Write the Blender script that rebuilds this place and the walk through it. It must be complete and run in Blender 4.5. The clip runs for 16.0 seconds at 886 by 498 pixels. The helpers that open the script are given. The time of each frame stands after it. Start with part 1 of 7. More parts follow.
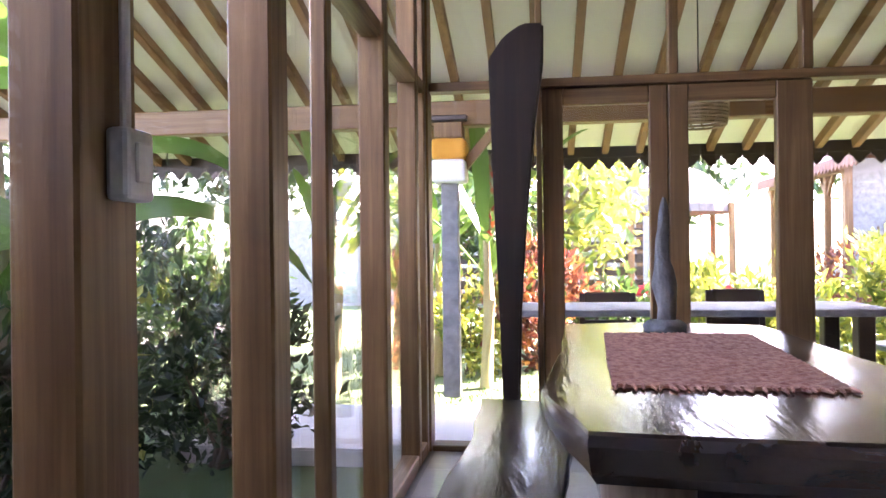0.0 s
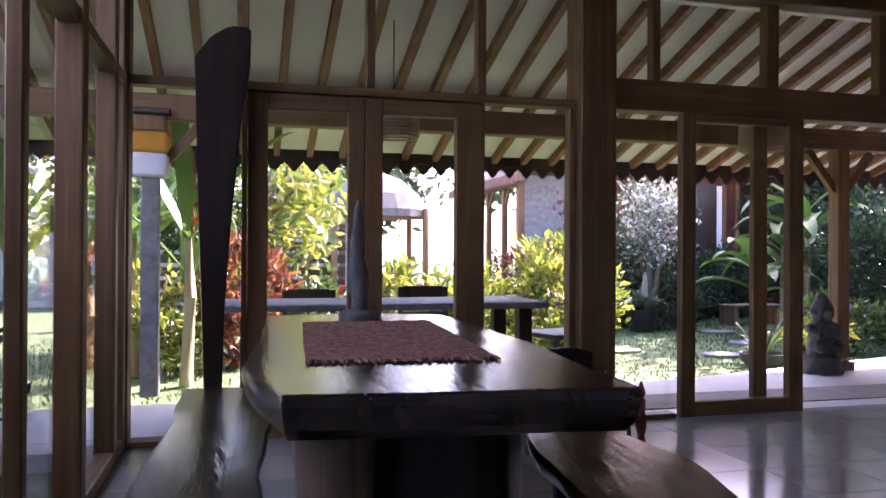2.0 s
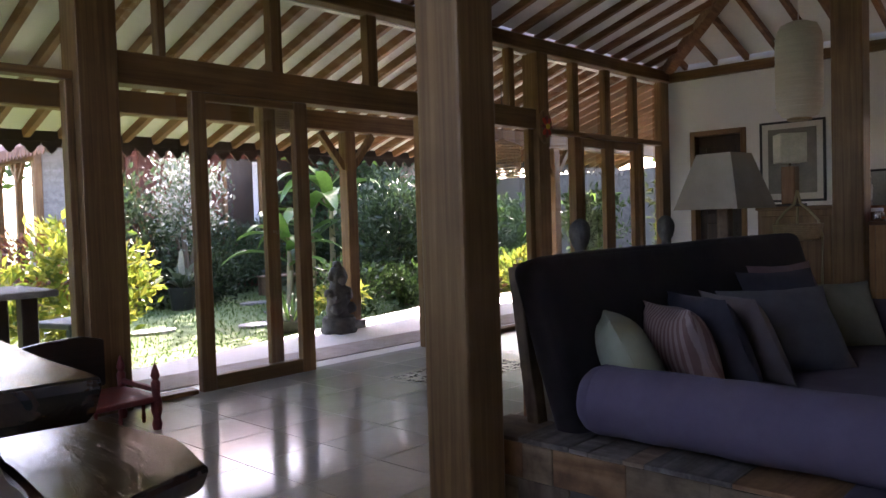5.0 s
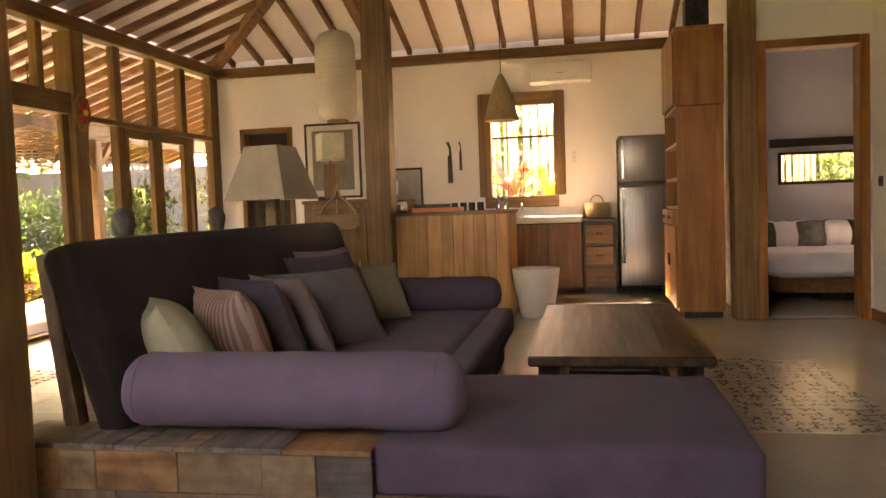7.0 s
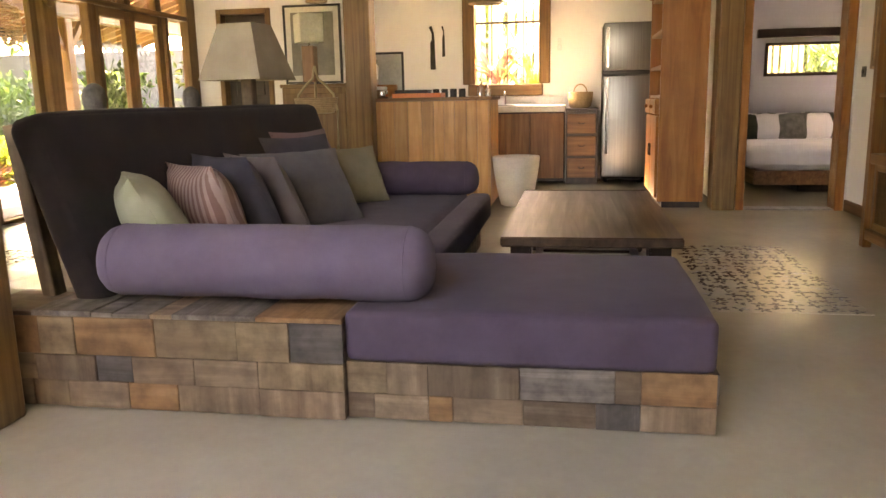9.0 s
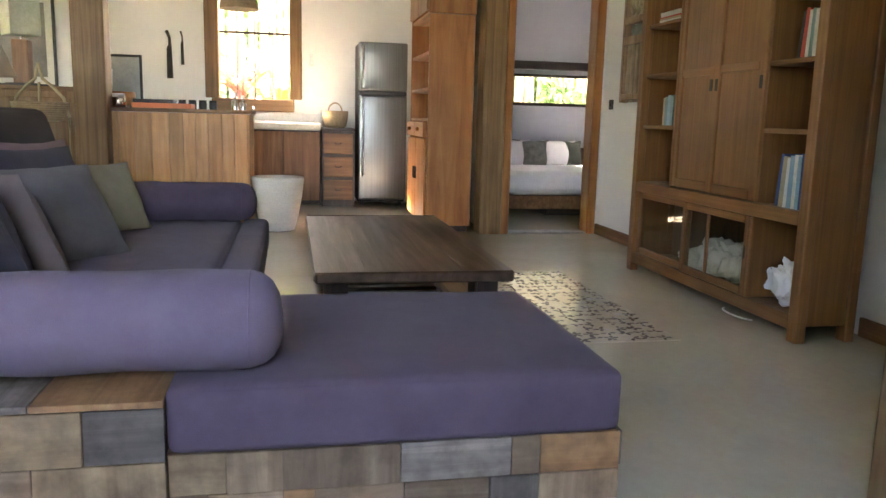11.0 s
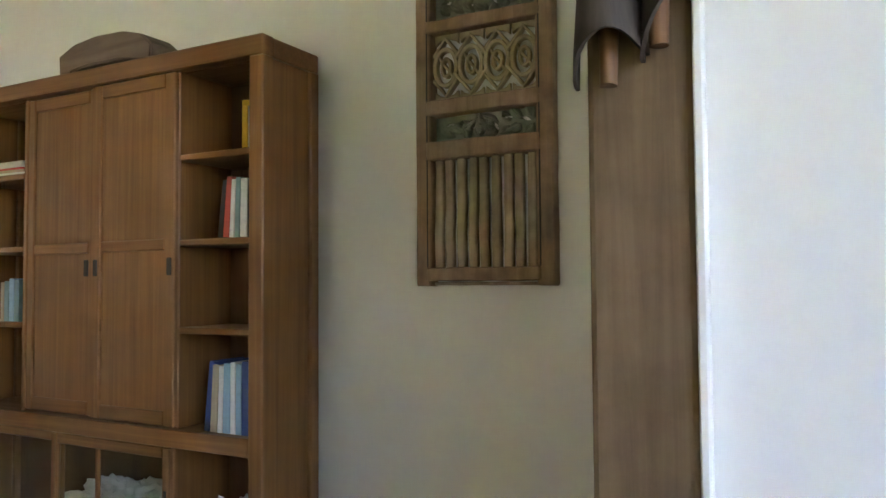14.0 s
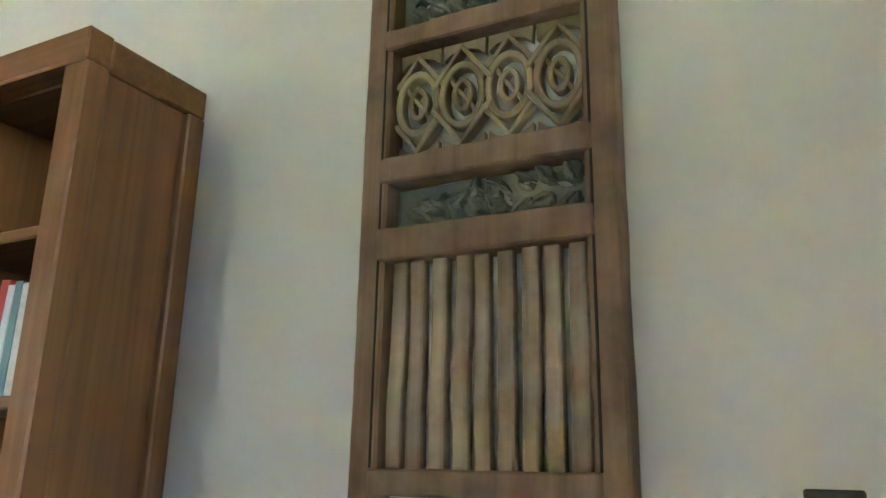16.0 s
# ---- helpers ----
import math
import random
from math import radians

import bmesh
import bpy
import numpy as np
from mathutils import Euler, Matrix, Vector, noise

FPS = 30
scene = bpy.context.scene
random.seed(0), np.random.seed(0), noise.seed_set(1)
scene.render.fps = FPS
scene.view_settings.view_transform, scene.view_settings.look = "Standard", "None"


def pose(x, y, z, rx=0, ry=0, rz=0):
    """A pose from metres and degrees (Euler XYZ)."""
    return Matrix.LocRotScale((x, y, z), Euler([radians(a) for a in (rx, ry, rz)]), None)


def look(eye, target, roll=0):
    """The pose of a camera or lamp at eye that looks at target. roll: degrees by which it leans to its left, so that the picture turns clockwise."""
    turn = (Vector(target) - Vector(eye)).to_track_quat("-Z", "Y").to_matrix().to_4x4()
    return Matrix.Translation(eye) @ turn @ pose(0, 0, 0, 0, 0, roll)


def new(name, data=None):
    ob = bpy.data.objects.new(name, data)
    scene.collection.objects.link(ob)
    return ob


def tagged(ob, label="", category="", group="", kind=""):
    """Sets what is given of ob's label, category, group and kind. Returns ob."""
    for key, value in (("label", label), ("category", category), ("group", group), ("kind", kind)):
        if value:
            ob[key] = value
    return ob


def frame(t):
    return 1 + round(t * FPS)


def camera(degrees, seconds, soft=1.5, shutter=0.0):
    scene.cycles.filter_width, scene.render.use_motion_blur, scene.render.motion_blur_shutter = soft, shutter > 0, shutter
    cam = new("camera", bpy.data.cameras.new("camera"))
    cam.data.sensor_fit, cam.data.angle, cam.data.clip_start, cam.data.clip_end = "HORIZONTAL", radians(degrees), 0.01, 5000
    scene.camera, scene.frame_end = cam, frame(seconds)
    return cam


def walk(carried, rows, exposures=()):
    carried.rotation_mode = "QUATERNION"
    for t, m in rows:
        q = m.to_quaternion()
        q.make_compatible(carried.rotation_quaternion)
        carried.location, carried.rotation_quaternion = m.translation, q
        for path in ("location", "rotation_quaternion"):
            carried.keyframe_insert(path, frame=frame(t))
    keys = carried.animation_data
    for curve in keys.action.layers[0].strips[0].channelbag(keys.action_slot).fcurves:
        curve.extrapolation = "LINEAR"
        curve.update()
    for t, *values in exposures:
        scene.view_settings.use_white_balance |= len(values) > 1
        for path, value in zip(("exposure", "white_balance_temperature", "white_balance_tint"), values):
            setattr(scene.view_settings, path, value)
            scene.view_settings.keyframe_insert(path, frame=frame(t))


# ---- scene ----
# ---------------------------------------------------------------- camera
cam = camera(60.1, 16.0)
EXPOSURES = [(0, 4.7, 6500, 41), (0.4, 3.9, 6300, 43), (1.5, 3.25, 6100, 46), (3, 3.15, 6100, 48), (5.5, 3.8, 7200, 31), (6.2, 4.4, 9600, 31), (7, 5.05, 14500, 42), (8.2, 5.6, 14000, 40), (10.3, 5.8, 8000, 24), (12.5, 6.0, 7500, 22), (14.1, 6.0, 7200, 22), (14.7, 6.45, 6100, 24), (16, 6.6, 6150, 23)]
PATH = [
    (0, (1.428, 0.77, 1.045), (1.173, 2.754, 1.049), -0.7),
    (0.5, (1.397, 0.727, 1.059), (1.462, 2.721, 1.192), 1.0),
    (1, (1.357, 0.623, 1.041), (1.603, 2.604, 1.166), 0.9),
    (1.5, (1.39, 0.548, 1.032), (1.803, 2.504, 1.086), 1.2),
    (2, (1.433, 0.525, 1.017), (1.931, 2.462, 1.024), 0.3),
    (2.5, (1.478, 0.488, 1.012), (2.053, 2.403, 0.973), -0.3),
    (3, (1.533, 0.483, 1.006), (2.255, 2.348, 0.953), -0.8),
    (3.2, (1.569, 0.41, 1.009), (2.343, 2.254, 0.95), -1.0),
    (5.3, (1.604, 0.369, 1.04), (3.173, 1.608, 0.982), -2.1),
    (5.5, (1.617, 0.375, 1.044), (3.252, 1.525, 0.999), -2.3),
    (6, (1.544, 0.282, 1.072), (3.345, 1.15, 1.011), -1.6),
    (6.5, (1.583, 0.372, 1.006), (3.488, 0.974, 0.926), -2.0),
    (7, (1.607, 0.347, 0.968), (3.569, 0.716, 0.858), -2.0),
    (7.5, (1.588, 0.322, 0.939), (3.55, 0.66, 0.744), -1.7),
    (8, (1.579, 0.3, 0.903), (3.519, 0.663, 0.578), -1.4),
    (8.2, (1.558, 0.296, 0.902), (3.49, 0.671, 0.545), -1.5),
    (10.3, (1.797, 0.393, 0.939), (3.765, 0.463, 0.589), 0.3),
    (10.5, (1.854, 0.464, 0.936), (3.828, 0.433, 0.618), 0.5),
    (11, (2.004, 0.678, 0.895), (3.938, 0.29, 0.562), 1.5),
    (11.5, (2.199, 0.829, 0.903), (4.078, 0.228, 0.571), 1.4),
    (12, (2.413, 0.936, 0.948), (4.223, 0.121, 0.703), 1.3),
    (12.5, (2.602, 1.066, 0.955), (4.148, -0.189, 0.768), -1.1),
    (13, (2.786, 0.961, 1.012), (4.131, -0.514, 0.896), -1.0),
    (13.5, (2.984, 0.712, 1.02), (4.162, -0.904, 0.986), 1.0),
    (14, (3.145, 0.432, 1.045), (4.095, -1.326, 1.128), -0.4),
    (14.5, (3.251, 0.103, 1.054), (4.243, -1.626, 1.211), 1.5),
    (15, (3.376, -0.206, 1.062), (4.322, -1.94, 1.372), -0.6),
    (15.5, (3.538, -0.427, 1.084), (4.459, -2.159, 1.472), -1.8),
    (16, (3.664, -0.623, 1.098), (4.554, -2.331, 1.636), 1.1),
]

walk(cam, [(t, look(eye, target, roll)) for t, eye, target, roll in PATH], EXPOSURES)

# ---------------------------------------------------------------- world and sun
world = bpy.data.worlds.new("sky")
scene.world = world
world.use_nodes = True
wn = world.node_tree
sky = wn.nodes.new("ShaderNodeTexSky")
sky.sky_type = "NISHITA"
sky.sun_disc = False
SUN_DIR = Vector((-0.62, -0.42, -0.66)).normalized()
sky.sun_elevation = math.asin(-SUN_DIR.z)
sky.sun_rotation = math.atan2(-SUN_DIR.x, -SUN_DIR.y)
sky.air_density, sky.dust_density = 1.0, 2.0
wn.links.new(sky.outputs[0], wn.nodes["Background"].inputs[0])
wn.nodes["Background"].inputs[1].default_value = 0.15
sun = new("sun", bpy.data.lights.new("sun", "SUN"))
sun.data.energy, sun.data.angle, sun.data.color = 4.6, radians(0.5), (1.0, 0.95, 0.87)
sun.matrix_world = look((20, 20, 20), Vector((20, 20, 20)) + SUN_DIR)


def fill_lamp(name, eye, target, w, h, power):
    """An area lamp set in an opening, added in place of sky light."""
    lamp = new(name, bpy.data.lights.new(name, "AREA"))
    lamp.data.shape, lamp.data.size, lamp.data.size_y, lamp.data.energy, lamp.data.color = "RECTANGLE", w, h, power, (0.93, 0.97, 1.0)
    lamp.matrix_world = look(eye, target)
    return lamp


# lamp added in the unseen west opening to brighten the interior
fill_lamp("fill_lamp_west_opening", (-2.02, -0.15, 1.5), (2.0, -0.15, 1.4), 0.55, 0.9, 0.03)

# ---------------------------------------------------------------- mesh helpers
def B(bm, x0, x1, y0, y1, z0, z1, bev=0.0, seg=1):
    """A box from ranges, with rounded edges."""
    m = Matrix.LocRotScale(((x0 + x1) / 2, (y0 + y1) / 2, (z0 + z1) / 2), None, (abs(x1 - x0), abs(y1 - y0), abs(z1 - z0)))
    vs = bmesh.ops.create_cube(bm, size=1.0, matrix=m)["verts"]
    if bev > 0:
        es = list({e for v in vs for e in v.link_edges})
        bmesh.ops.bevel(bm, geom=es, offset=bev, segments=seg, affect="EDGES", profile=0.5)
    return bm


def box(x0, x1, y0, y1, z0, z1, bev=0.004, seg=1):
    return B(bmesh.new(), x0, x1, y0, y1, z0, z1, bev, seg)


def BEAM(bm, p0, p1, w, h, bev=0.004, up=(0, 0, 1)):
    """A squared timber from p0 to p1, w wide and h high about its axis."""
    a, b = Vector(p0), Vector(p1)
    d = (b - a).normalized()
    side = d.cross(Vector(up)).normalized()
    top = side.cross(d)
    m = Matrix((side, d, top)).transposed().to_4x4()
    m.translation = (a + b) / 2
    vs = bmesh.ops.create_cube(bm, size=1.0, matrix=m @ Matrix.Diagonal((w, (b - a).length, h, 1)))["verts"]
    if bev > 0:
        bmesh.ops.bevel(bm, geom=list({e for v in vs for e in v.link_edges}), offset=bev, segments=1, affect="EDGES")
    return bm


def CYL(bm, p0, p1, r0, r1=None, n=14):
    a, b = Vector(p0), Vector(p1)
    d = b - a
    m = Matrix.Translation((a + b) / 2) @ d.to_track_quat("Z", "Y").to_matrix().to_4x4()
    bmesh.ops.create_cone(bm, cap_ends=True, segments=n, radius1=r0, radius2=r0 if r1 is None else r1, depth=d.length, matrix=m)
    return bm


def LATHE(bm, prof, cx=0.0, cy=0.0, n=24, squash=1.0):
    """A turned body from (radius, height) pairs."""
    rings = []
    for r, z in prof:
        rings.append([bm.verts.new((cx + r * math.cos(2 * math.pi * k / n), cy + squash * r * math.sin(2 * math.pi * k / n), z)) for k in range(n)])
    for a, b in zip(rings, rings[1:]):
        for k in range(n):
            bm.faces.new((a[k], a[(k + 1) % n], b[(k + 1) % n], b[k]))
    bm.faces.new(list(reversed(rings[0])))
    bm.faces.new(rings[-1])
    return bm


def TUBE(bm, pts, r, n=7):
    """A round rod along points; r is one radius or one for each point."""
    pts = [Vector(p) for p in pts]
    rs = r if isinstance(r, (list, tuple)) else [r] * len(pts)
    rings = []
    for i, p in enumerate(pts):
        d = (pts[min(i + 1, len(pts) - 1)] - pts[max(i - 1, 0)]).normalized()
        q = d.to_track_quat("Z", "Y").to_matrix()
        rings.append([bm.verts.new(p + q @ Vector((rs[i] * math.cos(2 * math.pi * k / n), rs[i] * math.sin(2 * math.pi * k / n), 0))) for k in range(n)])
    for a, b in zip(rings, rings[1:]):
        for k in range(n):
            bm.faces.new((a[k], a[(k + 1) % n], b[(k + 1) % n], b[k]))
    bm.faces.new(list(reversed(rings[0])))
    bm.faces.new(rings[-1])
    return bm


def PRISM(bm, pts, z0, z1, bev=0.0, seg=2):
    """An upright slab over a plan outline."""
    f = bm.faces.new([bm.verts.new((x, y, z0)) for x, y in pts])
    got = bmesh.ops.extrude_face_region(bm, geom=[f])["geom"]
    top = [v for v in got if isinstance(v, bmesh.types.BMVert)]
    bmesh.ops.translate(bm, verts=top, vec=(0, 0, z1 - z0))
    bmesh.ops.recalc_face_normals(bm, faces=bm.faces[:])
    if bev > 0:
        bmesh.ops.bevel(bm, geom=[e for e in bm.edges if len(e.link_faces) == 2 and e.calc_face_angle(0) > 0.6], offset=bev, segments=seg, affect="EDGES")
    return bm


def SLAB(bm, pts, axis, lo, hi, bev=0.0):
    """An outline in the plane across axis, made thick from lo to hi. pts: the two other coordinates."""
    def put(a, b, c):
        return {"x": (c, a, b), "y": (a, c, b), "z": (a, b, c)}[axis]
    one, two = ([bm.verts.new(put(a, b, c)) for a, b in pts] for c in (lo, hi))
    bm.faces.new(one)
    bm.faces.new(list(reversed(two)))
    for k in range(len(pts)):
        bm.faces.new((one[k - 1], one[k], two[k], two[k - 1]))
    bmesh.ops.recalc_face_normals(bm, faces=bm.faces[:])
    if bev > 0:
        bmesh.ops.bevel(bm, geom=bm.edges[:], offset=bev, segments=2, affect="EDGES")
    return bm


def MOVE(bm, m):
    bmesh.ops.transform(bm, matrix=m, verts=bm.verts[:])
    return bm


def WOBBLE(bm, amount, size):
    """Uneven surface: each vertex shifted by smooth noise."""
    for v in bm.verts:
        v.co += amount * noise.noise_vector(v.co / size)
    return bm


def SOFT(bm, x0, x1, y0, y1, z0, z1, r=0.05, cuts=10, puff=0.01, wob=0.004):
    """A mattress or cushion block: finely divided box with round edges and slightly swollen faces."""
    bmesh.ops.create_cube(bm, size=2.0)
    bmesh.ops.subdivide_edges(bm, edges=bm.edges[:], cuts=cuts, use_grid_fill=True)
    h = Vector(((x1 - x0) / 2, (y1 - y0) / 2, (z1 - z0) / 2))
    c = Vector(((x1 + x0) / 2, (y1 + y0) / 2, (z1 + z0) / 2))
    for v in bm.verts:
        u = v.co.copy()
        p = Vector([math.copysign(abs(math.sin(a * math.pi / 2)) ** 0.75, a) * s for a, s in zip(u, h)])
        core = Vector([max(-s + r, min(s - r, a)) for a, s in zip(p, h)])
        d = p - core
        if d.length > 1e-6:
            p = core + d.normalized() * min(r, max(d.length, r if d.length > r * 0.6 else d.length))
        bulge = puff * (1 - u.x**2) * (1 - u.y**2) if abs(u.z) > 0.99 else puff * 0.5 * (1 - u.z**2) * ((1 - u.x**2) if abs(u.y) > 0.99 else (1 - u.y**2))
        n = Vector((u.x if abs(u.x) > 0.99 else 0, u.y if abs(u.y) > 0.99 else 0, u.z if abs(u.z) > 0.99 else 0))
        p += n * bulge + wob * noise.noise_vector((p + c) * 4)
        v.co = p + c
    return bm


def PILLOW(bm, w, h, d, pinch=0.55):
    """A scatter cushion standing in its local x-z plane, with pinched corners."""
    n = 14
    for side in (1, -1):
        grid = []
        for i in range(n + 1):
            row = []
            for j in range(n + 1):
                u, v = 2 * i / n - 1, 2 * j / n - 1
                t = max(0.0, (1 - abs(u) ** 2.4) * (1 - abs(v) ** 2.4)) ** pinch
                k = 1 - 0.07 * ((1 - v * v) * abs(u) ** 3 + (1 - u * u) * abs(v) ** 3)
                p = Vector((u * w / 2 * k, side * d / 2 * t, v * h / 2 * k))
                row.append(bm.verts.new(p + 0.006 * noise.noise_vector(p * 9 + Vector((w, h, 0)))))
            grid.append(row)
        for i in range(n):
            for j in range(n):
                q = (grid[i][j], grid[i + 1][j], grid[i + 1][j + 1], grid[i][j + 1])
                bm.faces.new(q if side < 0 else tuple(reversed(q)))
    bmesh.ops.remove_doubles(bm, verts=bm.verts[:], dist=0.004)
    return bm


def mesh_of(bm, name, material, smooth=None):
    me = bpy.data.meshes.new(name)
    bm.normal_update()
    bm.to_mesh(me)
    bm.free()
    if smooth is not None:
        me.polygons.foreach_set("use_smooth", [True] * len(me.polygons))
        me.set_sharp_from_angle(angle=radians(smooth))
    if material:
        me.materials.append(material)
    return me


def part(name, bm, material, parent, label="", smooth=None):
    """One mesh object under a thing or under a part."""
    ob = new(name, mesh_of(bm, name, material, smooth))
    ob.parent = parent
    return tagged(ob, label)


def thing(name, label, category, loc=(0, 0, 0), rz=0.0, group="", kind=""):
    """An empty at the base of a thing."""
    ob = new(name)
    ob.empty_display_size = 0.1
    ob.matrix_world = pose(*loc, 0, 0, rz)
    return tagged(ob, label, category, group, kind)


def single(name, bm, material, label, category, loc=(0, 0, 0), rz=0.0, group="", kind="", smooth=None):
    """A thing of one mesh."""
    ob = new(name, mesh_of(bm, name, material, smooth))
    ob.matrix_world = pose(*loc, 0, 0, rz)
    return tagged(ob, label, category, group, kind)


def setting(name, bm, material, label="", category="", smooth=None):
    ob = new(name, mesh_of(bm, name, material, smooth))
    return tagged(ob, label, category, "", "structure")


# ---------------------------------------------------------------- materials
def shader(name):
    m = bpy.data.materials.new(name)
    m.use_nodes = True
    nt = m.node_tree
    return m, nt, nt.nodes["Principled BSDF"]


def node(nt, kind, **values):
    n = nt.nodes.new(kind)
    for k, v in values.items():
        n.inputs[k].default_value = v
    return n


def coords(nt, scale, rot=(0, 0, 0), per_object=True):
    tc = nt.nodes.new("ShaderNodeTexCoord")
    mp = node(nt, "ShaderNodeMapping", Scale=scale, Rotation=rot)
    nt.links.new(tc.outputs["Object"], mp.inputs["Vector"])
    if per_object:
        oi = nt.nodes.new("ShaderNodeObjectInfo")
        mu = nt.nodes.new("ShaderNodeMath")
        mu.operation = "MULTIPLY"
        mu.inputs[1].default_value = 37.0
        nt.links.new(oi.outputs["Random"], mu.inputs[0])
        nt.links.new(mu.outputs[0], mp.inputs["Location"])
    return mp


def ramp(nt, src, stops):
    r = nt.nodes.new("ShaderNodeValToRGB")
    el = r.color_ramp.elements
    while len(el) < len(stops):
        el.new(0.5)
    for e, (p, c) in zip(el, stops):
        e.position, e.color = p, (*c, 1) if len(c) == 3 else c
    nt.links.new(src, r.inputs[0])
    return r


def surface(name, c1, c2, rough=0.6, scale=(3, 3, 3), fine=60.0, bump=0.15, metal=0.0, spec=0.5, rvar=0.12, c3=None, tone=0.0, dist=0.01, warp=0.0, grain=0.35):
    """Two-scale noise between two colours, with fine relief, uneven gloss and, with tone, a shift from piece to piece."""
    m, nt, p = shader(name)
    mp = coords(nt, scale)
    big = node(nt, "ShaderNodeTexNoise", Scale=1.0, Detail=5.0, Roughness=0.6, Distortion=warp)
    nt.links.new(mp.outputs[0], big.inputs["Vector"])
    cr = ramp(nt, big.outputs[0], [(0.3, c1), (0.7, c2)] if c3 is None else [(0.28, c1), (0.5, c2), (0.72, c3)])
    tc = nt.nodes.new("ShaderNodeTexCoord")
    fin = node(nt, "ShaderNodeTexNoise", Scale=fine, Detail=4.0, Roughness=0.65)
    nt.links.new(tc.outputs["Object"], fin.inputs["Vector"])
    mix = nt.nodes.new("ShaderNodeMix")
    mix.data_type, mix.blend_type = "RGBA", "MULTIPLY"
    mix.inputs["Factor"].default_value = grain
    nt.links.new(cr.outputs[0], mix.inputs["A"])
    fr = ramp(nt, fin.outputs[0], [(0.3, (0.55, 0.55, 0.55)), (0.65, (1, 1, 1))])
    nt.links.new(fr.outputs[0], mix.inputs["B"])
    out = mix.outputs["Result"]
    if tone > 0:
        oi = nt.nodes.new("ShaderNodeObjectInfo")
        mr = node(nt, "ShaderNodeMapRange", **{"To Min": 1 - tone, "To Max": 1 + tone})
        nt.links.new(oi.outputs["Random"], mr.inputs[0])
        hs = nt.nodes.new("ShaderNodeHueSaturation")
        nt.links.new(mr.outputs[0], hs.inputs["Value"])
        nt.links.new(out, hs.inputs["Color"])
        out = hs.outputs[0]
    nt.links.new(out, p.inputs["Base Color"])
    rr = node(nt, "ShaderNodeMapRange", **{"To Min": max(0.02, rough - rvar), "To Max": min(1.0, rough + rvar)})
    nt.links.new(big.outputs[0], rr.inputs[0])
    nt.links.new(rr.outputs[0], p.inputs["Roughness"])
    p.inputs["Metallic"].default_value = metal
    p.inputs["Specular IOR Level"].default_value = spec
    bp = node(nt, "ShaderNodeBump", Strength=bump, Distance=dist)
    nt.links.new(fin.outputs[0], bp.inputs["Height"])
    nt.links.new(bp.outputs[0], p.inputs["Normal"])
    return m


def wood(name, dark, mid, light, rough=0.45, axis="z", grain=26.0, bump=0.2, tone=0.08, spec=0.4, blotch=0.7, spots=3.0, dist=0.004):
    """Timber with streaks along one axis, knots of darker stain and fine pores."""
    m, nt, p = shader(name)
    along = 1.1
    sc = {"x": (along, grain, grain), "y": (grain, along, grain), "z": (grain, grain, along)}[axis]
    mp = coords(nt, sc)
    n1 = node(nt, "ShaderNodeTexNoise", Scale=1.0, Detail=7.0, Roughness=0.62, Distortion=0.6)
    nt.links.new(mp.outputs[0], n1.inputs["Vector"])
    cr = ramp(nt, n1.outputs[0], [(0.25, dark), (0.5, mid), (0.75, light)])
    blot = node(nt, "ShaderNodeTexNoise", Scale=spots, Detail=5.0, Roughness=0.6)
    tc = nt.nodes.new("ShaderNodeTexCoord")
    nt.links.new(tc.outputs["Object"], blot.inputs["Vector"])
    br = ramp(nt, blot.outputs[0], [(0.3, (blotch, blotch * 0.95, blotch * 0.9)), (0.6, (1, 1, 1))])
    mix = nt.nodes.new("ShaderNodeMix")
    mix.data_type, mix.blend_type = "RGBA", "MULTIPLY"
    mix.inputs["Factor"].default_value = 0.8
    nt.links.new(cr.outputs[0], mix.inputs["A"])
    nt.links.new(br.outputs[0], mix.inputs["B"])
    oi = nt.nodes.new("ShaderNodeObjectInfo")
    mr = node(nt, "ShaderNodeMapRange", **{"To Min": 1 - tone, "To Max": 1 + tone})
    nt.links.new(oi.outputs["Random"], mr.inputs[0])
    hs = nt.nodes.new("ShaderNodeHueSaturation")
    nt.links.new(mr.outputs[0], hs.inputs["Value"])
    nt.links.new(mix.outputs["Result"], hs.inputs["Color"])
    nt.links.new(hs.outputs[0], p.inputs["Base Color"])
    rr = node(nt, "ShaderNodeMapRange", **{"To Min": rough + 0.12, "To Max": max(0.05, rough - 0.12)})
    nt.links.new(n1.outputs[0], rr.inputs[0])
    nt.links.new(rr.outputs[0], p.inputs["Roughness"])
    p.inputs["Specular IOR Level"].default_value = spec
    bp = node(nt, "ShaderNodeBump", Strength=bump, Distance=dist)
    nt.links.new(n1.outputs[0], bp.inputs["Height"])
    nt.links.new(bp.outputs[0], p.inputs["Normal"])
    return m


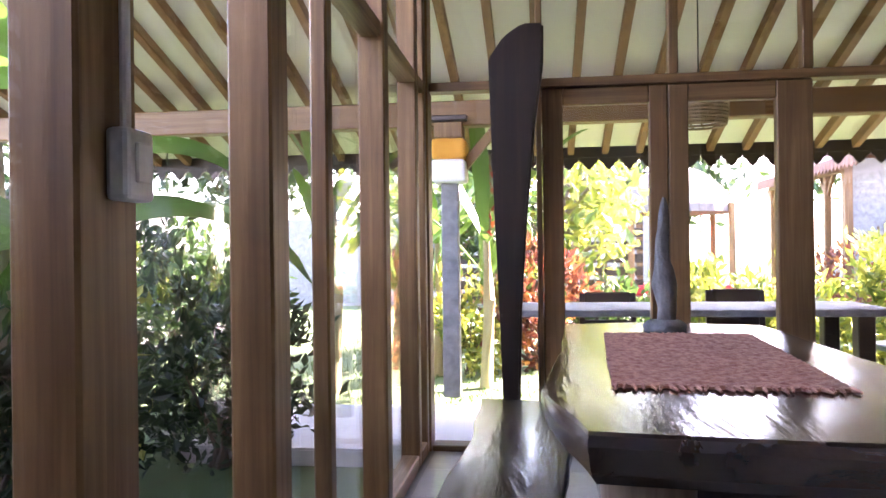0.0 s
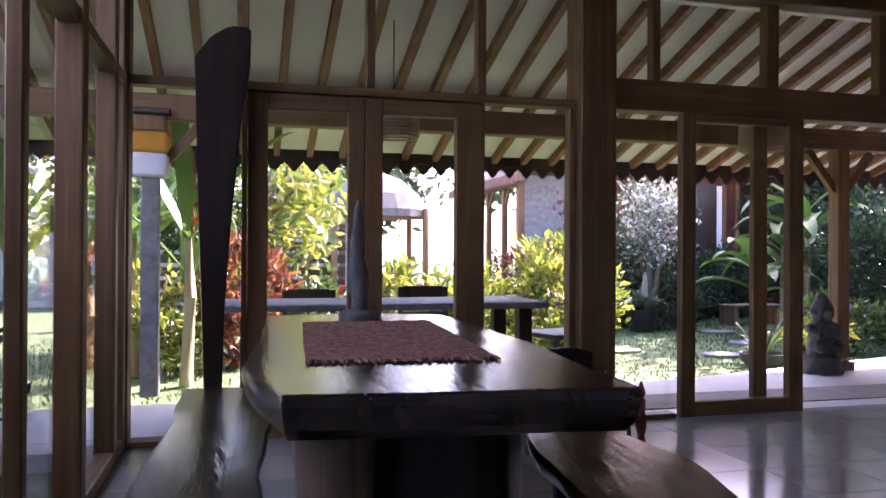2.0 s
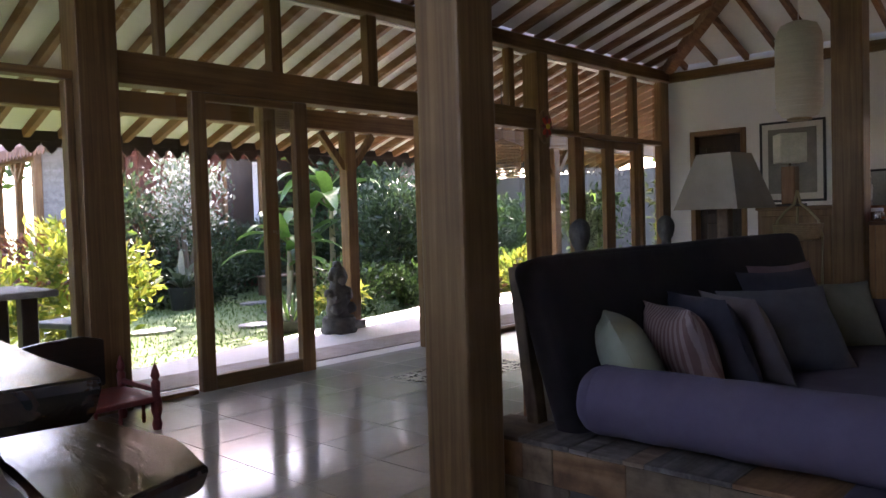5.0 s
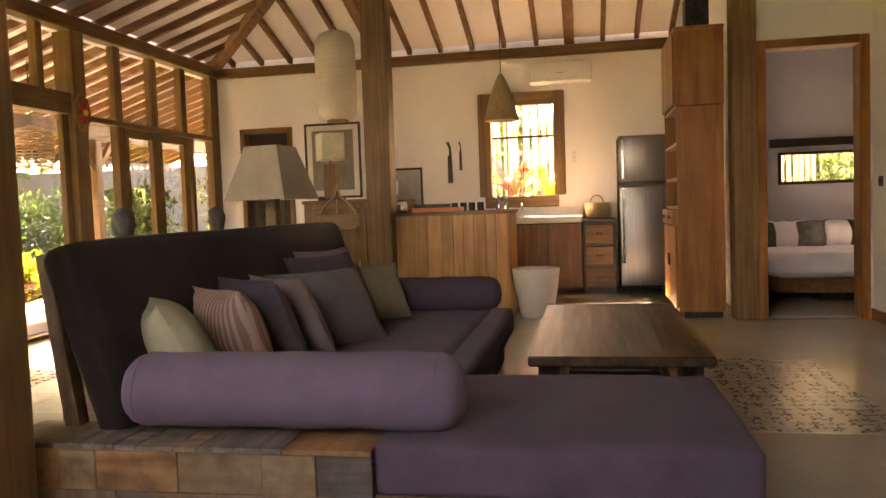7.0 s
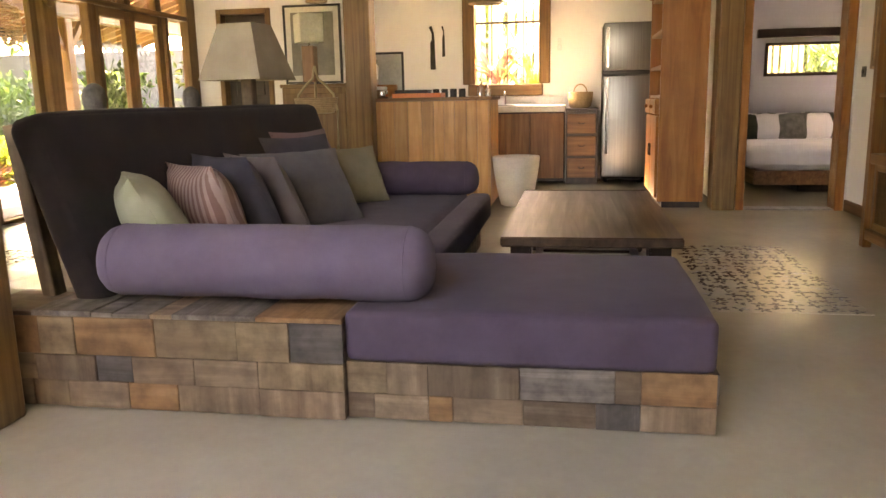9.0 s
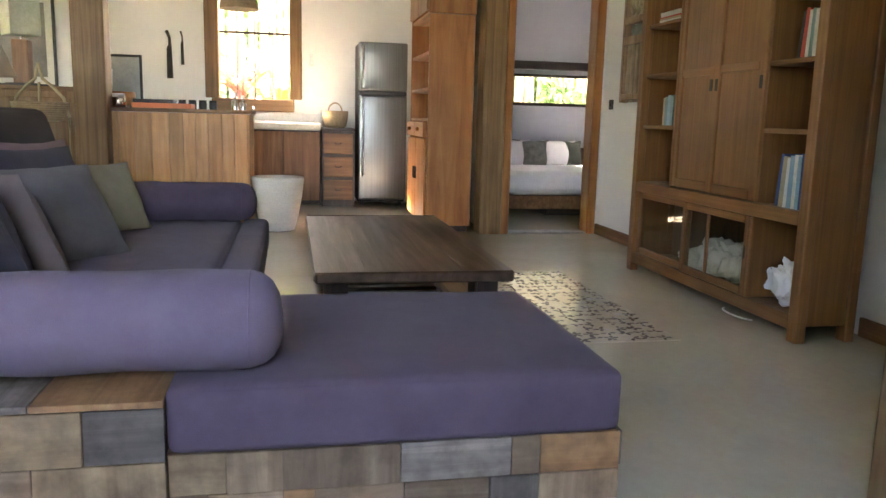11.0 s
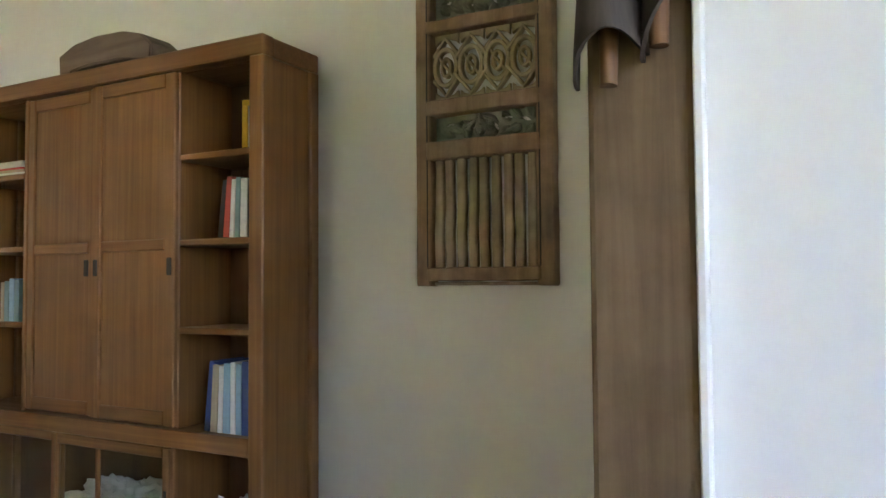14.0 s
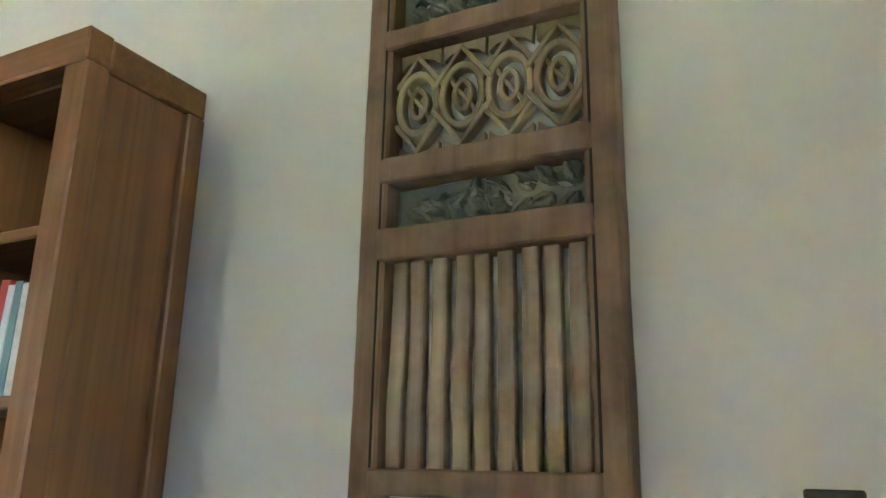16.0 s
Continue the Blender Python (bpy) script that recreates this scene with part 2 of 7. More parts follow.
def fabric(name, c1, c2, weave=900.0, stripe=None, blotch=5.0):
    """Woven cloth: thread relief, slight fading, optional stripes along local x."""
    m, nt, p = shader(name)
    mp = coords(nt, (blotch, blotch, blotch))
    n1 = node(nt, "ShaderNodeTexNoise", Scale=1.0, Detail=6.0, Roughness=0.65)
    nt.links.new(mp.outputs[0], n1.inputs["Vector"])
    cr = ramp(nt, n1.outputs[0], [(0.3, c1), (0.7, c2)])
    out = cr.outputs[0]
    tc = nt.nodes.new("ShaderNodeTexCoord")
    if stripe:
        w = node(nt, "ShaderNodeTexWave", Scale=14.0, Distortion=0.4)
        nt.links.new(tc.outputs["Object"], w.inputs["Vector"])
        sr = ramp(nt, w.outputs[0], [(0.35, stripe), (0.55, (1, 1, 1))])
        mx = nt.nodes.new("ShaderNodeMix")
        mx.data_type, mx.blend_type = "RGBA", "MULTIPLY"
        mx.inputs["Factor"].default_value = 0.8
        nt.links.new(out, mx.inputs["A"])
        nt.links.new(sr.outputs[0], mx.inputs["B"])
        out = mx.outputs["Result"]
    nt.links.new(out, p.inputs["Base Color"])
    p.inputs["Roughness"].default_value = 0.92
    p.inputs["Specular IOR Level"].default_value = 0.15
    p.inputs["Sheen Weight"].default_value = 0.06
    th = node(nt, "ShaderNodeTexNoise", Scale=weave * 0.35, Detail=2.0, Roughness=0.6)
    nt.links.new(tc.outputs["Object"], th.inputs["Vector"])
    ad = nt.nodes.new("ShaderNodeMath")
    ad.operation = "ADD"
    nt.links.new(th.outputs[0], ad.inputs[0])
    nt.links.new(n1.outputs[0], ad.inputs[1])
    bp = node(nt, "ShaderNodeBump", Strength=0.25, Distance=0.004)
    nt.links.new(ad.outputs[0], bp.inputs["Height"])
    nt.links.new(bp.outputs[0], p.inputs["Normal"])
    return m


def foliage(name, dark, light, yellow=None, rough=0.45):
    """Leaves that differ one from the other and let some light through."""
    m, nt, p = shader(name)
    g = nt.nodes.new("ShaderNodeNewGeometry")
    stops = [(0.0, dark), (0.6, light)] if yellow is None else [(0.0, dark), (0.5, light), (1.0, yellow)]
    cr = ramp(nt, g.outputs["Random Per Island"], stops)
    tc = nt.nodes.new("ShaderNodeTexCoord")
    n1 = node(nt, "ShaderNodeTexNoise", Scale=14.0, Detail=3.0)
    nt.links.new(tc.outputs["Object"], n1.inputs["Vector"])
    r2 = ramp(nt, n1.outputs[0], [(0.3, (0.7, 0.72, 0.65)), (0.65, (1, 1, 1))])
    mx = nt.nodes.new("ShaderNodeMix")
    mx.data_type, mx.blend_type = "RGBA", "MULTIPLY"
    mx.inputs["Factor"].default_value = 0.7
    nt.links.new(cr.outputs[0], mx.inputs["A"])
    nt.links.new(r2.outputs[0], mx.inputs["B"])
    nt.links.new(mx.outputs["Result"], p.inputs["Base Color"])
    p.inputs["Roughness"].default_value = rough
    tr = nt.nodes.new("ShaderNodeBsdfTranslucent")
    nt.links.new(mx.outputs["Result"], tr.inputs[0])
    ms = nt.nodes.new("ShaderNodeMixShader")
    ms.inputs[0].default_value = 0.35
    nt.links.new(p.outputs[0], ms.inputs[1])
    nt.links.new(tr.outputs[0], ms.inputs[2])
    nt.links.new(ms.outputs[0], nt.nodes["Material Output"].inputs[0])
    return m


def glass(name, tint=(1, 1, 1), rough=0.02):
    """Thin window glass: clear, with mirror-like gloss that grows at grazing angles."""
    m, nt, p = shader(name)
    t = nt.nodes.new("ShaderNodeBsdfTransparent")
    t.inputs[0].default_value = (*tint, 1)
    g = nt.nodes.new("ShaderNodeBsdfGlossy")
    g.inputs["Roughness"].default_value = rough
    w = node(nt, "ShaderNodeLayerWeight", Blend=0.5)
    f = nt.nodes.new("ShaderNodeMath")
    f.operation = "POWER"
    f.inputs[1].default_value = 5.0
    nt.links.new(w.outputs["Facing"], f.inputs[0])
    f = [f, nt.nodes.new("ShaderNodeMath")]
    f[1].operation = "MULTIPLY_ADD"
    f[1].inputs[1].default_value, f[1].inputs[2].default_value = 0.85, 0.04
    nt.links.new(f[0].outputs[0], f[1].inputs[0])
    f = f[1]
    mx = nt.nodes.new("ShaderNodeMixShader")
    nt.links.new(f.outputs[0], mx.inputs[0])
    nt.links.new(t.outputs[0], mx.inputs[1])
    nt.links.new(g.outputs[0], mx.inputs[2])
    nt.links.new(mx.outputs[0], nt.nodes["Material Output"].inputs[0])
    return m


TEAK_D, TEAK_M, TEAK_L = (0.10, 0.045, 0.018), (0.20, 0.095, 0.038), (0.30, 0.16, 0.07)
M_teak = {a: wood("teak_" + a, TEAK_D, TEAK_M, TEAK_L, 0.5, a) for a in "xyz"}
M_frame = {a: wood("frame_timber_" + a, (0.11, 0.056, 0.020), (0.19, 0.103, 0.038), (0.28, 0.163, 0.066), 0.5, a, 34) for a in "xyz"}
M_rafter = {a: wood("rafter_timber_" + a, (0.12, 0.05, 0.02), (0.22, 0.105, 0.045), (0.32, 0.17, 0.08), 0.6, a) for a in "xyz"}
M_shelf = {a: wood("bookcase_teak_" + a, (0.14, 0.060, 0.018), (0.20, 0.089, 0.027), (0.26, 0.125, 0.042), 0.42, a, 48) for a in "xyz"}
M_pantry = {a: wood("pantry_timber_" + a, (0.22, 0.075, 0.02), (0.36, 0.14, 0.04), (0.46, 0.21, 0.075), 0.38, a, 14) for a in "xyz"}
M_counter = wood("counter_boards", (0.32, 0.135, 0.036), (0.50, 0.245, 0.08), (0.62, 0.35, 0.14), 0.42, "z", 16, tone=0.18)
M_dark = {a: wood("dark_wood_" + a, (0.010, 0.006, 0.004), (0.024, 0.013, 0.008), (0.048, 0.026, 0.015), 0.35, a, 26, spec=0.5) for a in "xyz"}
M_slab = wood("varnished_slab", (0.02, 0.011, 0.007), (0.045, 0.024, 0.014), (0.08, 0.043, 0.025), 0.13, "y", 6, 0.6, spec=0.8, dist=0.012)
M_coffee = wood("coffee_table_wood", (0.030, 0.016, 0.009), (0.058, 0.033, 0.019), (0.092, 0.055, 0.032), 0.4, "x", 20, spec=0.28)
M_patch = {a: wood("reclaimed_patch_" + a, (0.115, 0.070, 0.042), (0.22, 0.145, 0.088), (0.34, 0.245, 0.16), 0.65, a, 15, 0.6, 0.35, blotch=0.45, spots=13.0) for a in "xyz"}
M_patchgrey = {a: wood("weathered_grey_patch_" + a, (0.085, 0.068, 0.055), (0.16, 0.132, 0.108), (0.27, 0.23, 0.19), 0.7, a, 24, 0.7, 0.4, blotch=0.4, spots=18.0) for a in "xyz"}
M_patchpale = {a: wood("bleached_ochre_patch_" + a, (0.17, 0.108, 0.056), (0.29, 0.195, 0.108), (0.42, 0.305, 0.18), 0.65, a, 12, 0.6, 0.35, blotch=0.4, spots=15.0) for a in "xyz"}
M_patchwarm = {a: wood("orange_brown_patch_" + a, (0.15, 0.070, 0.030), (0.27, 0.140, 0.060), (0.38, 0.215, 0.105), 0.6, a, 14, 0.6, 0.3, blotch=0.4, spots=12.0) for a in "xyz"}
M_postold = wood("old_post_timber", (0.125, 0.077, 0.038), (0.19, 0.119, 0.061), (0.25, 0.166, 0.09), 0.75, "z", 24, 0.7, blotch=0.68, spots=10.0)
M_carved = wood("bleached_carving", (0.24, 0.175, 0.115), (0.39, 0.30, 0.21), (0.50, 0.40, 0.295), 0.7, "z", 26, 0.6, blotch=0.55, spots=12.0)
M_carveframe = wood("shutter_frame_timber", (0.20, 0.125, 0.075), (0.31, 0.20, 0.122), (0.40, 0.275, 0.175), 0.65, "z", 22, 0.6, blotch=0.5, spots=9.0)
M_carvegreen = surface("faded_green_carving", (0.15, 0.175, 0.145), (0.28, 0.295, 0.23), 0.7, (18, 18, 18), 90, 0.4)
M_cream = wood("carved_fretwork", (0.27, 0.21, 0.125), (0.39, 0.315, 0.20), (0.48, 0.40, 0.27), 0.65, "z", 14, 0.4)
M_plaster = surface("white_plaster", (0.79, 0.785, 0.765), (0.85, 0.845, 0.825), 0.8, (0.7, 0.7, 0.7), 28, 0.02, spec=0.25, dist=0.002, grain=0.05)
M_ceil = surface("ceiling_board", (0.74, 0.72, 0.68), (0.82, 0.80, 0.76), 0.8, (0.8, 0.8, 0.8), 30, 0.05, spec=0.2, grain=0.12, dist=0.004)
M_floor = surface("polished_cement", (0.39, 0.355, 0.275), (0.49, 0.455, 0.36), 0.13, (0.9, 0.9, 0.9), 22, 0.02, spec=0.5, rvar=0.06, dist=0.002, warp=0.5, grain=0.14)
M_tile = surface("glazed_floor_tile", (0.40, 0.375, 0.32), (0.50, 0.47, 0.41), 0.12, (2.0, 2.0, 2.0), 25, 0.02, spec=0.6, rvar=0.05, tone=0.06, dist=0.002, grain=0.15)
M_grout = surface("grey_grout", (0.22, 0.21, 0.19), (0.30, 0.285, 0.26), 0.8)
M_terrace = surface("pale_terrace_paving", (0.60, 0.585, 0.56), (0.72, 0.70, 0.67), 0.6, (1.5, 1.5, 1.5), 30, 0.1)
M_gravel = surface("shaded_gravel_paving", (0.30, 0.25, 0.22), (0.42, 0.36, 0.32), 0.8, (9, 9, 9), 120, 0.5)
M_inlay_l = surface("pale_inlay", (0.42, 0.39, 0.31), (0.50, 0.47, 0.385), 0.22, (4, 4, 4), 40, 0.05)
M_inlay_d = surface("dark_inlay", (0.085, 0.08, 0.075), (0.16, 0.15, 0.14), 0.25, (9, 9, 9), 50, 0.05)
M_purple = fabric("purple_linen", (0.072, 0.050, 0.070), (0.100, 0.072, 0.097))
M_lilac = fabric("lilac_linen", (0.112, 0.084, 0.116), (0.15, 0.115, 0.153))
M_brownfab = fabric("dark_brown_canvas", (0.020, 0.015, 0.014), (0.032, 0.024, 0.022))
M_green = fabric("sage_cushion_cloth", (0.27, 0.28, 0.185), (0.37, 0.37, 0.25))
M_pink = fabric("pink_striped_cloth", (0.34, 0.22, 0.19), (0.42, 0.30, 0.26), stripe=(0.55, 0.42, 0.40))
M_slate = fabric("slate_cushion_cloth", (0.05, 0.045, 0.055), (0.075, 0.068, 0.08))
M_greyfab = fabric("grey_cushion_cloth", (0.10, 0.092, 0.095), (0.145, 0.135, 0.138))
M_taupe = fabric("taupe_cushion_cloth", (0.15, 0.12, 0.115), (0.20, 0.165, 0.155))
M_mauve = fabric("mauve_cushion_cloth", (0.17, 0.105, 0.11), (0.23, 0.15, 0.155))
M_olive = fabric("olive_cushion_cloth", (0.20, 0.18, 0.115), (0.27, 0.245, 0.165))
M_sheet = fabric("white_sheet", (0.68, 0.68, 0.70), (0.78, 0.78, 0.80), 600)
M_wrapy = fabric("yellow_cloth", (0.50, 0.22, 0.03), (0.62, 0.31, 0.05))
M_wrapw = fabric("white_cloth", (0.70, 0.70, 0.70), (0.80, 0.80, 0.79))
M_mat = fabric("woven_red_runner", (0.24, 0.055, 0.030), (0.66, 0.35, 0.22), 300, blotch=45)
M_shade = fabric("linen_lampshade", (0.30, 0.26, 0.20), (0.37, 0.325, 0.255), 700)
M_rattan = surface("rattan", (0.30, 0.20, 0.10), (0.46, 0.33, 0.18), 0.6, (40, 40, 40), 160, 0.6)
M_paperlamp = surface("woven_paper_lantern", (0.62, 0.57, 0.47), (0.72, 0.67, 0.57), 0.7, (3, 3, 70), 120, 0.5)
M_white = surface("white_enamel", (0.74, 0.74, 0.72), (0.80, 0.80, 0.78), 0.35, (2, 2, 2), 40, 0.03)
M_ceramic = surface("white_planter_glaze", (0.66, 0.62, 0.54), (0.76, 0.72, 0.64), 0.5, (5, 5, 14), 90, 0.25)
M_steel = surface("brushed_steel", (0.19, 0.19, 0.18), (0.26, 0.26, 0.25), 0.34, (60, 60, 1), 200, 0.04, metal=1.0, rvar=0.06)
M_chrome = surface("chrome", (0.75, 0.75, 0.76), (0.82, 0.82, 0.83), 0.12, (5, 5, 5), 60, 0.02, metal=1.0, rvar=0.05)
M_black = surface("black_plastic", (0.012, 0.012, 0.013), (0.025, 0.025, 0.026), 0.4, (9, 9, 9), 120, 0.1)
M_iron = surface("blackened_iron", (0.02, 0.018, 0.016), (0.06, 0.05, 0.042), 0.55, (20, 20, 20), 120, 0.3, metal=0.6)
M_marble = surface("cream_worktop", (0.62, 0.58, 0.48), (0.74, 0.70, 0.60), 0.25, (3, 3, 3), 40, 0.04)
M_orange = surface("orange_plastic", (0.75, 0.16, 0.03), (0.80, 0.20, 0.05), 0.4, (4, 4, 4), 60, 0.05)
M_stone = surface("dark_carved_stone", (0.05, 0.048, 0.043), (0.14, 0.135, 0.12), 0.85, (12, 12, 12), 70, 0.7)
M_greystone = surface("weathered_grey_carving", (0.16, 0.16, 0.15), (0.32, 0.32, 0.30), 0.7, (14, 14, 14), 80, 0.6)
M_bark = surface("bark", (0.10, 0.075, 0.05), (0.20, 0.155, 0.11), 0.9, (14, 14, 3), 60, 0.8)
M_thatch = surface("thatch", (0.09, 0.08, 0.07), (0.20, 0.18, 0.155), 0.95, (40, 40, 3), 120, 0.9)
M_roofclay = surface("clay_roof_tile", (0.16, 0.075, 0.05), (0.28, 0.15, 0.10), 0.8, (8, 8, 8), 60, 0.5)
M_redhouse = wood("red_stained_boards", (0.075, 0.020, 0.014), (0.13, 0.037, 0.025), (0.19, 0.065, 0.042), 0.6, "z", 14)
M_redseat = fabric("red_seat_cloth", (0.42, 0.03, 0.03), (0.55, 0.05, 0.045))
M_redpaint = surface("worn_red_paint", (0.16, 0.02, 0.018), (0.28, 0.05, 0.035), 0.5, (9, 9, 9), 80, 0.3)
M_greenchair = surface("faded_green_paint", (0.10, 0.15, 0.14), (0.18, 0.24, 0.22), 0.6, (8, 8, 8), 80, 0.3)
M_grass = foliage("lawn_grass", (0.045, 0.095, 0.02), (0.085, 0.16, 0.035), (0.14, 0.20, 0.06), 0.6)
M_soil = surface("lawn_soil", (0.055, 0.10, 0.03), (0.10, 0.16, 0.05), 0.95, (3, 3, 3), 150, 0.9, c3=(0.13, 0.15, 0.06))
M_leaf = foliage("green_leaves", (0.025, 0.055, 0.012), (0.06, 0.12, 0.025), (0.10, 0.17, 0.04))
M_leafyel = foliage("yellow_green_leaves", (0.08, 0.14, 0.02), (0.22, 0.27, 0.035), (0.42, 0.38, 0.06))
M_leafdark = foliage("dark_hedge_leaves", (0.012, 0.030, 0.010), (0.030, 0.060, 0.018), (0.05, 0.08, 0.03))
M_leafpale = foliage("pale_blossom", (0.05, 0.09, 0.04), (0.16, 0.20, 0.13), (0.62, 0.60, 0.58))
M_leafred = foliage("red_croton_leaves", (0.06, 0.03, 0.015), (0.22, 0.05, 0.03), (0.42, 0.20, 0.05))
M_banana = foliage("banana_leaf", (0.06, 0.13, 0.02), (0.11, 0.22, 0.035), (0.20, 0.32, 0.06), 0.35)
M_flower = foliage("red_heliconia", (0.45, 0.03, 0.02), (0.62, 0.06, 0.03), (0.7, 0.2, 0.03))
M_bamboo = surface("bamboo_cane", (0.30, 0.24, 0.12), (0.44, 0.36, 0.20), 0.5, (6, 6, 2), 60, 0.2, tone=0.2)
M_glass = glass("window_glass")
M_cabglass = glass("cabinet_glass", (0.82, 0.84, 0.80))
M_photo = surface("grey_print", (0.16, 0.15, 0.12), (0.24, 0.225, 0.18), 0.5, (6, 6, 6), 40, 0.05)
M_photo_l = surface("pale_print", (0.34, 0.36, 0.33), (0.44, 0.45, 0.42), 0.5, (9, 9, 9), 40, 0.05)
M_paper = surface("passepartout", (0.66, 0.63, 0.54), (0.72, 0.69, 0.60), 0.8, (3, 3, 3), 60, 0.05)
M_bedwood = M_teak["x"]
# bedroom shade put into the plaster colour: darker and bluer
M_bedwall = surface("dimmed_bedroom_plaster", (0.42, 0.44, 0.50), (0.48, 0.50, 0.56), 0.85, (0.8, 0.8, 0.8), 35, 0.03, spec=0.2, grain=0.08)
M_book = {k: surface("book_" + k, tuple(v * 0.85 for v in c), c, 0.6, (20, 20, 20), 90, 0.1) for k, c in
          {"blue": (0.03, 0.07, 0.24), "sky": (0.22, 0.38, 0.50), "white": (0.66, 0.66, 0.62), "red": (0.50, 0.06, 0.04), "black": (0.02, 0.02, 0.022),
           "tan": (0.42, 0.34, 0.22), "teal": (0.16, 0.28, 0.28), "yellow": (0.75, 0.46, 0.03)}.items()}

# ---------------------------------------------------------------- the house: floors
XW, YN, XE, YS, XD = 0.81, 4.78, 10.40, -1.79, 7.91
floor = setting("floor", B(B(bmesh.new(), 3.0, XE + 0.2, -4.3, 2.45, -0.12, 0.0), XW - 2.9, 3.0, -1.2, 2.0, -0.12, -0.004), M_floor, "cream polished cement floor of the living room", "floor")
tile_bed = setting("floor_bed", B(B(bmesh.new(), XW - 0.1, 3.0, 2.0, YN + 0.06, -0.12, -0.006), 3.0, XE + 0.2, 2.45, YN + 0.06, -0.12, -0.006), M_grout, "grey grout bed under the floor tiles", "floor")
ground = setting("ground", B(B(B(bmesh.new(), -200, 200, 7.2, 300, -0.5, -0.13), -200, XW - 0.2, -200, 7.2, -0.5, -0.13), XW - 0.2, 200, -200, 7.2, -0.5, -0.135), M_soil, "short green lawn reaching past the garden", "ground")
terrace = setting("terrace", PRISM(bmesh.new(), [(-0.6, 4.85), (13, 4.85), (13, 7.5), (8.3, 7.1), (6.8, 6.75), (5.3, 6.33), (4.4, 6.15), (-0.6, 6.05)], -0.3, -0.035, 0.01), M_terrace, "pale paved terrace outside the glass doors", "terrace")
# gravel strip whose darker colour also carries the porch shade
setting("gravel_strip", B(bmesh.new(), 3.3, 12.5, 5.15, 5.62, -0.034, -0.028), M_gravel, "pinkish gravel strip in the terrace, with shade put into its colour", "terrace")

# ---------------------------------------------------------------- walls
SL = 0.335
EAVE = 2.74


def zr(d):
    """Height of the ceiling at a distance in from the eaves."""
    return EAVE + SL * d


def wall(name, bm, label="white plastered wall", material=None):
    return setting(name, bm, material or M_plaster, label, "wall")


TOP = 2.61
bm = bmesh.new()
B(bm, XE, XE + 0.18, -1.69, 0.66, 0, TOP)
B(bm, XE, XE + 0.18, -2.95, -1.69, 0, 1.09)
B(bm, XE, XE + 0.18, -2.95, -1.69, 1.42, TOP)
B(bm, XE, XE + 0.18, -4.3, -2.95, 0, TOP)
B(bm, XE, XE + 0.18, 0.66, 1.42, 0, 1.05)
B(bm, XE, XE + 0.18, 0.66, 1.42, 2.10, TOP)
B(bm, XE, XE + 0.18, 1.42, 3.83, 0, TOP)
B(bm, XE, XE + 0.18, 3.83, 4.43, 1.96, TOP)
B(bm, XE, XE + 0.18, 4.43, YN + 0.08, 0, TOP)
wall("wall_east", bm, "white plastered kitchen wall with a window and a doorway")
bm = bmesh.new()
B(bm, XD, XD + 0.14, -1.70, -1.03, 2.09, 3.8)
B(bm, XD, XD + 0.14, -1.03, -0.97, 2.12, 3.8)
B(bm, XD, XD + 0.14, -2.0, -1.70, 0, 3.8)
B(bm, XD + 0.14, XE, -1.02, -0.90, 0, 3.7)
wall("wall_bedroom", bm, "white plastered partition with the bedroom doorway")
wall("wall_south", B(bmesh.new(), 3.40, XD, YS - 0.15, YS, 0, 4.4), "white plastered wall behind the bookcase")
wall("wall_south_west", B(B(bmesh.new(), XW - 3.0, 3.337, -0.86, -0.70, 0, 4.4), 3.40, 3.52, YS, -0.86, 0, 4.4), "white plastered wall ending at a timber post")
# out of view; the opening is added to let light along the wall
wall("wall_west_end", B(B(B(B(bmesh.new(), XW - 3.0, XW - 2.85, -0.70, 0.40, 2.0, 4.4), XW - 3.0, XW - 2.85, -0.70, -0.45, 1.0, 2.0), XW - 3.0, XW - 2.85, 0.15, 0.40, 1.0, 2.0), XW - 3.0, XW - 2.85, -0.70, 0.40, 0, 1.0), "plain white wall, out of view, with a small opening added for light")
wall("wall_north_west", B(bmesh.new(), XW - 3.0, XW - 0.12, 0.4, 0.55, 0, 4.3), "plain white wall")
wall("wall_west_gable", SLAB(bmesh.new(), [(0.42, 3.001), (4.2, 3.001), (0.42, zr(4.36) + 0.04)], "x", XW - 0.10, XW - 0.04), "plain white gable above the glass wall")
bm = bmesh.new()
B(bm, XE - 0.004, XE, -4.3, -1.02, 0, 1.09)
B(bm, XE - 0.004, XE, -4.3, -1.02, 1.42, 2.7)
B(bm, XE - 0.004, XE, -4.3, -2.95, 1.09, 1.42)
B(bm, XE - 0.004, XE, -1.69, -1.02, 1.09, 1.42)
B(bm, XD, XE, -4.35, -4.3, 0, 2.7)
B(bm, XD - 0.0, XD + 0.14, -4.3, -2.0, 0, 2.7)
wall("wall_bedroom_far", bm, "bedroom wall with dim bluish shade put into its colour", M_bedwall)
setting("ceiling_bedroom", B(bmesh.new(), XD + 0.14, XE + 0.18, -4.3, -0.9, 2.7, 2.8), M_plaster, "white bedroom ceiling", "ceiling")
bm = bmesh.new()
B(bm, XE + 0.18, XE + 1.6, 3.6, 3.7, 0, 2.4)
B(bm, XE + 0.18, XE + 1.6, 4.6, 4.7, 0, 2.4)
B(bm, XE + 1.6, XE + 1.7, 3.6, 4.7, 0, 2.4)
B(bm, XE + 0.18, XE + 1.7, 3.6, 4.7, 2.4, 2.5)
B(bm, XE + 0.18, XE + 1.7, 3.6, 4.7, -0.1, 0)
wall("wall_closet", bm, "dim passage walls behind the doorway")

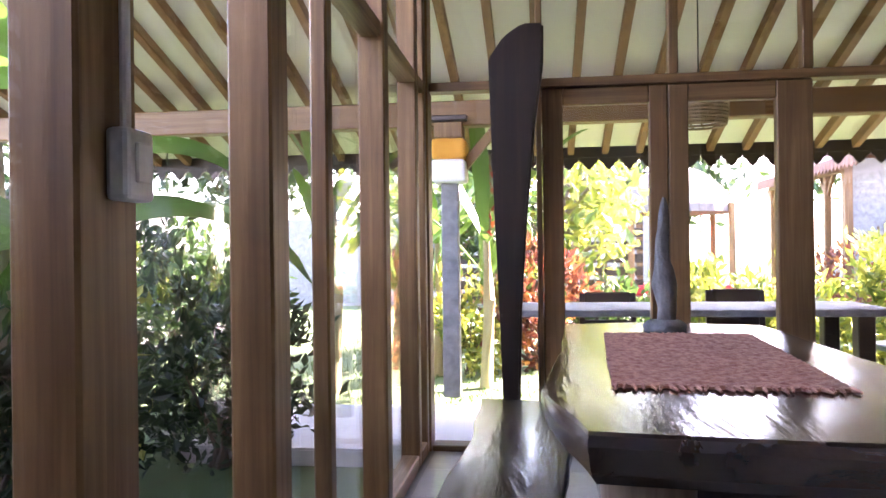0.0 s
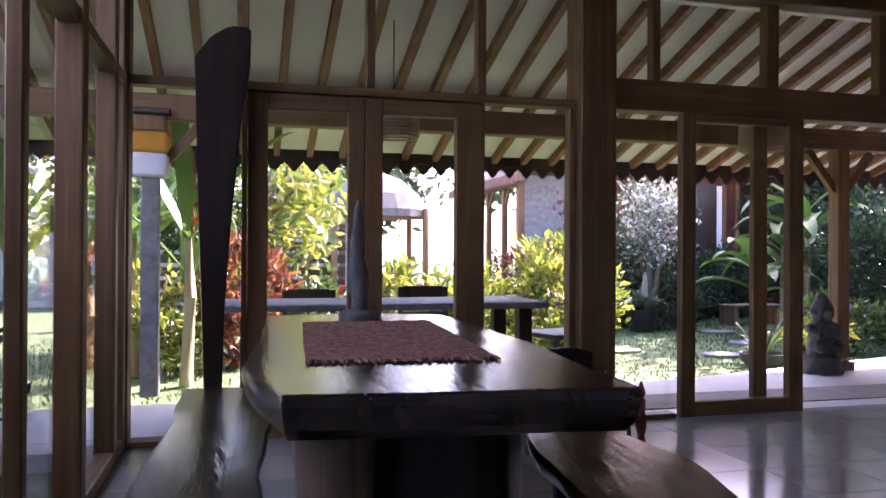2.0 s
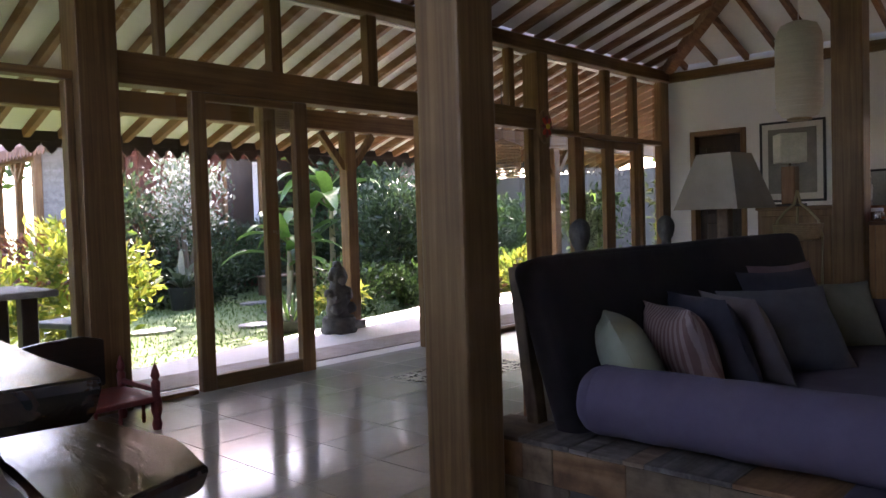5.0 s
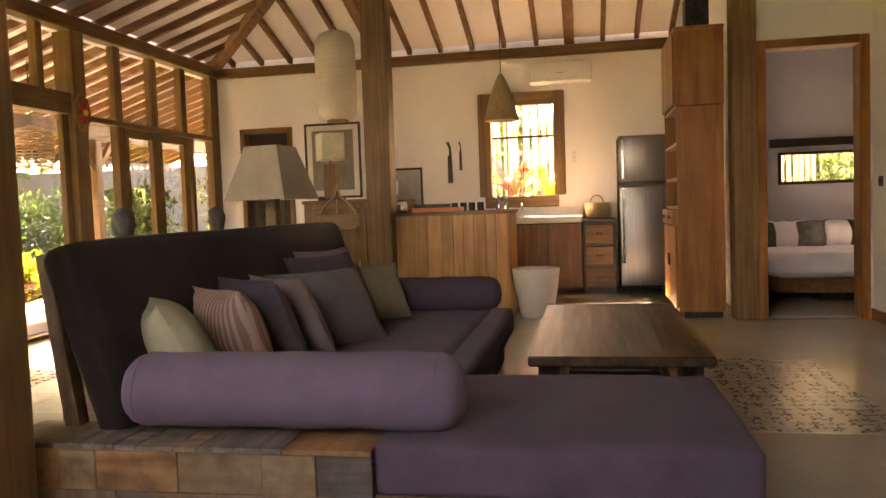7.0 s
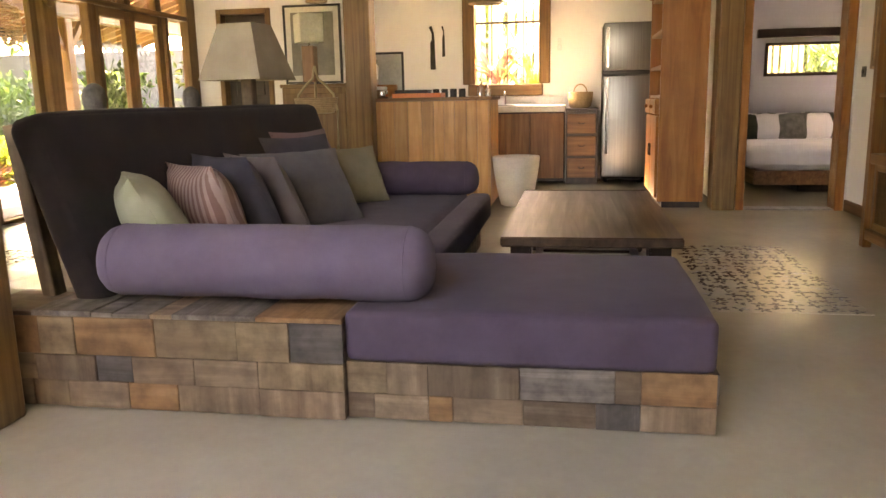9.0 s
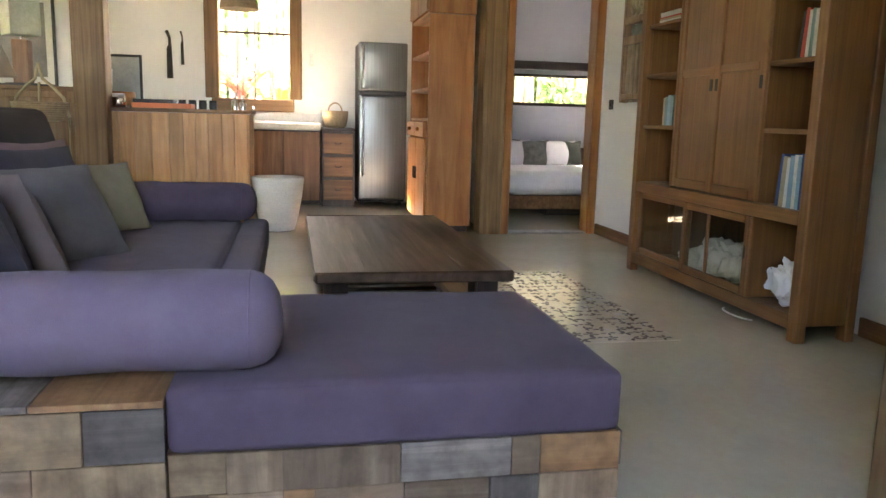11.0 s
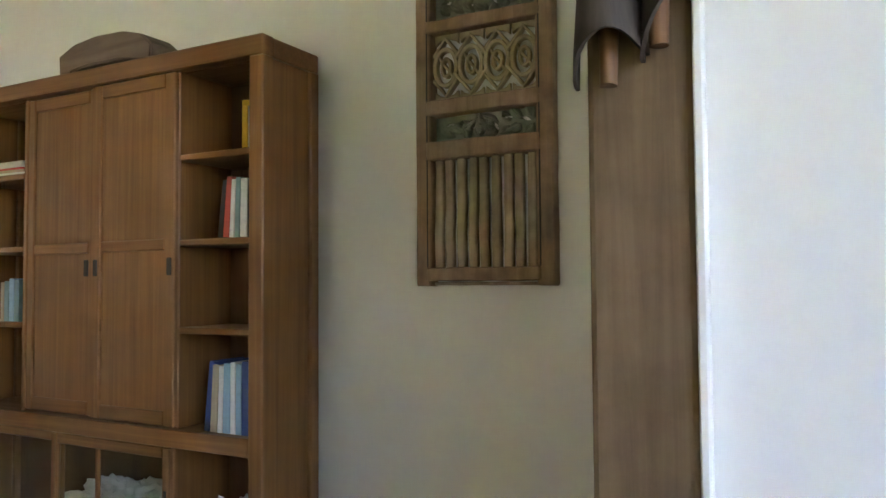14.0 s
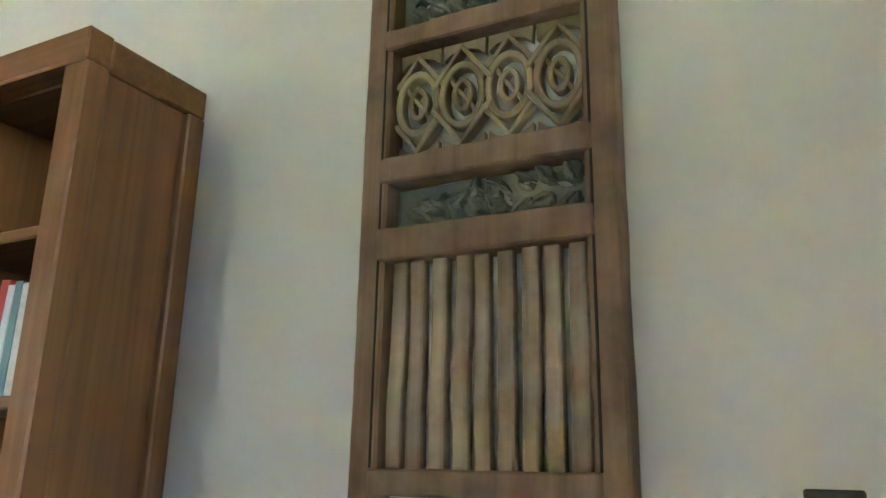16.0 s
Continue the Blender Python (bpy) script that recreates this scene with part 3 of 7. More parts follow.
# baseboards
setting("baseboard", B(B(bmesh.new(), 3.53, 4.86, YS, YS + 0.02, 0, 0.085, 0.004), 6.5, XD - 0.01, YS, YS + 0.02, 0, 0.085, 0.004), M_teak["x"], "brown wooden baseboard", "baseboard")

# ---------------------------------------------------------------- posts of the house
def post(x0, x1, y0, y1, z1, label, material=None):
    return tagged(setting("post", WOBBLE(box(x0, x1, y0, y1, 0, z1, 0.012, 2), 0.002, 0.3), material or M_frame["z"], label, "post"), group="house posts")


post(3.343, 3.519, 1.914, 2.098, 3.55, "squared teak house post beside the daybed")
post(7.90, 8.11, 1.96, 2.18, 3.55, "squared teak house post before the kitchen counter")
post(7.86, 8.08, -0.962, -0.785, 3.55, "squared teak house post beside the bedroom door")
post(3.339, 3.499, -0.87, -0.68, 3.55, "broad weathered post with plaster along one edge", M_postold)
tagged(setting("plaster_edge", WOBBLE(box(3.326, 3.341, -0.695, -0.668, 0, 3.5, 0.003), 0.004, 0.12), M_plaster, "ragged line of white plaster along the post", "wall"))

# ---------------------------------------------------------------- roof, inside
def north_panel(zlift):
    bm = bmesh.new()
    q = [(XE, YN, EAVE + zlift), (XE - 4.6, YN - 4.6, zr(4.6) + zlift), (XW - 0.75, YN - 4.6, zr(4.6) + zlift), (XW - 0.75, YN, EAVE + zlift)]
    a = [bm.verts.new(p) for p in q]
    b = [bm.verts.new((x, y, z + 0.05)) for x, y, z in q]
    bm.faces.new(a), bm.faces.new(list(reversed(b)))
    for k in range(4):
        bm.faces.new((a[k - 1], b[k - 1], b[k], a[k]))
    q = [(XE, YN, EAVE + zlift), (XE, -4.4, EAVE + zlift), (XE - 4.6, -4.4, zr(4.6) + zlift), (XE - 4.6, YN - 4.6, zr(4.6) + zlift)]
    a = [bm.verts.new(p) for p in q]
    b = [bm.verts.new((x, y, z + 0.05)) for x, y, z in q]
    bm.faces.new(a), bm.faces.new(list(reversed(b)))
    for k in range(4):
        bm.faces.new((a[k - 1], b[k - 1], b[k], a[k]))
    bmesh.ops.recalc_face_normals(bm, faces=bm.faces[:])
    return bm


bm = north_panel(0.06)
B(bm, XW - 3.1, XE - 4.5, -4.4, YN - 4.25, zr(4.6) + 0.05, zr(4.6) + 0.15)
setting("ceiling", bm, M_ceil, "white ceiling boards between the rafters", "ceiling")
rafters = thing("rafter_frame", "brown timber rafters, hip and purlins under a white ceiling", "rafters", kind="structure")
x = XW + 0.12
while x < XE - 0.05:
    reach = min(4.6, XE - x)
    bm = BEAM(bmesh.new(), (x, YN + 0.02, zr(-0.02) + 0.03), (x, YN - reach, zr(reach) + 0.03), 0.052, 0.075)
    part("rafter", bm, M_rafter["y"], rafters)
    x += 0.36
y = YN - 0.28
k = 0
while y > -2.0:
    reach = min(4.6, YN - y)
    thick = k % 6 == 5
    bm = BEAM(bmesh.new(), (XE, y, EAVE + 0.03), (XE - reach, y, zr(reach) + 0.03 - (0.03 if thick else 0)), 0.11 if thick else 0.05, 0.13 if thick else 0.075)
    part("rafter", bm, M_rafter["x"], rafters)
    y -= 0.365
    k += 1
part("hip_rafter", BEAM(bmesh.new(), (XE + 0.02, YN + 0.02, EAVE), (XE - 4.6, YN - 4.6, zr(4.6)), 0.12, 0.14), M_rafter["x"], rafters)
bm = BEAM(bmesh.new(), (8.88, 3.26, zr(1.5) - 0.06), (XW - 0.6, 3.26, zr(1.5) - 0.06), 0.09, 0.13)
part("purlin", bm, M_rafter["x"], rafters)
part("purlin", BEAM(bmesh.new(), (8.88, 3.26, zr(1.5) - 0.06), (8.88, -3, zr(1.5) - 0.06), 0.09, 0.13), M_rafter["y"], rafters)
plates = thing("wall_plate", "heavy teak beams along the top of the walls", "beam", kind="structure")
part("beam", box(XW - 0.1, XE + 0.02, YN - 0.09, YN + 0.09, 2.61, 2.745, 0.01), M_frame["x"], plates)
part("beam", box(XE - 0.07, XE + 0.1, -1.0, YN - 0.091, 2.61, 2.72, 0.01), M_frame["y"], plates)
part("beam", box(XW - 0.1, XW + 0.08, 1.3, YN - 0.091, 2.61, 2.745, 0.01), M_frame["y"], plates)
# unseen eave, added to hold back skylight at the kitchen window
setting("eave_east", SLAB(bmesh.new(), [(XE + 0.19, 2.62), (XE + 0.5, 2.52), (XE + 0.5, 2.58), (XE + 0.19, 2.70)], "y", -4.4, YN + 0.1), M_roofclay, "unseen clay-tiled eave added to cut light into the kitchen", "roof")
setting("wall_plate_infill", B(B(B(bmesh.new(), XW - 0.12, XE + 0.2, YN + 0.03, YN + 0.09, 2.60, 3.0), XE + 0.02, XE + 0.18, -4.3, YN + 0.03, 2.60, 3.0), XW - 0.1, XW - 0.04, 0.4, YN + 0.03, 2.60, 2.86), M_ceil, "white boards closing the eaves", "ceiling")
ring = thing("ring_beam", "teak beams joining the four house posts", "beam", kind="structure")
part("beam", box(3.37, 8.1, 1.92, 2.04, 3.56, 3.74, 0.01), M_frame["x"], ring)
part("beam", box(3.37, 8.1, -0.84, -0.72, 3.56, 3.74, 0.01), M_frame["x"], ring)

# ---------------------------------------------------------------- north glass wall
def nx(x):
    """Place along the north wall: the bays left of the sliding door stand a little closer together."""
    return x - 0.035 * max(0.0, min(1.0, x - 2.0)) * max(0.0, min(1.0, (7.0 - x) / 1.5))


def pane(x0, x1, z0, z1, parent, y=YN + 0.012):
    x0, x1 = nx(x0), nx(x1)
    ob = part("pane", box(x0, x1, y - 0.003, y + 0.003, z0, z1, 0), M_glass, parent)
    ob.visible_shadow = False
    return ob


def stile(x0, x1, z0, z1, parent, d=0.045, y=YN, name="mullion", axis="z"):
    x0, x1 = nx(x0), nx(x1)
    return part(name, box(x0, x1, y - d, y + d, z0, z1, 0.005), M_frame[axis], parent)


ng = thing("window_north", "teak-framed glass wall with sliding doors to the garden", "glass wall", kind="structure")
# corner and main posts
stile(XW - 0.06, XW + 0.04, 0, 2.61, ng, 0.07, name="corner_post")
stile(3.37, 3.595, 0, 2.61, ng, 0.11, name="main_post")
stile(7.62, 7.80, 0, 2.61, ng, 0.09, name="main_post")
stile(10.20, 10.395, 0, 2.61, ng, 0.05, name="end_post")
# west bay
stile(XW + 0.042, 3.368, 1.875, 1.922, ng, 0.05, name="transom", axis="x")
for x0, x1 in ((1.408, 1.442), (2.077, 2.127), (2.744, 2.797)):
    stile(x0, x1, 1.924, 2.608, ng, 0.04)
stile(1.408, 1.436, 0, 1.873, ng, 0.05, name="door_jamb")
stile(XW + 0.042, 1.406, 0, 0.03, ng, 0.06, name="sill", axis="x")
stile(2.80, 3.368, 0, 0.03, ng, 0.06, name="sill", axis="x")
stile(3.325, 3.368, 0.032, 1.873, ng, 0.04)
pane(XW + 0.04, 1.41, 0.03, 1.88, ng)
pane(2.79, 3.33, 0.03, 1.88, ng)
for x0, x1 in ((XW + 0.04, 1.41), (1.44, 2.08), (2.125, 2.745), (2.795, 3.37)):
    pane(x0, x1, 1.915, 2.61, ng)


def leaf(x0, x1, sl, sr, parent, y=YN, top=1.873, head=0.09, low=0.11):
    a, b = nx(x0), nx(x1)
    d = thing("door_leaf", "teak-framed glass door leaf", "")
    d.parent = parent
    part("door_stile", box(a, a + sl, y - 0.03, y + 0.03, 0.005, top, 0.006), M_frame["z"], d)
    part("door_stile", box(b - sr, b, y - 0.03, y + 0.03, 0.005, top, 0.006), M_frame["z"], d)
    part("door_rail", box(a + sl, b - sr, y - 0.028, y + 0.028, 0.005, low, 0.006), M_frame["x"], d)
    part("door_rail", box(a + sl, b - sr, y - 0.028, y + 0.028, top - head, top, 0.006), M_frame["x"], d)
    pane(x0 + sl - 0.005, x1 - sr + 0.005, low, top - head, d, y)
    return d


leaf(1.438, 2.072, 0.107, 0.092, ng)
leaf(2.076, 2.795, 0.097, 0.172, ng)
# middle bay
stile(3.597, 7.618, 1.880, 2.067, ng, 0.07, name="head_beam", axis="x")
for x0, x1 in ((3.875, 3.925), (4.68, 4.772), (5.55, 5.648), (6.36, 6.45), (7.25, 7.332)):
    stile(x0, x1, 2.069, 2.608, ng, 0.04)
xs = [3.595, 3.9, 4.72, 5.6, 6.4, 7.29, 7.62]
for a, b in zip(xs, xs[1:]):
    pane(a, b, 2.06, 2.61, ng)
stile(3.597, 4.04, 0, 0.03, ng, 0.05, name="sill", axis="x")
pane(3.6, 4.09, 0.03, 1.88, ng, YN + 0.035)
leaf(4.062, 4.942, 0.098, 0.11, ng, YN - 0.035, 1.878, 0.052, 0.1)
stile(4.632, 4.735, 0.0, 1.878, ng, 0.025, YN + 0.045, name="fixed_mullion")
leaf(6.03, 6.90, 0.11, 0.10, ng, YN - 0.035, 1.878, 0.052, 0.1)
stile(6.265, 6.39, 0.0, 1.878, ng, 0.025, YN + 0.045, name="fixed_mullion")
pane(6.86, 7.62, 0.03, 1.88, ng, YN + 0.035)
stile(6.92, 7.618, 0, 0.03, ng, 0.05, name="sill", axis="x")
stile(7.535, 7.618, 0.032, 1.878, ng, 0.03)
# east bay
stile(7.802, 10.198, 1.85, 1.90, ng, 0.05, name="transom", axis="x")
for x0, x1 in ((8.31, 8.415), (8.935, 9.045), (9.535, 9.64)):
    stile(x0, x1, 1.902, 2.608, ng, 0.04)
for x0, x1 in ((8.31, 8.415),):
    stile(x0, x1, 0, 1.848, ng, 0.045)
leaf(8.45, 9.02, 0.06, 0.09, ng, top=1.845)
leaf(9.024, 9.66, 0.09, 0.11, ng, top=1.845)
stile(9.70, 9.76, 0, 1.848, ng, 0.045)
pane(7.80, 8.32, 0.03, 1.85, ng)
pane(9.76, 10.2, 0.03, 1.85, ng)
for a, b in ((7.8, 8.36), (8.36, 8.99), (8.99, 9.59), (9.59, 10.2)):
    pane(a, b, 1.895, 2.61, ng)

# ---------------------------------------------------------------- west glass wall
wg = thing("window_west", "teak-framed glass wall facing the side garden", "glass wall", kind="structure")
def wpost(y0, y1, z1=2.61, x0=XW - 0.06, x1=XW + 0.03, name="mullion"):
    return part(name, box(x0, x1, y0, y1, 0, z1, 0.006), M_frame["z"], wg)


wpost(1.69, 1.756, x0=XW - 0.075, x1=XW + 0.025, name="main_post")
wpost(1.766, 1.875, x1=XW + 0.005)
wpost(2.37, 2.485, x1=XW + 0.04)
wpost(2.845, 2.905, x0=XW - 0.02)
wpost(3.59, 3.68, x1=XW + 0.04)
wpost(4.38, 4.46)
wpost(4.64, 4.708, x1=XW + 0.03, name="corner_post")
def wrail(y0, y1, z0, z1, x1=XW + 0.03):
    return part("rail", box(XW - 0.05, x1, y0, y1, z0, z1, 0.005), M_frame["y"], wg)


for a, b in ((1.875, 2.37), (2.485, 2.845), (2.905, 3.59), (3.68, 4.38), (4.46, 4.64)):
    wrail(a + 0.002, b - 0.002, 1.85, 1.91)
    wrail(a + 0.002, b - 0.002, 0, 0.07)
for a, b in ((0.56, 1.69), (1.875, 2.37), (2.485, 2.845), (2.905, 3.59), (3.68, 4.38), (4.46, 4.64)):
    ob = part("pane", box(XW - 0.022, XW - 0.016, a - 0.004, b + 0.004, 0.05, 2.61, 0), M_glass, wg)
    ob.visible_shadow = False

# ---------------------------------------------------------------- porch
PS = 0.325
def zp(d):
    return 2.77 - PS * d


porch = thing("porch_roof", "white-lined porch roof on brown rafters with a carved fascia", "roof", kind="structure")
bm = bmesh.new()
q = [(-3, YN + 0.1, zp(0.1) + 0.04), (14, YN + 0.1, zp(0.1) + 0.04), (14, 7.5, zp(2.72) + 0.04), (-3, 7.5, zp(2.72) + 0.04)]
a = [bm.verts.new(p) for p in q]
b = [bm.verts.new((u, v, w + 0.06)) for u, v, w in q]
bm.faces.new(a), bm.faces.new(list(reversed(b)))
for k in range(4):
    bm.faces.new((a[k - 1], b[k - 1], b[k], a[k]))
bmesh.ops.recalc_face_normals(bm, faces=bm.faces[:])
part("lining", bm, M_ceil, porch, "white boarded lining")
x = -2.95
while x < 13.9:
    part("rafter", BEAM(bmesh.new(), (x, YN + 0.1, zp(0.1)), (x, 7.48, zp(2.7)), 0.055, 0.08, 0.003), M_rafter["y"], porch)
    x += 0.29
part("porch_beam", box(-3, 14, 6.33, 6.47, 1.955, 2.14, 0.01), M_frame["x"], porch)
fas = bmesh.new()
B(fas, -3, 14, 7.50, 7.525, 1.83, 1.99, 0.003)
x = -3.0
while x < 14:
    pts = [(x, 1.832), (x + 0.17, 1.832), (x + 0.165, 1.80), (x + 0.135, 1.785), (x + 0.12, 1.755), (x + 0.085, 1.725), (x + 0.05, 1.755), (x + 0.035, 1.785), (x + 0.005, 1.80)]
    SLAB(fas, pts, "y", 7.503, 7.522)
    x += 0.17
part("fascia", fas, M_dark["x"], porch, "dark scalloped wooden fascia")
def porch_post(x, y, s=0.13):
    t = thing("porch_post", "brown timber porch post with diagonal braces on a stone foot", "post", (x, y, -0.035), kind="structure", group="porch posts")
    part("shaft", box(-s / 2, s / 2, -s / 2, s / 2, 0.08, 1.99, 0.01), M_frame["z"], t)
    part("foot", box(-s * 0.75, s * 0.75, -s * 0.75, s * 0.75, 0, 0.08, 0.01), M_greystone, t)
    for sx in (-1, 1):
        part("brace", BEAM(bmesh.new(), (sx * 0.05, 0, 1.62), (sx * 0.34, 0, 1.97), 0.06, 0.07), M_frame["z"], t)
    return t


porch_post(6.66, 6.38)
porch_post(10.3, 6.38)

# ---------------------------------------------------------------- joinery in the walls
dr = thing("door_1", "open bedroom doorway with a varnished teak frame", "doorway", (XD, 0, 0), kind="structure")
part("door_jamb", box(-0.03, 0.15, -1.030, -0.968, 0, 2.15, 0.006), M_pantry["z"], dr)
part("door_jamb", box(-0.03, 0.15, -1.765, -1.700, 0, 2.15, 0.006), M_pantry["z"], dr)
part("door_head", box(-0.03, 0.15, -1.700, -1.030, 2.085, 2.15, 0.006), M_pantry["y"], dr)
part("threshold", box(-0.01, 0.14, -1.70, -1.03, 0.0, 0.012, 0.003), M_greystone, dr)
dk = thing("door_2", "narrow doorway with a teak frame in the white wall", "doorway", (XE, 0, 0), kind="structure")
part("door_jamb", box(-0.02, 0.18, 3.796, 3.858, 0, 1.99, 0.005), M_frame["z"], dk)
part("door_jamb", box(-0.02, 0.18, 4.405, 4.466, 0, 1.99, 0.005), M_frame["z"], dk)
part("door_head", box(-0.02, 0.18, 3.858, 4.405, 1.93, 1.99, 0.005), M_frame["y"], dk)
part("door_panel", box(0.10, 0.14, 3.86, 4.40, 0.01, 1.93, 0.004), M_dark["z"], dk, "dark wooden door panel")
for z0, z1 in ((0.15, 0.9), (1.0, 1.8)):
    part("raised_field", box(0.085, 0.10, 3.95, 4.31, z0, z1, 0.008), M_dark["z"], dk)
kw = thing("window_kitchen", "small kitchen window in a broad teak frame with a sill", "window", (XE, 0, 0), kind="structure")
part("frame_side", box(-0.05, 0.02, 0.56, 0.685, 1.06, 2.23, 0.008), M_frame["z"], kw)
part("frame_side", box(-0.05, 0.02, 1.395, 1.535, 1.06, 2.23, 0.008), M_frame["z"], kw)
part("frame_head", box(-0.05, 0.02, 0.685, 1.395, 2.08, 2.23, 0.008), M_frame["y"], kw)
part("window_sill", box(-0.11, 0.02, 0.64, 1.47, 0.93, 1.058, 0.008), M_frame["y"], kw)
part("bar", box(0.05, 0.065, 0.685, 1.395, 1.72, 1.745, 0.003), M_iron, kw)
for y in (0.86, 1.04, 1.22):
    part("bar", CYL(bmesh.new(), (0.058, y, 1.058), (0.058, y, 2.09), 0.006, n=8), M_iron, kw)
ob = part("pane", box(0.10, 0.106, 0.66, 1.42, 1.05, 2.10, 0), M_glass, kw)
ob.visible_shadow = False
bw = thing("window_bedroom", "low strip window in a dark frame above the bed", "window", (XE, 0, 0), kind="structure")
part("frame_rail", box(-0.03, 0.03, -2.97, -1.69, 1.075, 1.11, 0.004), M_dark["y"], bw)
part("frame_rail", box(-0.03, 0.03, -2.97, -1.69, 1.39, 1.42, 0.004), M_dark["y"], bw)
part("frame_side", box(-0.03, 0.03, -1.725, -1.69, 1.11, 1.39, 0.004), M_dark["z"], bw)
part("frame_side", box(-0.03, 0.03, -2.97, -2.93, 1.11, 1.39, 0.004), M_dark["z"], bw)
part("blind_box", box(-0.07, 0.0, -3.0, -1.60, 1.47, 1.56, 0.006), M_dark["y"], bw, "dark rolled blind")

# ---------------------------------------------------------------- living room: bookcase
BX0, BX1, BYF, BYB = 4.77, 6.44, -1.395, -1.68
bc = thing("bookcase", "tall teak bookcase with sliding doors, open shelves and a glazed base", "bookcase", (0, 0, 0))
bc.matrix_world = pose((BX0 + BX1) / 2, (BYF + BYB) / 2, 0)
CX, CY = (BX0 + BX1) / 2, (BYF + BYB) / 2


def bcp(name, x0, x1, y0, y1, z0, z1, axis="z", material=None, parent=None, bev=0.004, label=""):
    return part(name, box(x0 - CX, x1 - CX, y0 - CY, y1 - CY, z0, z1, bev), material or M_shelf[axis], parent or bc, label)


for x in (BX0, BX1 - 0.06):
    bcp("front_stile", x, x + 0.06, BYF - 0.05, BYF, 0.0, 1.765)
    bcp("back_stile", x, x + 0.06, BYB, BYB + 0.045, 0.0, 1.765)
    inner = (x + 0.012, x + 0.042)
    bcp("side_panel", *inner, BYB + 0.045, BYF - 0.05, 0.07, 1.765)
bcp("top_rail", BX0, BX1, BYF - 0.05, BYF + 0.004, 1.765, 1.83, "x")
bcp("top_board", BX0 + 0.002, BX1 - 0.002, BYB, BYF - 0.05, 1.765, 1.828, "x")
bcp("middle_rail", BX0 + 0.06, BX1 - 0.06, BYB + 0.02, BYF - 0.002, 0.495, 0.555, "x")
bcp("bottom_rail", BX0 + 0.06, BX1 - 0.06, BYF - 0.04, BYF - 0.003, 0.05, 0.112, "x")
bcp("bottom_board", BX0 + 0.055, BX1 - 0.055, BYB + 0.02, BYF - 0.04, 0.078, 0.10, "x")
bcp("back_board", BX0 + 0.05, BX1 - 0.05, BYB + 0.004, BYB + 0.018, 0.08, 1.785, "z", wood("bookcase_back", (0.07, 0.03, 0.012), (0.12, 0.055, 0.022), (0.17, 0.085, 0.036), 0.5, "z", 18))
for x in (5.155, 5.985):
    bcp("divider", x, x + 0.022, BYB + 0.018, BYF - 0.02, 0.555, 1.765)
bcp("divider", 5.155, 5.177, BYB + 0.018, BYF - 0.006, 0.112, 0.495)
for z in (0.895, 1.190, 1.478):
    bcp("shelf", BX0 + 0.06, 5.155, BYB + 0.018, BYF - 0.02, z - 0.022, z, "x")
    bcp("shelf", 6.007, BX1 - 0.06, BYB + 0.018, BYF - 0.02, z - 0.022, z, "x")


def slide_door(x0, x1, y):
    d = bcp("sliding_door", x0, x1, y - 0.012, y - 0.002, 0.562, 1.762)
    f = 0.05
    bcp("door_stile", x0, x0 + f, y - 0.012, y + 0.008, 0.562, 1.762, "z", None, d)
    bcp("door_stile", x1 - f, x1, y - 0.012, y + 0.008, 0.562, 1.762, "z", None, d)
    for z0, z1 in ((0.562, 0.612), (1.155, 1.195), (1.712, 1.762)):
        bcp("door_rail", x0 + f, x1 - f, y - 0.012, y + 0.007, z0, z1, "x", None, d)
    return d


d1 = slide_door(5.16, 5.585, BYF - 0.012)
d2 = slide_door(5.58, 6.0, BYF - 0.034)
for d, x in ((d1, 5.185), (d1, 5.56), (d2, 5.61)):
    bcp("recessed_pull", x - 0.012, x + 0.012, BYF - 0.008, BYF - 0.001, 1.07, 1.13, "z", M_iron, d, 0.003)


def glass_door(x0, x1, y, bars=()):
    d = bcp("glass_door", x0, x0 + 0.035, y - 0.02, y, 0.114, 0.493)
    bcp("door_stile", x1 - 0.035, x1, y - 0.02, y, 0.114, 0.493, "z", None, d)
    for z0, z1 in ((0.114, 0.152), (0.455, 0.493)):
        bcp("door_rail", x0 + 0.035, x1 - 0.035, y - 0.02, y, z0, z1, "x", None, d)
    for b in bars:
        bcp("bar", b, b + 0.02, y - 0.016, y - 0.002, 0.152, 0.455, "z", None, d)
    ob = bcp("pane", x0 + 0.03, x1 - 0.03, y - 0.012, y - 0.008, 0.147, 0.46, "z", M_cabglass, d, 0)
    ob.visible_shadow = False
    return d


glass_door(5.18, 5.80, BYF - 0.006, (5.535,))
glass_door(5.77, 6.375, BYF - 0.028)
bcp("recessed_pull", 5.190, 5.204, BYF - 0.006, BYF - 0.002, 0.29, 0.35, "z", M_iron, None, 0.002)

# linen bags in the base
def bundle(x, y, z, w, d, h, seed):
    bm = bmesh.new()
    bmesh.ops.create_icosphere(bm, subdivisions=5, radius=1.0)
    for v in bm.verts:
        p = v.co.copy()
        k = 0.86 + 0.22 * noise.noise(p * 1.5 + Vector((seed, 0, 0))) + 0.42 * abs(noise.noise(p * 3 + Vector((0, seed, 0)))) + 0.2 * abs(noise.noise(p * 7 + Vector((seed, 0, 3)))) + 0.05 * noise.noise(p * 16)
        flat = math.copysign(abs(p.z) ** 0.6, p.z)
        v.co = Vector((p.x * w * k, p.y * d * k, flat * h * k))
    z0 = min(v.co.z for v in bm.verts)
    for v in bm.verts:
        v.co.z -= z0
    return single("folded_linen", bm, M_sheet, "crumpled white bed linen stuffed in the cabinet base", "linen", (x, y, z), group="linen in the bookcase", smooth=60)


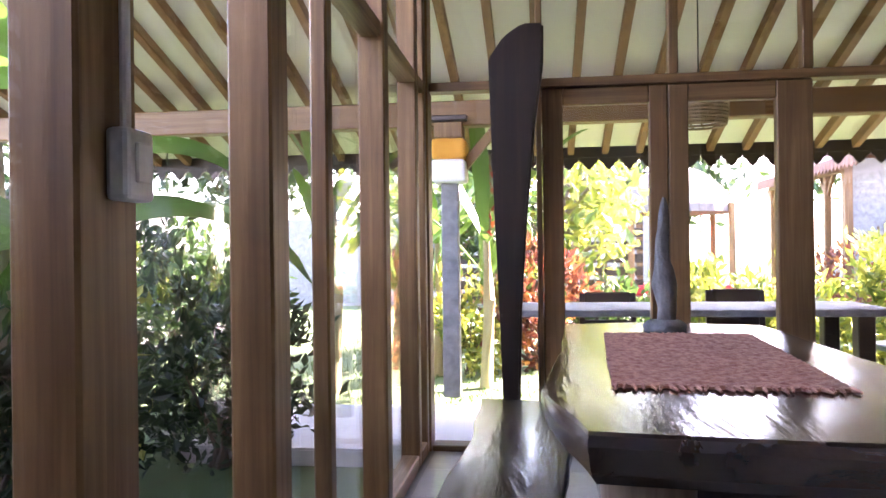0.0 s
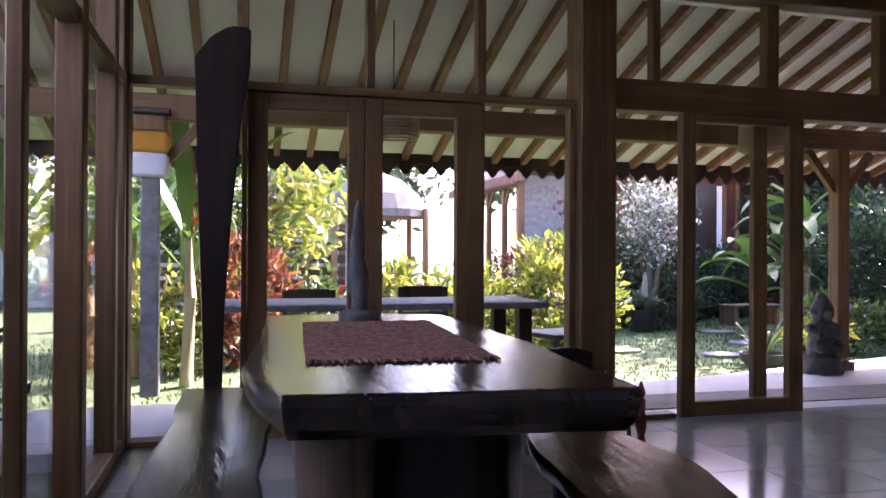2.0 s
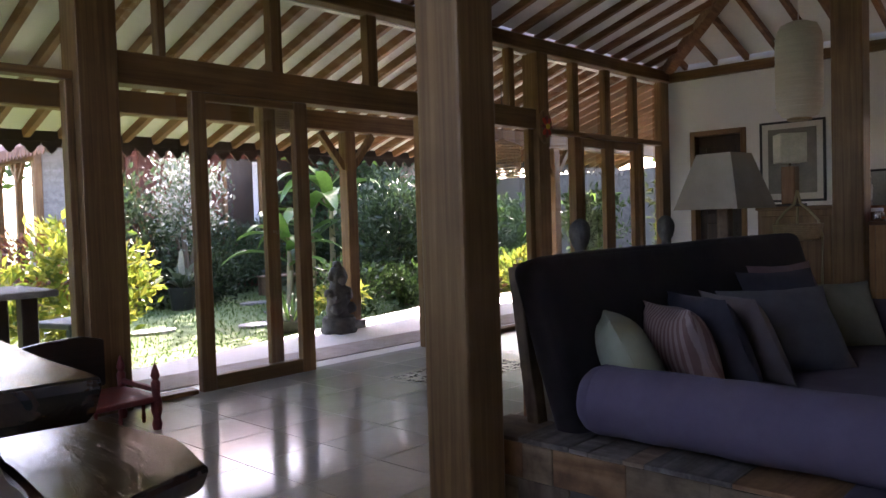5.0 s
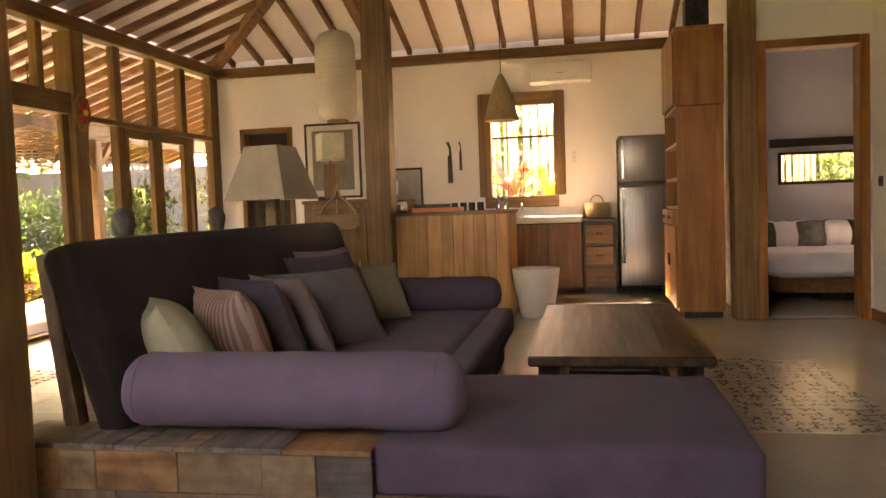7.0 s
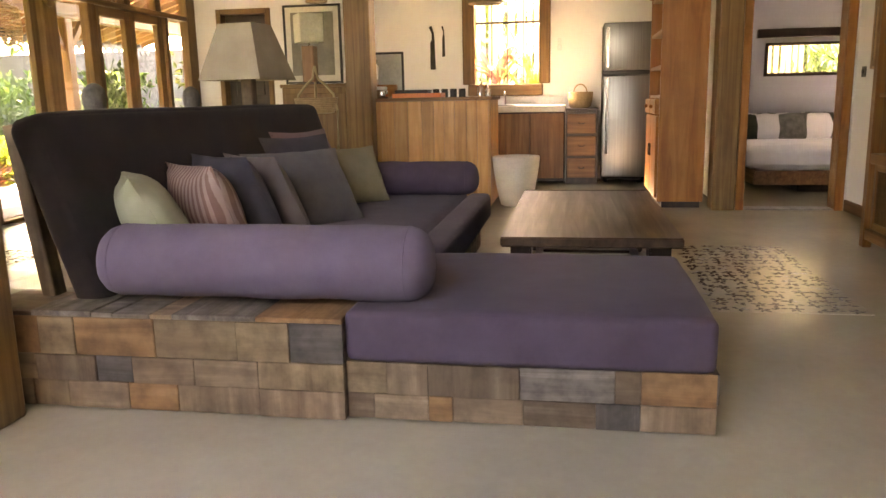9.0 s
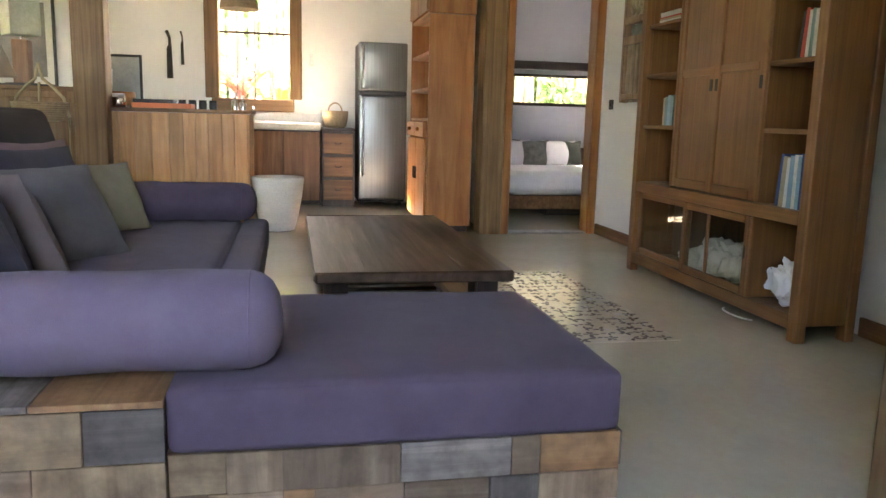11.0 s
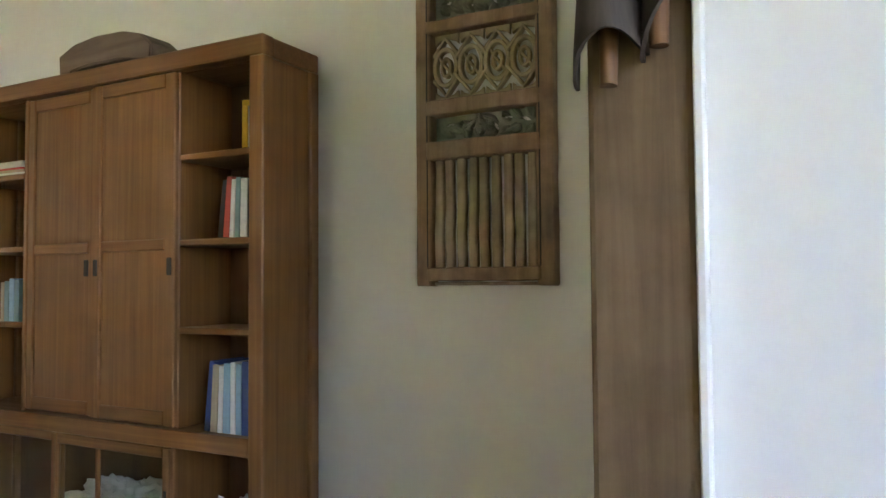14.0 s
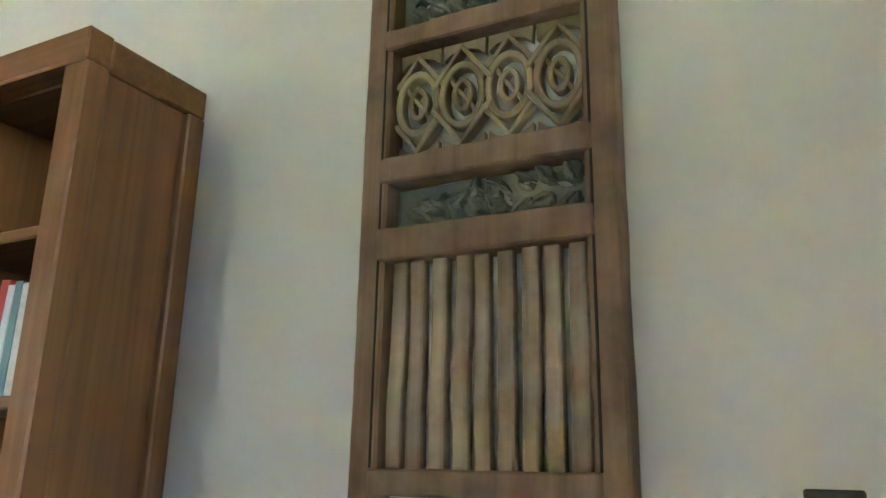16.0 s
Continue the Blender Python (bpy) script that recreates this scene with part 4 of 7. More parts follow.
for k, (x, w, h) in enumerate(((4.98, 0.135, 0.155), (5.27, 0.13, 0.13), (5.45, 0.13, 0.165), (5.64, 0.13, 0.15), (5.85, 0.13, 0.09))):
    bundle(x, BYF - 0.15, 0.101, w, 0.085, h * 0.60, k * 7.3)


def book(x, z, w, h, d, key, lean=0.0, y=BYF - 0.035):
    t = thing("book", "upright book with a " + {"sky": "pale blue", "white": "white", "blue": "dark blue", "tan": "tan", "teal": "grey-green", "red": "red", "black": "black", "yellow": "yellow"}[key] + " cover on a shelf", "book", (x, y, z), group="books")
    m = Matrix.Rotation(radians(lean), 4, "Y")
    part("cover", MOVE(B(B(B(bmesh.new(), 0, 0.003, -d, 0, 0, h, 0.001), w - 0.003, w, -d, 0, 0, h, 0.001), 0, w, -0.003, 0.001, 0, h, 0.001), m), M_book[key], t)
    part("pages", MOVE(box(0.003, w - 0.003, -d + 0.004, -0.003, 0.004, h - 0.004, 0), m), M_paper, t)
    return t


x = 4.842
for w, h, key, lean in ((0.045, 0.235, "blue", 0), (0.022, 0.225, "sky", 0), (0.02, 0.23, "white", 0), (0.03, 0.225, "sky", -1), (0.02, 0.215, "white", -2), (0.028, 0.22, "tan", -3), (0.022, 0.23, "blue", -6)):
    book(x, 0.556, w, h, 0.16, key, lean)
    x += w + 0.003 + abs(lean) * 0.0006
x = 4.845
for w, h, key, lean in ((0.02, 0.185, "black", 0), (0.028, 0.19, "white", -1), (0.02, 0.195, "teal", -2), (0.018, 0.19, "white", -3), (0.024, 0.2, "red", -5), (0.02, 0.19, "black", -7)):
    book(x, 1.191, w, h, 0.14, key, lean)
    x += w + 0.004
x = 6.05
for w, h, key in ((0.03, 0.165, "teal"), (0.03, 0.17, "sky"), (0.028, 0.16, "teal"), (0.02, 0.155, "tan")):
    book(x, 0.896, w, h, 0.12, key, 0)
    x += w + 0.003
stack = [("white", 0.012), ("tan", 0.010), ("red", 0.008), ("white", 0.014), ("white", 0.01)]
z = 1.479
for key, h in stack:
    single("magazine", box(-0.12, 0.12, -0.09, 0.09, 0, h, 0.001), M_book[key], "magazine lying in a small pile on a shelf", "magazine", (6.17, BYF - 0.13, z), random.uniform(-4, 4), group="magazine pile")
    z += h + 0.0005
yf = thing("photo_frame", "small picture in a yellow frame leaning on a shelf", "frame", (4.822, BYF - 0.15, 1.479), 20)
for a in ((0, 0.14, 0, 0.02), (0, 0.14, 0.16, 0.18), (0, 0.02, 0.02, 0.16), (0.12, 0.14, 0.02, 0.16)):
    part("frame_bar", box(a[0], a[1], -0.012, 0, a[2], a[3], 0.002), M_book["yellow"], yf)
part("print", box(0.02, 0.12, -0.011, -0.004, 0.02, 0.16, 0), M_photo_l, yf)
# carved trough on top
bm = bmesh.new()
prof = [(-0.25, 0.02), (-0.255, 0.08), (-0.2, 0.125), (-0.1, 0.15), (0.05, 0.155), (0.18, 0.14), (0.265, 0.105), (0.26, 0.03), (0.24, 0.0), (0.2, 0.002), (0.185, 0.035), (0.1, 0.045), (-0.1, 0.045), (-0.18, 0.03), (-0.2, 0.0), (-0.235, 0.0)]
SLAB(bm, prof, "y", -0.07, 0.07, 0.006)
single("carved_trough", bm, wood("old_grey_wood", (0.09, 0.06, 0.045), (0.16, 0.11, 0.08), (0.22, 0.16, 0.12), 0.7, "x", 20, 0.5), "old carved wooden trough lying on top of the bookcase", "carving", (5.62, -1.54, 1.83), smooth=35)

# ---------------------------------------------------------------- carved wall panels
def BAND(bm, pts, w, y0, y1):
    """A flat carved band along points (x, z), w wide, standing from y0 to y1."""
    n = len(pts)
    closed = (Vector(pts[0]) - Vector(pts[-1])).length < 1e-6
    rows = []
    for k, (x, z) in enumerate(pts):
        a = Vector(pts[(k - 1) % (n - 1)] if closed else pts[max(k - 1, 0)])
        b = Vector(pts[(k + 1) % (n - 1)] if closed else pts[min(k + 1, n - 1)])
        d = (b - a).normalized()
        ox, oz = -d.y * w / 2, d.x * w / 2
        rows.append([bm.verts.new(c) for c in ((x + ox, y0, z + oz), (x + ox, y1 - 0.003, z + oz), (x + ox * 0.6, y1, z + oz * 0.6), (x - ox * 0.6, y1, z - oz * 0.6), (x - ox, y1 - 0.003, z - oz), (x - ox, y0, z - oz))])
    for a, b in zip(rows, rows[1:]):
        for k in range(6):
            bm.faces.new((a[k - 1], a[k], b[k], b[k - 1]))
    if not closed:
        bm.faces.new(rows[0]), bm.faces.new(list(reversed(rows[-1])))
    bmesh.ops.recalc_face_normals(bm, faces=bm.faces[:])
    return bm


def oval(cx, cz, rx, rz, n=28):
    return [(cx + rx * math.cos(2 * math.pi * k / n), cz + rz * math.sin(2 * math.pi * k / n)) for k in range(n)] + [(cx + rx, cz)]


def leaf_relief(x0, x1, z0, z1, seed):
    """A thin board carved with overlapping leaves, pierced by a few almond-shaped openings."""
    rnd = random.Random(seed)
    nx_, nz_ = 120, 30
    w, h = x1 - x0, z1 - z0
    leaves = []
    for k in range(9):
        u = (k + 0.5) / 9
        for sg in (-1, 1):
            leaves.append((x0 + w * u, z0 + h * (0.5 + 0.10 * sg), sg * rnd.uniform(0.35, 1.2) + (0 if u < 0.5 else math.pi), rnd.uniform(0.045, 0.065), rnd.uniform(0.012, 0.017)))
    for k in range(7):
        leaves.append((x0 + w / 2, z0 + h / 2, k * 2 * math.pi / 7, 0.034, 0.009))
    holes = [(x0 + w * u, z0 + h * v, a) for u, v, a in ((0.13, 0.62, 0.35), (0.30, 0.74, 0.05), (0.41, 0.46, 1.0), (0.62, 0.48, 2.1), (0.70, 0.72, 0.5), (0.87, 0.66, 2.9))]
    bm = bmesh.new()
    grid = []
    for i in range(nx_ + 1):
        row = []
        for j in range(nz_ + 1):
            x, z = x0 + w * i / nx_, z0 + h * j / nz_
            y = 0.010
            for cx, cz, a, length, wide in leaves:
                dx, dz = x - cx, z - cz
                u, v = (dx * math.cos(a) + dz * math.sin(a)) / length, -dx * math.sin(a) + dz * math.cos(a)
                if 0 < u < 1:
                    half = wide * math.sin(math.pi * u ** 0.8)
                    if abs(v) < half:
                        y = max(y, 0.018 + 0.012 * (1 - (v / half) ** 2) * (0.5 + 0.5 * u) - (0.004 if abs(v) < 0.0018 else 0))
            row.append(bm.verts.new((x, y, z)))
        grid.append(row)
    for i in range(nx_):
        for j in range(nz_):
            x, z = x0 + w * (i + 0.5) / nx_, z0 + h * (j + 0.5) / nz_
            if any(abs((x - cx) * math.cos(a) + (z - cz) * math.sin(a)) / 0.017 + (abs(-(x - cx) * math.sin(a) + (z - cz) * math.cos(a)) / 0.0065) ** 1.6 < 1 for cx, cz, a in holes):
                continue
            bm.faces.new((grid[i][j], grid[i + 1][j], grid[i + 1][j + 1], grid[i][j + 1]))
    for v in [v for v in bm.verts if not v.link_faces]:
        bm.verts.remove(v)
    bmesh.ops.recalc_face_normals(bm, faces=bm.faces[:])
    got = bmesh.ops.extrude_edge_only(bm, edges=[e for e in bm.edges if len(e.link_faces) == 1])["geom"]
    for v in [g for g in got if isinstance(g, bmesh.types.BMVert)]:
        v.co.y = 0.003
    bmesh.ops.recalc_face_normals(bm, faces=bm.faces[:])
    return bm


def carved_panel(x0, x1, z0, z1):
    w, h = x1 - x0, z1 - z0
    t = thing("carved_shutter", "bleached carved wooden shutter panel hung on the white wall", "wall panel", (x0, YS + 0.004, z0), group="carved wall panels")
    s = 0.054
    for a, b in ((0, s), (w - s, w)):
        bm = B(bmesh.new(), a, b, 0, 0.055, 0, h + 0.06, 0.005)
        bmesh.ops.subdivide_edges(bm, edges=[e for e in bm.edges if e.calc_length() > 0.5], cuts=30)
        part("stile", WOBBLE(bm, 0.0016, 0.07), M_carveframe, t)
        # dark strip laid on the stile face as the shade of a groove
        part("stile_groove", box(a + (0.040 if a == 0 else 0.009), a + (0.045 if a == 0 else 0.014), 0.054, 0.0565, 0.06, h, 0.001), M_dark["z"], t)
    for a, b in ((0.016, 0.060), (0.410, 0.468), (0.555, 0.604), (0.826, 0.868), (0.966, 1.005)):
        bm = B(bmesh.new(), s - 0.014, w - s + 0.014, 0.004, 0.060, a, b, 0.004)
        bmesh.ops.subdivide_edges(bm, edges=[e for e in bm.edges if e.calc_length() > 0.2], cuts=16)
        part("rail", WOBBLE(bm, 0.003, 0.06), M_carveframe, t)
    part("lower_strip", box(s, w - s, 0.004, 0.03, 0.002, 0.013, 0.002), M_carved, t)
    n = 9
    gap = (w - 2 * s) / n
    for k in range(n):
        xa = s + gap * k + 0.007
        bm = B(bmesh.new(), xa, xa + gap * 0.74, 0.012, 0.036, 0.056, 0.414, 0.006, 2)
        bmesh.ops.subdivide_edges(bm, edges=[e for e in bm.edges if e.calc_length() > 0.2], cuts=14)
        part("slat", MOVE(WOBBLE(bm, 0.0022, 0.10), Matrix.Rotation(radians(0.5 * math.sin(k * 2.1)), 4, "Y")), M_carved, t)
    for k, (za, zb) in enumerate(((0.469, 0.554), (0.869, 0.965))):
        part("leaf_carving", leaf_relief(s, w - s, za, zb, 5 + k), M_carvegreen, t, "faded grey-green foliage carving")
    zb, zt = 0.605, 0.825
    zc, hh, cell = (zb + zt) / 2, zt - zb, (w - 2 * s) / 4
    for k in range(4):
        cx = s + cell * (k + 0.5)
        part("oval_ring", BAND(bmesh.new(), oval(cx, zc, cell * 0.43, hh * 0.27), 0.0135, 0.010, 0.034), M_cream, t)
        part("inner_ring", BAND(bmesh.new(), oval(cx, zc, cell * 0.17, hh * 0.13), 0.011, 0.010, 0.031), M_cream, t)
        part("spiral", BAND(bmesh.new(), [(cx + cell * 0.40 * math.sin(a) * (1 - 0.32 * abs(a) / 1.5), zc + hh * 0.27 * a / 1.5) for a in [-1.5 + 3.0 * i / 12 for i in range(13)]], 0.009, 0.010, 0.028), M_cream, t)
        for sg in (-1, 1):
            reach = [max(-0.5, -0.66) if k == 0 else -0.64, 0.5 if k == 3 else 0.64]
            pts = [(cx + cell * reach[0], zc + sg * hh * (0.43 - 0.33 * abs(reach[0]) / 0.64)), (cx, zc + sg * hh * 0.43), (cx + cell * reach[1], zc + sg * hh * (0.43 - 0.33 * reach[1] / 0.64))]
            part("chevron", BAND(bmesh.new(), pts, 0.0125, 0.010, 0.036 - 0.003 * (k % 2)), M_cream, t)
            edge = zt if sg > 0 else zb
            part("border_tab", SLAB(bmesh.new(), [(cx - cell * 0.47, edge), (cx + cell * 0.47, edge), (cx + cell * 0.45, edge - sg * 0.032), (cx + cell * 0.30, edge - sg * 0.020), (cx, edge - sg * 0.013), (cx - cell * 0.30, edge - sg * 0.020), (cx - cell * 0.45, edge - sg * 0.032)], "y", 0.008, 0.022), M_cream, t)
    return t


carved_panel(3.938, 4.413, 1.028, 2.085)
carved_panel(7.055, 7.48, 1.055, 2.12)

# switches and sockets
def switch_plate(x, y, z, rz, label):
    t = thing("wall_socket", label, "socket", (x, y, z), rz, group="black wall sockets")
    part("plate", box(-0.037, 0.037, 0, 0.009, -0.038, 0.038, 0.003), M_black, t)
    part("rose", LATHE(bmesh.new(), [(0.016, 0.0), (0.016, 0.006), (0.012, 0.010), (0.006, 0.011)], n=16), M_black, t).matrix_local = pose(0, 0.009, 0, -90, 0, 0)
    for sx in (-0.027, 0.027):
        part("screw", LATHE(bmesh.new(), [(0.004, 0), (0.004, 0.002), (0.002, 0.003)], n=10), M_chrome, t).matrix_local = pose(sx, 0.009, 0, -90, 0, 0)
    return t


switch_plate(3.689, YS, 1.036, 0, "square black wall socket on the white wall")
switch_plate(7.74, YS, 1.045, 0, "narrow black light switch on the white wall")
switch_plate(3.20, -0.70, 0.30, 0, "square black wall socket on the white wall")
sw = thing("light_switch", "white plastic switch box on the window post", "switch", (XW + 0.006, 1.815, 1.122))
part("housing", box(0, 0.036, -0.032, 0.045, 0, 0.105, 0.008, 2), M_white, sw)
part("rocker", box(0.036, 0.042, -0.015, 0.026, 0.025, 0.085, 0.003), M_white, sw)
part("conduit", CYL(bmesh.new(), (0.012, 0.005, 0.105), (0.012, 0.005, 0.9), 0.008, n=10), M_white, sw, "white conduit")

# pair of hanging carved leaves on the broad post, each over a wooden peg
def hollow_leaf(bm, cx, rx, ry, z0, z1, slant, flare):
    """A half-round hollow leaf with a slanting lower rim."""
    n, m = 16, 8
    for shell in (0, 1):
        rows = []
        for j in range(m + 1):
            row = []
            for k in range(n + 1):
                a = math.pi * k / n
                u = j / m
                r = (1 + flare * (1 - u) ** 2) * (1 - 0.10 * shell)
                low = z0 + slant * math.cos(a) + 0.045 * math.sin(a) ** 2
                row.append(bm.verts.new((cx + rx * r * math.cos(a), 0.002 + ry * r * math.sin(a) * (1 - 0.25 * u), low + (z1 - low) * u)))
            rows.append(row)
        for a, b in zip(rows, rows[1:]):
            for k in range(n):
                bm.faces.new((a[k], a[k + 1], b[k + 1], b[k]) if shell == 0 else (b[k], b[k + 1], a[k + 1], a[k]))
        if shell == 0:
            rim = rows[0]
        else:
            for k in range(n):
                bm.faces.new((rim[k + 1], rim[k], rows[0][k], rows[0][k + 1]))
    bmesh.ops.recalc_face_normals(bm, faces=bm.faces[:])
    return bm


hb = thing("carved_bracket", "dark carved hanging leaves over wooden pegs on the post", "carving", (3.405, -0.678, 1.305))
M_oldleaf = wood("dark_weathered_carving", (0.035, 0.026, 0.020), (0.062, 0.047, 0.036), (0.10, 0.078, 0.06), 0.7, "z", 20, 0.6)
part("hanging_leaf", WOBBLE(hollow_leaf(bmesh.new(), 0.052, 0.046, 0.065, 0.045, 0.36, -0.018, 0.22), 0.003, 0.05), M_oldleaf, hb, smooth=50)
part("hanging_leaf", WOBBLE(hollow_leaf(bmesh.new(), -0.056, 0.058, 0.06, 0.095, 0.36, -0.042, 0.12), 0.003, 0.05), M_oldleaf, hb, smooth=50)
for x, z in ((0.052, 0.022), (-0.022, 0.070)):
    part("peg", WOBBLE(CYL(bmesh.new(), (x, 0.022, z), (x, 0.018, z + 0.10), 0.013, 0.016, 12), 0.002, 0.02), M_rafter["z"], hb, "pale wooden peg", smooth=40)

# ---------------------------------------------------------------- daybed
db = thing("daybed", "low corner daybed of patched reclaimed timber with purple mattresses", "sofa", (4.9, 0.9, 0))
DX, DY = 4.9, 0.9


def dp(name, bm, material, label="", smooth=None, parent=None):
    return part(name, MOVE(bm, Matrix.Translation((-DX, -DY, 0))), material, parent or db, label, smooth)


def patchwork(parent, face, a0, a1, z0, z1, fixed, rows, seed, lean=0.0):
    """Boards of several widths covering a face. face: 'x' (facing -x), 'y' (facing -y), 'z' (top). lean: how far the far end slants outwards."""
    rnd = random.Random(seed)
    z = z0
    for r in range(rows):
        zt = z1 if r == rows - 1 else z + (z1 - z0) / rows * rnd.uniform(0.8, 1.2)
        a = a0
        while a < a1 - 0.001:
            b = min(a1, a + rnd.choice((0.07, 0.12, 0.16, 0.20, 0.26)))
            if a1 - b < 0.05:
                b = a1
            low, high = (lean * (z - z0) / (z1 - z0), lean * (zt - z0) / (z1 - z0)) if b == a1 else (0.0, 0.0)
            up = rnd.random() < 0.3
            g, t = 0.0009, 0.016 + rnd.uniform(-0.0035, 0.0035)
            if face == "x":
                bm = SLAB(bmesh.new(), [(a + g, z + g), (b - g + low, z + g), (b - g + high, zt - g), (a + g, zt - g)], "x", fixed - t, fixed, 0.0015)
                mat_ = rnd.choice((M_patch, M_patchgrey, M_patchpale, M_patch, M_patchpale, M_patchwarm))["z" if up else "y"]
            elif face == "y":
                bm = box(a + g, b - g, fixed - t, fixed, z + g, zt - g, 0.0015)
                mat_ = rnd.choice((M_patch, M_patchgrey, M_patchpale, M_patch, M_patchpale, M_patchwarm))["z" if up else "x"]
            else:
                bm = box(z + g, zt - g, a + g, b - g, fixed, fixed + t, 0.0015)
                mat_ = rnd.choice((M_patch, M_patchgrey, M_patchpale, M_patch, M_patchpale, M_patchwarm))["x" if up else "y"]
            dp("plank", bm, mat_, parent=parent)
            a = b
        z = zt


EB0, EB1, LEAN = 0.94, 2.13, 0.135
end = dp("end_box", SLAB(bmesh.new(), [(EB0 + 0.017, 0.0), (EB1 - LEAN, 0.0), (EB1, 0.292), (EB0 + 0.017, 0.292)], "x", 3.606, 3.832), M_patch["y"])
patchwork(end, "x", EB0, EB1 - LEAN, 0.004, 0.292, 3.605, 3, 3, LEAN)
patchwork(end, "z", EB0, EB1 + 0.006, 3.589, 3.832, 0.292, 1, 5)
patchwork(end, "y", 3.605, 3.832, 0.004, 0.292, 0.956, 2, 6)
base = dp("base", box(3.63, 4.44, -0.075, 0.955, 0.0, 0.175, 0.003), M_patch["y"])
patchwork(base, "x", -0.09, 0.94, 0.004, 0.176, 3.629, 2, 8)
patchwork(base, "y", 3.614, 4.44, 0.004, 0.176, -0.076, 2, 9)
seat_base = dp("seat_base", box(3.84, 6.28, 0.96, 1.80, 0.0, 0.175, 0.003), M_patch["x"])
patchwork(seat_base, "y", 4.50, 6.28, 0.004, 0.176, 0.88, 2, 11)
dp("seat_extension", SOFT(bmesh.new(), 4.475, 6.30, 0.80, 0.94, 0.178, 0.333, 0.03, 10, 0.004, 0.002), M_purple, "purple linen mattress edge", 60)
dp("front_rail", box(4.50, 6.28, 0.88, 0.96, 0.0, 0.175, 0.003), M_patch["x"])
dp("chaise_mattress", SOFT(bmesh.new(), 3.606, 4.47, -0.085, 0.938, 0.176, 0.325, 0.022, 16, 0.01, 0.003), M_purple, "purple linen mattress", 60)
dp("seat_mattress", SOFT(bmesh.new(), 3.845, 6.30, 0.942, 1.80, 0.176, 0.335, 0.03, 14, 0.012), M_purple, "purple linen mattress", 60)
# leaning back
bm = SOFT(bmesh.new(), -1.33, 1.33, -0.065, 0.065, -0.325, 0.325, 0.05, 14, 0.01)
MOVE(bm, pose(5.06, 1.90, 0.575, -17, 0, 0))
dp("back_cushion", bm, M_brownfab, "dark brown canvas back cushion", 60)
for x in (3.80, 6.23):
    dp("back_support", BEAM(bmesh.new(), (x, 1.95, 0.0), (x, 2.06, 0.86), 0.05, 0.06, 0.004, (1, 0, 0)), M_patch["z"])
def bolster(x, y, z, r, length, material, label):
    prof = [(r * 0.25, 0), (r * 0.55, 0.006), (r * 0.78, 0.02), (r * 0.92, 0.04), (r * 0.985, 0.065), (r, 0.09)]
    n = 14
    for k in range(1, n):
        prof.append((r * (1 + 0.015 * math.sin(k * 1.3)), 0.09 + (length - 0.18) * k / n))
    prof += [(r, length - 0.09), (r * 0.985, length - 0.065), (r * 0.92, length - 0.04), (r * 0.78, length - 0.02), (r * 0.55, length - 0.006), (r * 0.25, length)]
    bm = LATHE(bmesh.new(), prof, n=32)
    MOVE(bm, pose(0, 0, 0, -90, 0, 0))
    for v in bm.verts:
        if v.co.z < 0:
            v.co.z *= 0.92
    WOBBLE(bm, 0.004, 0.12)
    t = thing("bolster", label, "bolster", (x, y, z), group="bolsters on the daybed")
    part("cover", bm, material, t, smooth=60)
    for yy in (0.07, length - 0.07):
        ring_pts = [(r * 0.987 * math.cos(a), yy, r * 0.987 * math.sin(a) * (0.92 if math.sin(a) < 0 else 1)) for a in [2 * math.pi * i / 32 for i in range(33)]]
        part("piping", TUBE(bmesh.new(), ring_pts, 0.0022, 5), material, t)
    return t


bolster(3.745, 0.70, 0.434, 0.117, 1.05, M_lilac, "long lilac linen bolster across the daybed end")
bolster(6.16, 0.86, 0.438, 0.105, 0.72, M_purple, "purple linen bolster at the far end")


def cushion(x, y, z, w, h, d, rz, tilt, material, label):
    t = thing("cushion", label, "cushion", (x, y, z), rz, group="scatter cushions")
    bm = MOVE(PILLOW(bmesh.new(), w, h, d), pose(0, 0, h / 2 * 0.96, tilt, 0, 0))
    low = min(v.co.z for v in bm.verts)
    MOVE(bm, Matrix.Translation((0, 0, -low)))
    part("cover", bm, material, t, smooth=60)
    e = 0.46
    pts = [(w * e * a, 0, h * e * b) for a, b in ((-1, -1), (0, -1), (1, -1), (1, 0), (1, 1), (0, 1), (-1, 1), (-1, 0), (-1, -1))]
    bm = MOVE(TUBE(bmesh.new(), pts, 0.004, 5), pose(0, 0, h / 2 * 0.96 - low, tilt, 0, 0))
    part("seam", bm, material, t)
    return t


cushion(3.98, 1.71, 0.336, 0.40, 0.39, 0.19, 36, -26, M_green, "square sage green cushion leaning on the daybed back")
cushion(4.27, 1.66, 0.336, 0.37, 0.38, 0.20, 54, -20, M_pink, "pink striped cushion leaning among the others")
cushion(4.52, 1.65, 0.336, 0.44, 0.41, 0.17, 56, -24, M_slate, "dark slate cushion with a piped seam")
cushion(4.72, 1.60, 0.336, 0.42, 0.40, 0.14, 54, -26, M_taupe, "taupe cushion leaning on its neighbour")
cushion(5.04, 1.55, 0.336, 0.54, 0.42, 0.17, -36, -34, M_greyfab, "large grey cushion leaning back")
cushion(5.40, 1.66, 0.336, 0.46, 0.45, 0.14, -28, -26, M_slate, "dark cushion against the back")
cushion(5.58, 1.70, 0.336, 0.46, 0.46, 0.14, -20, -22, M_mauve, "mauve cushion against the back")
cushion(5.80, 1.53, 0.336, 0.38, 0.36, 0.13, -44, -30, M_olive, "olive beige cushion at the end of the row")

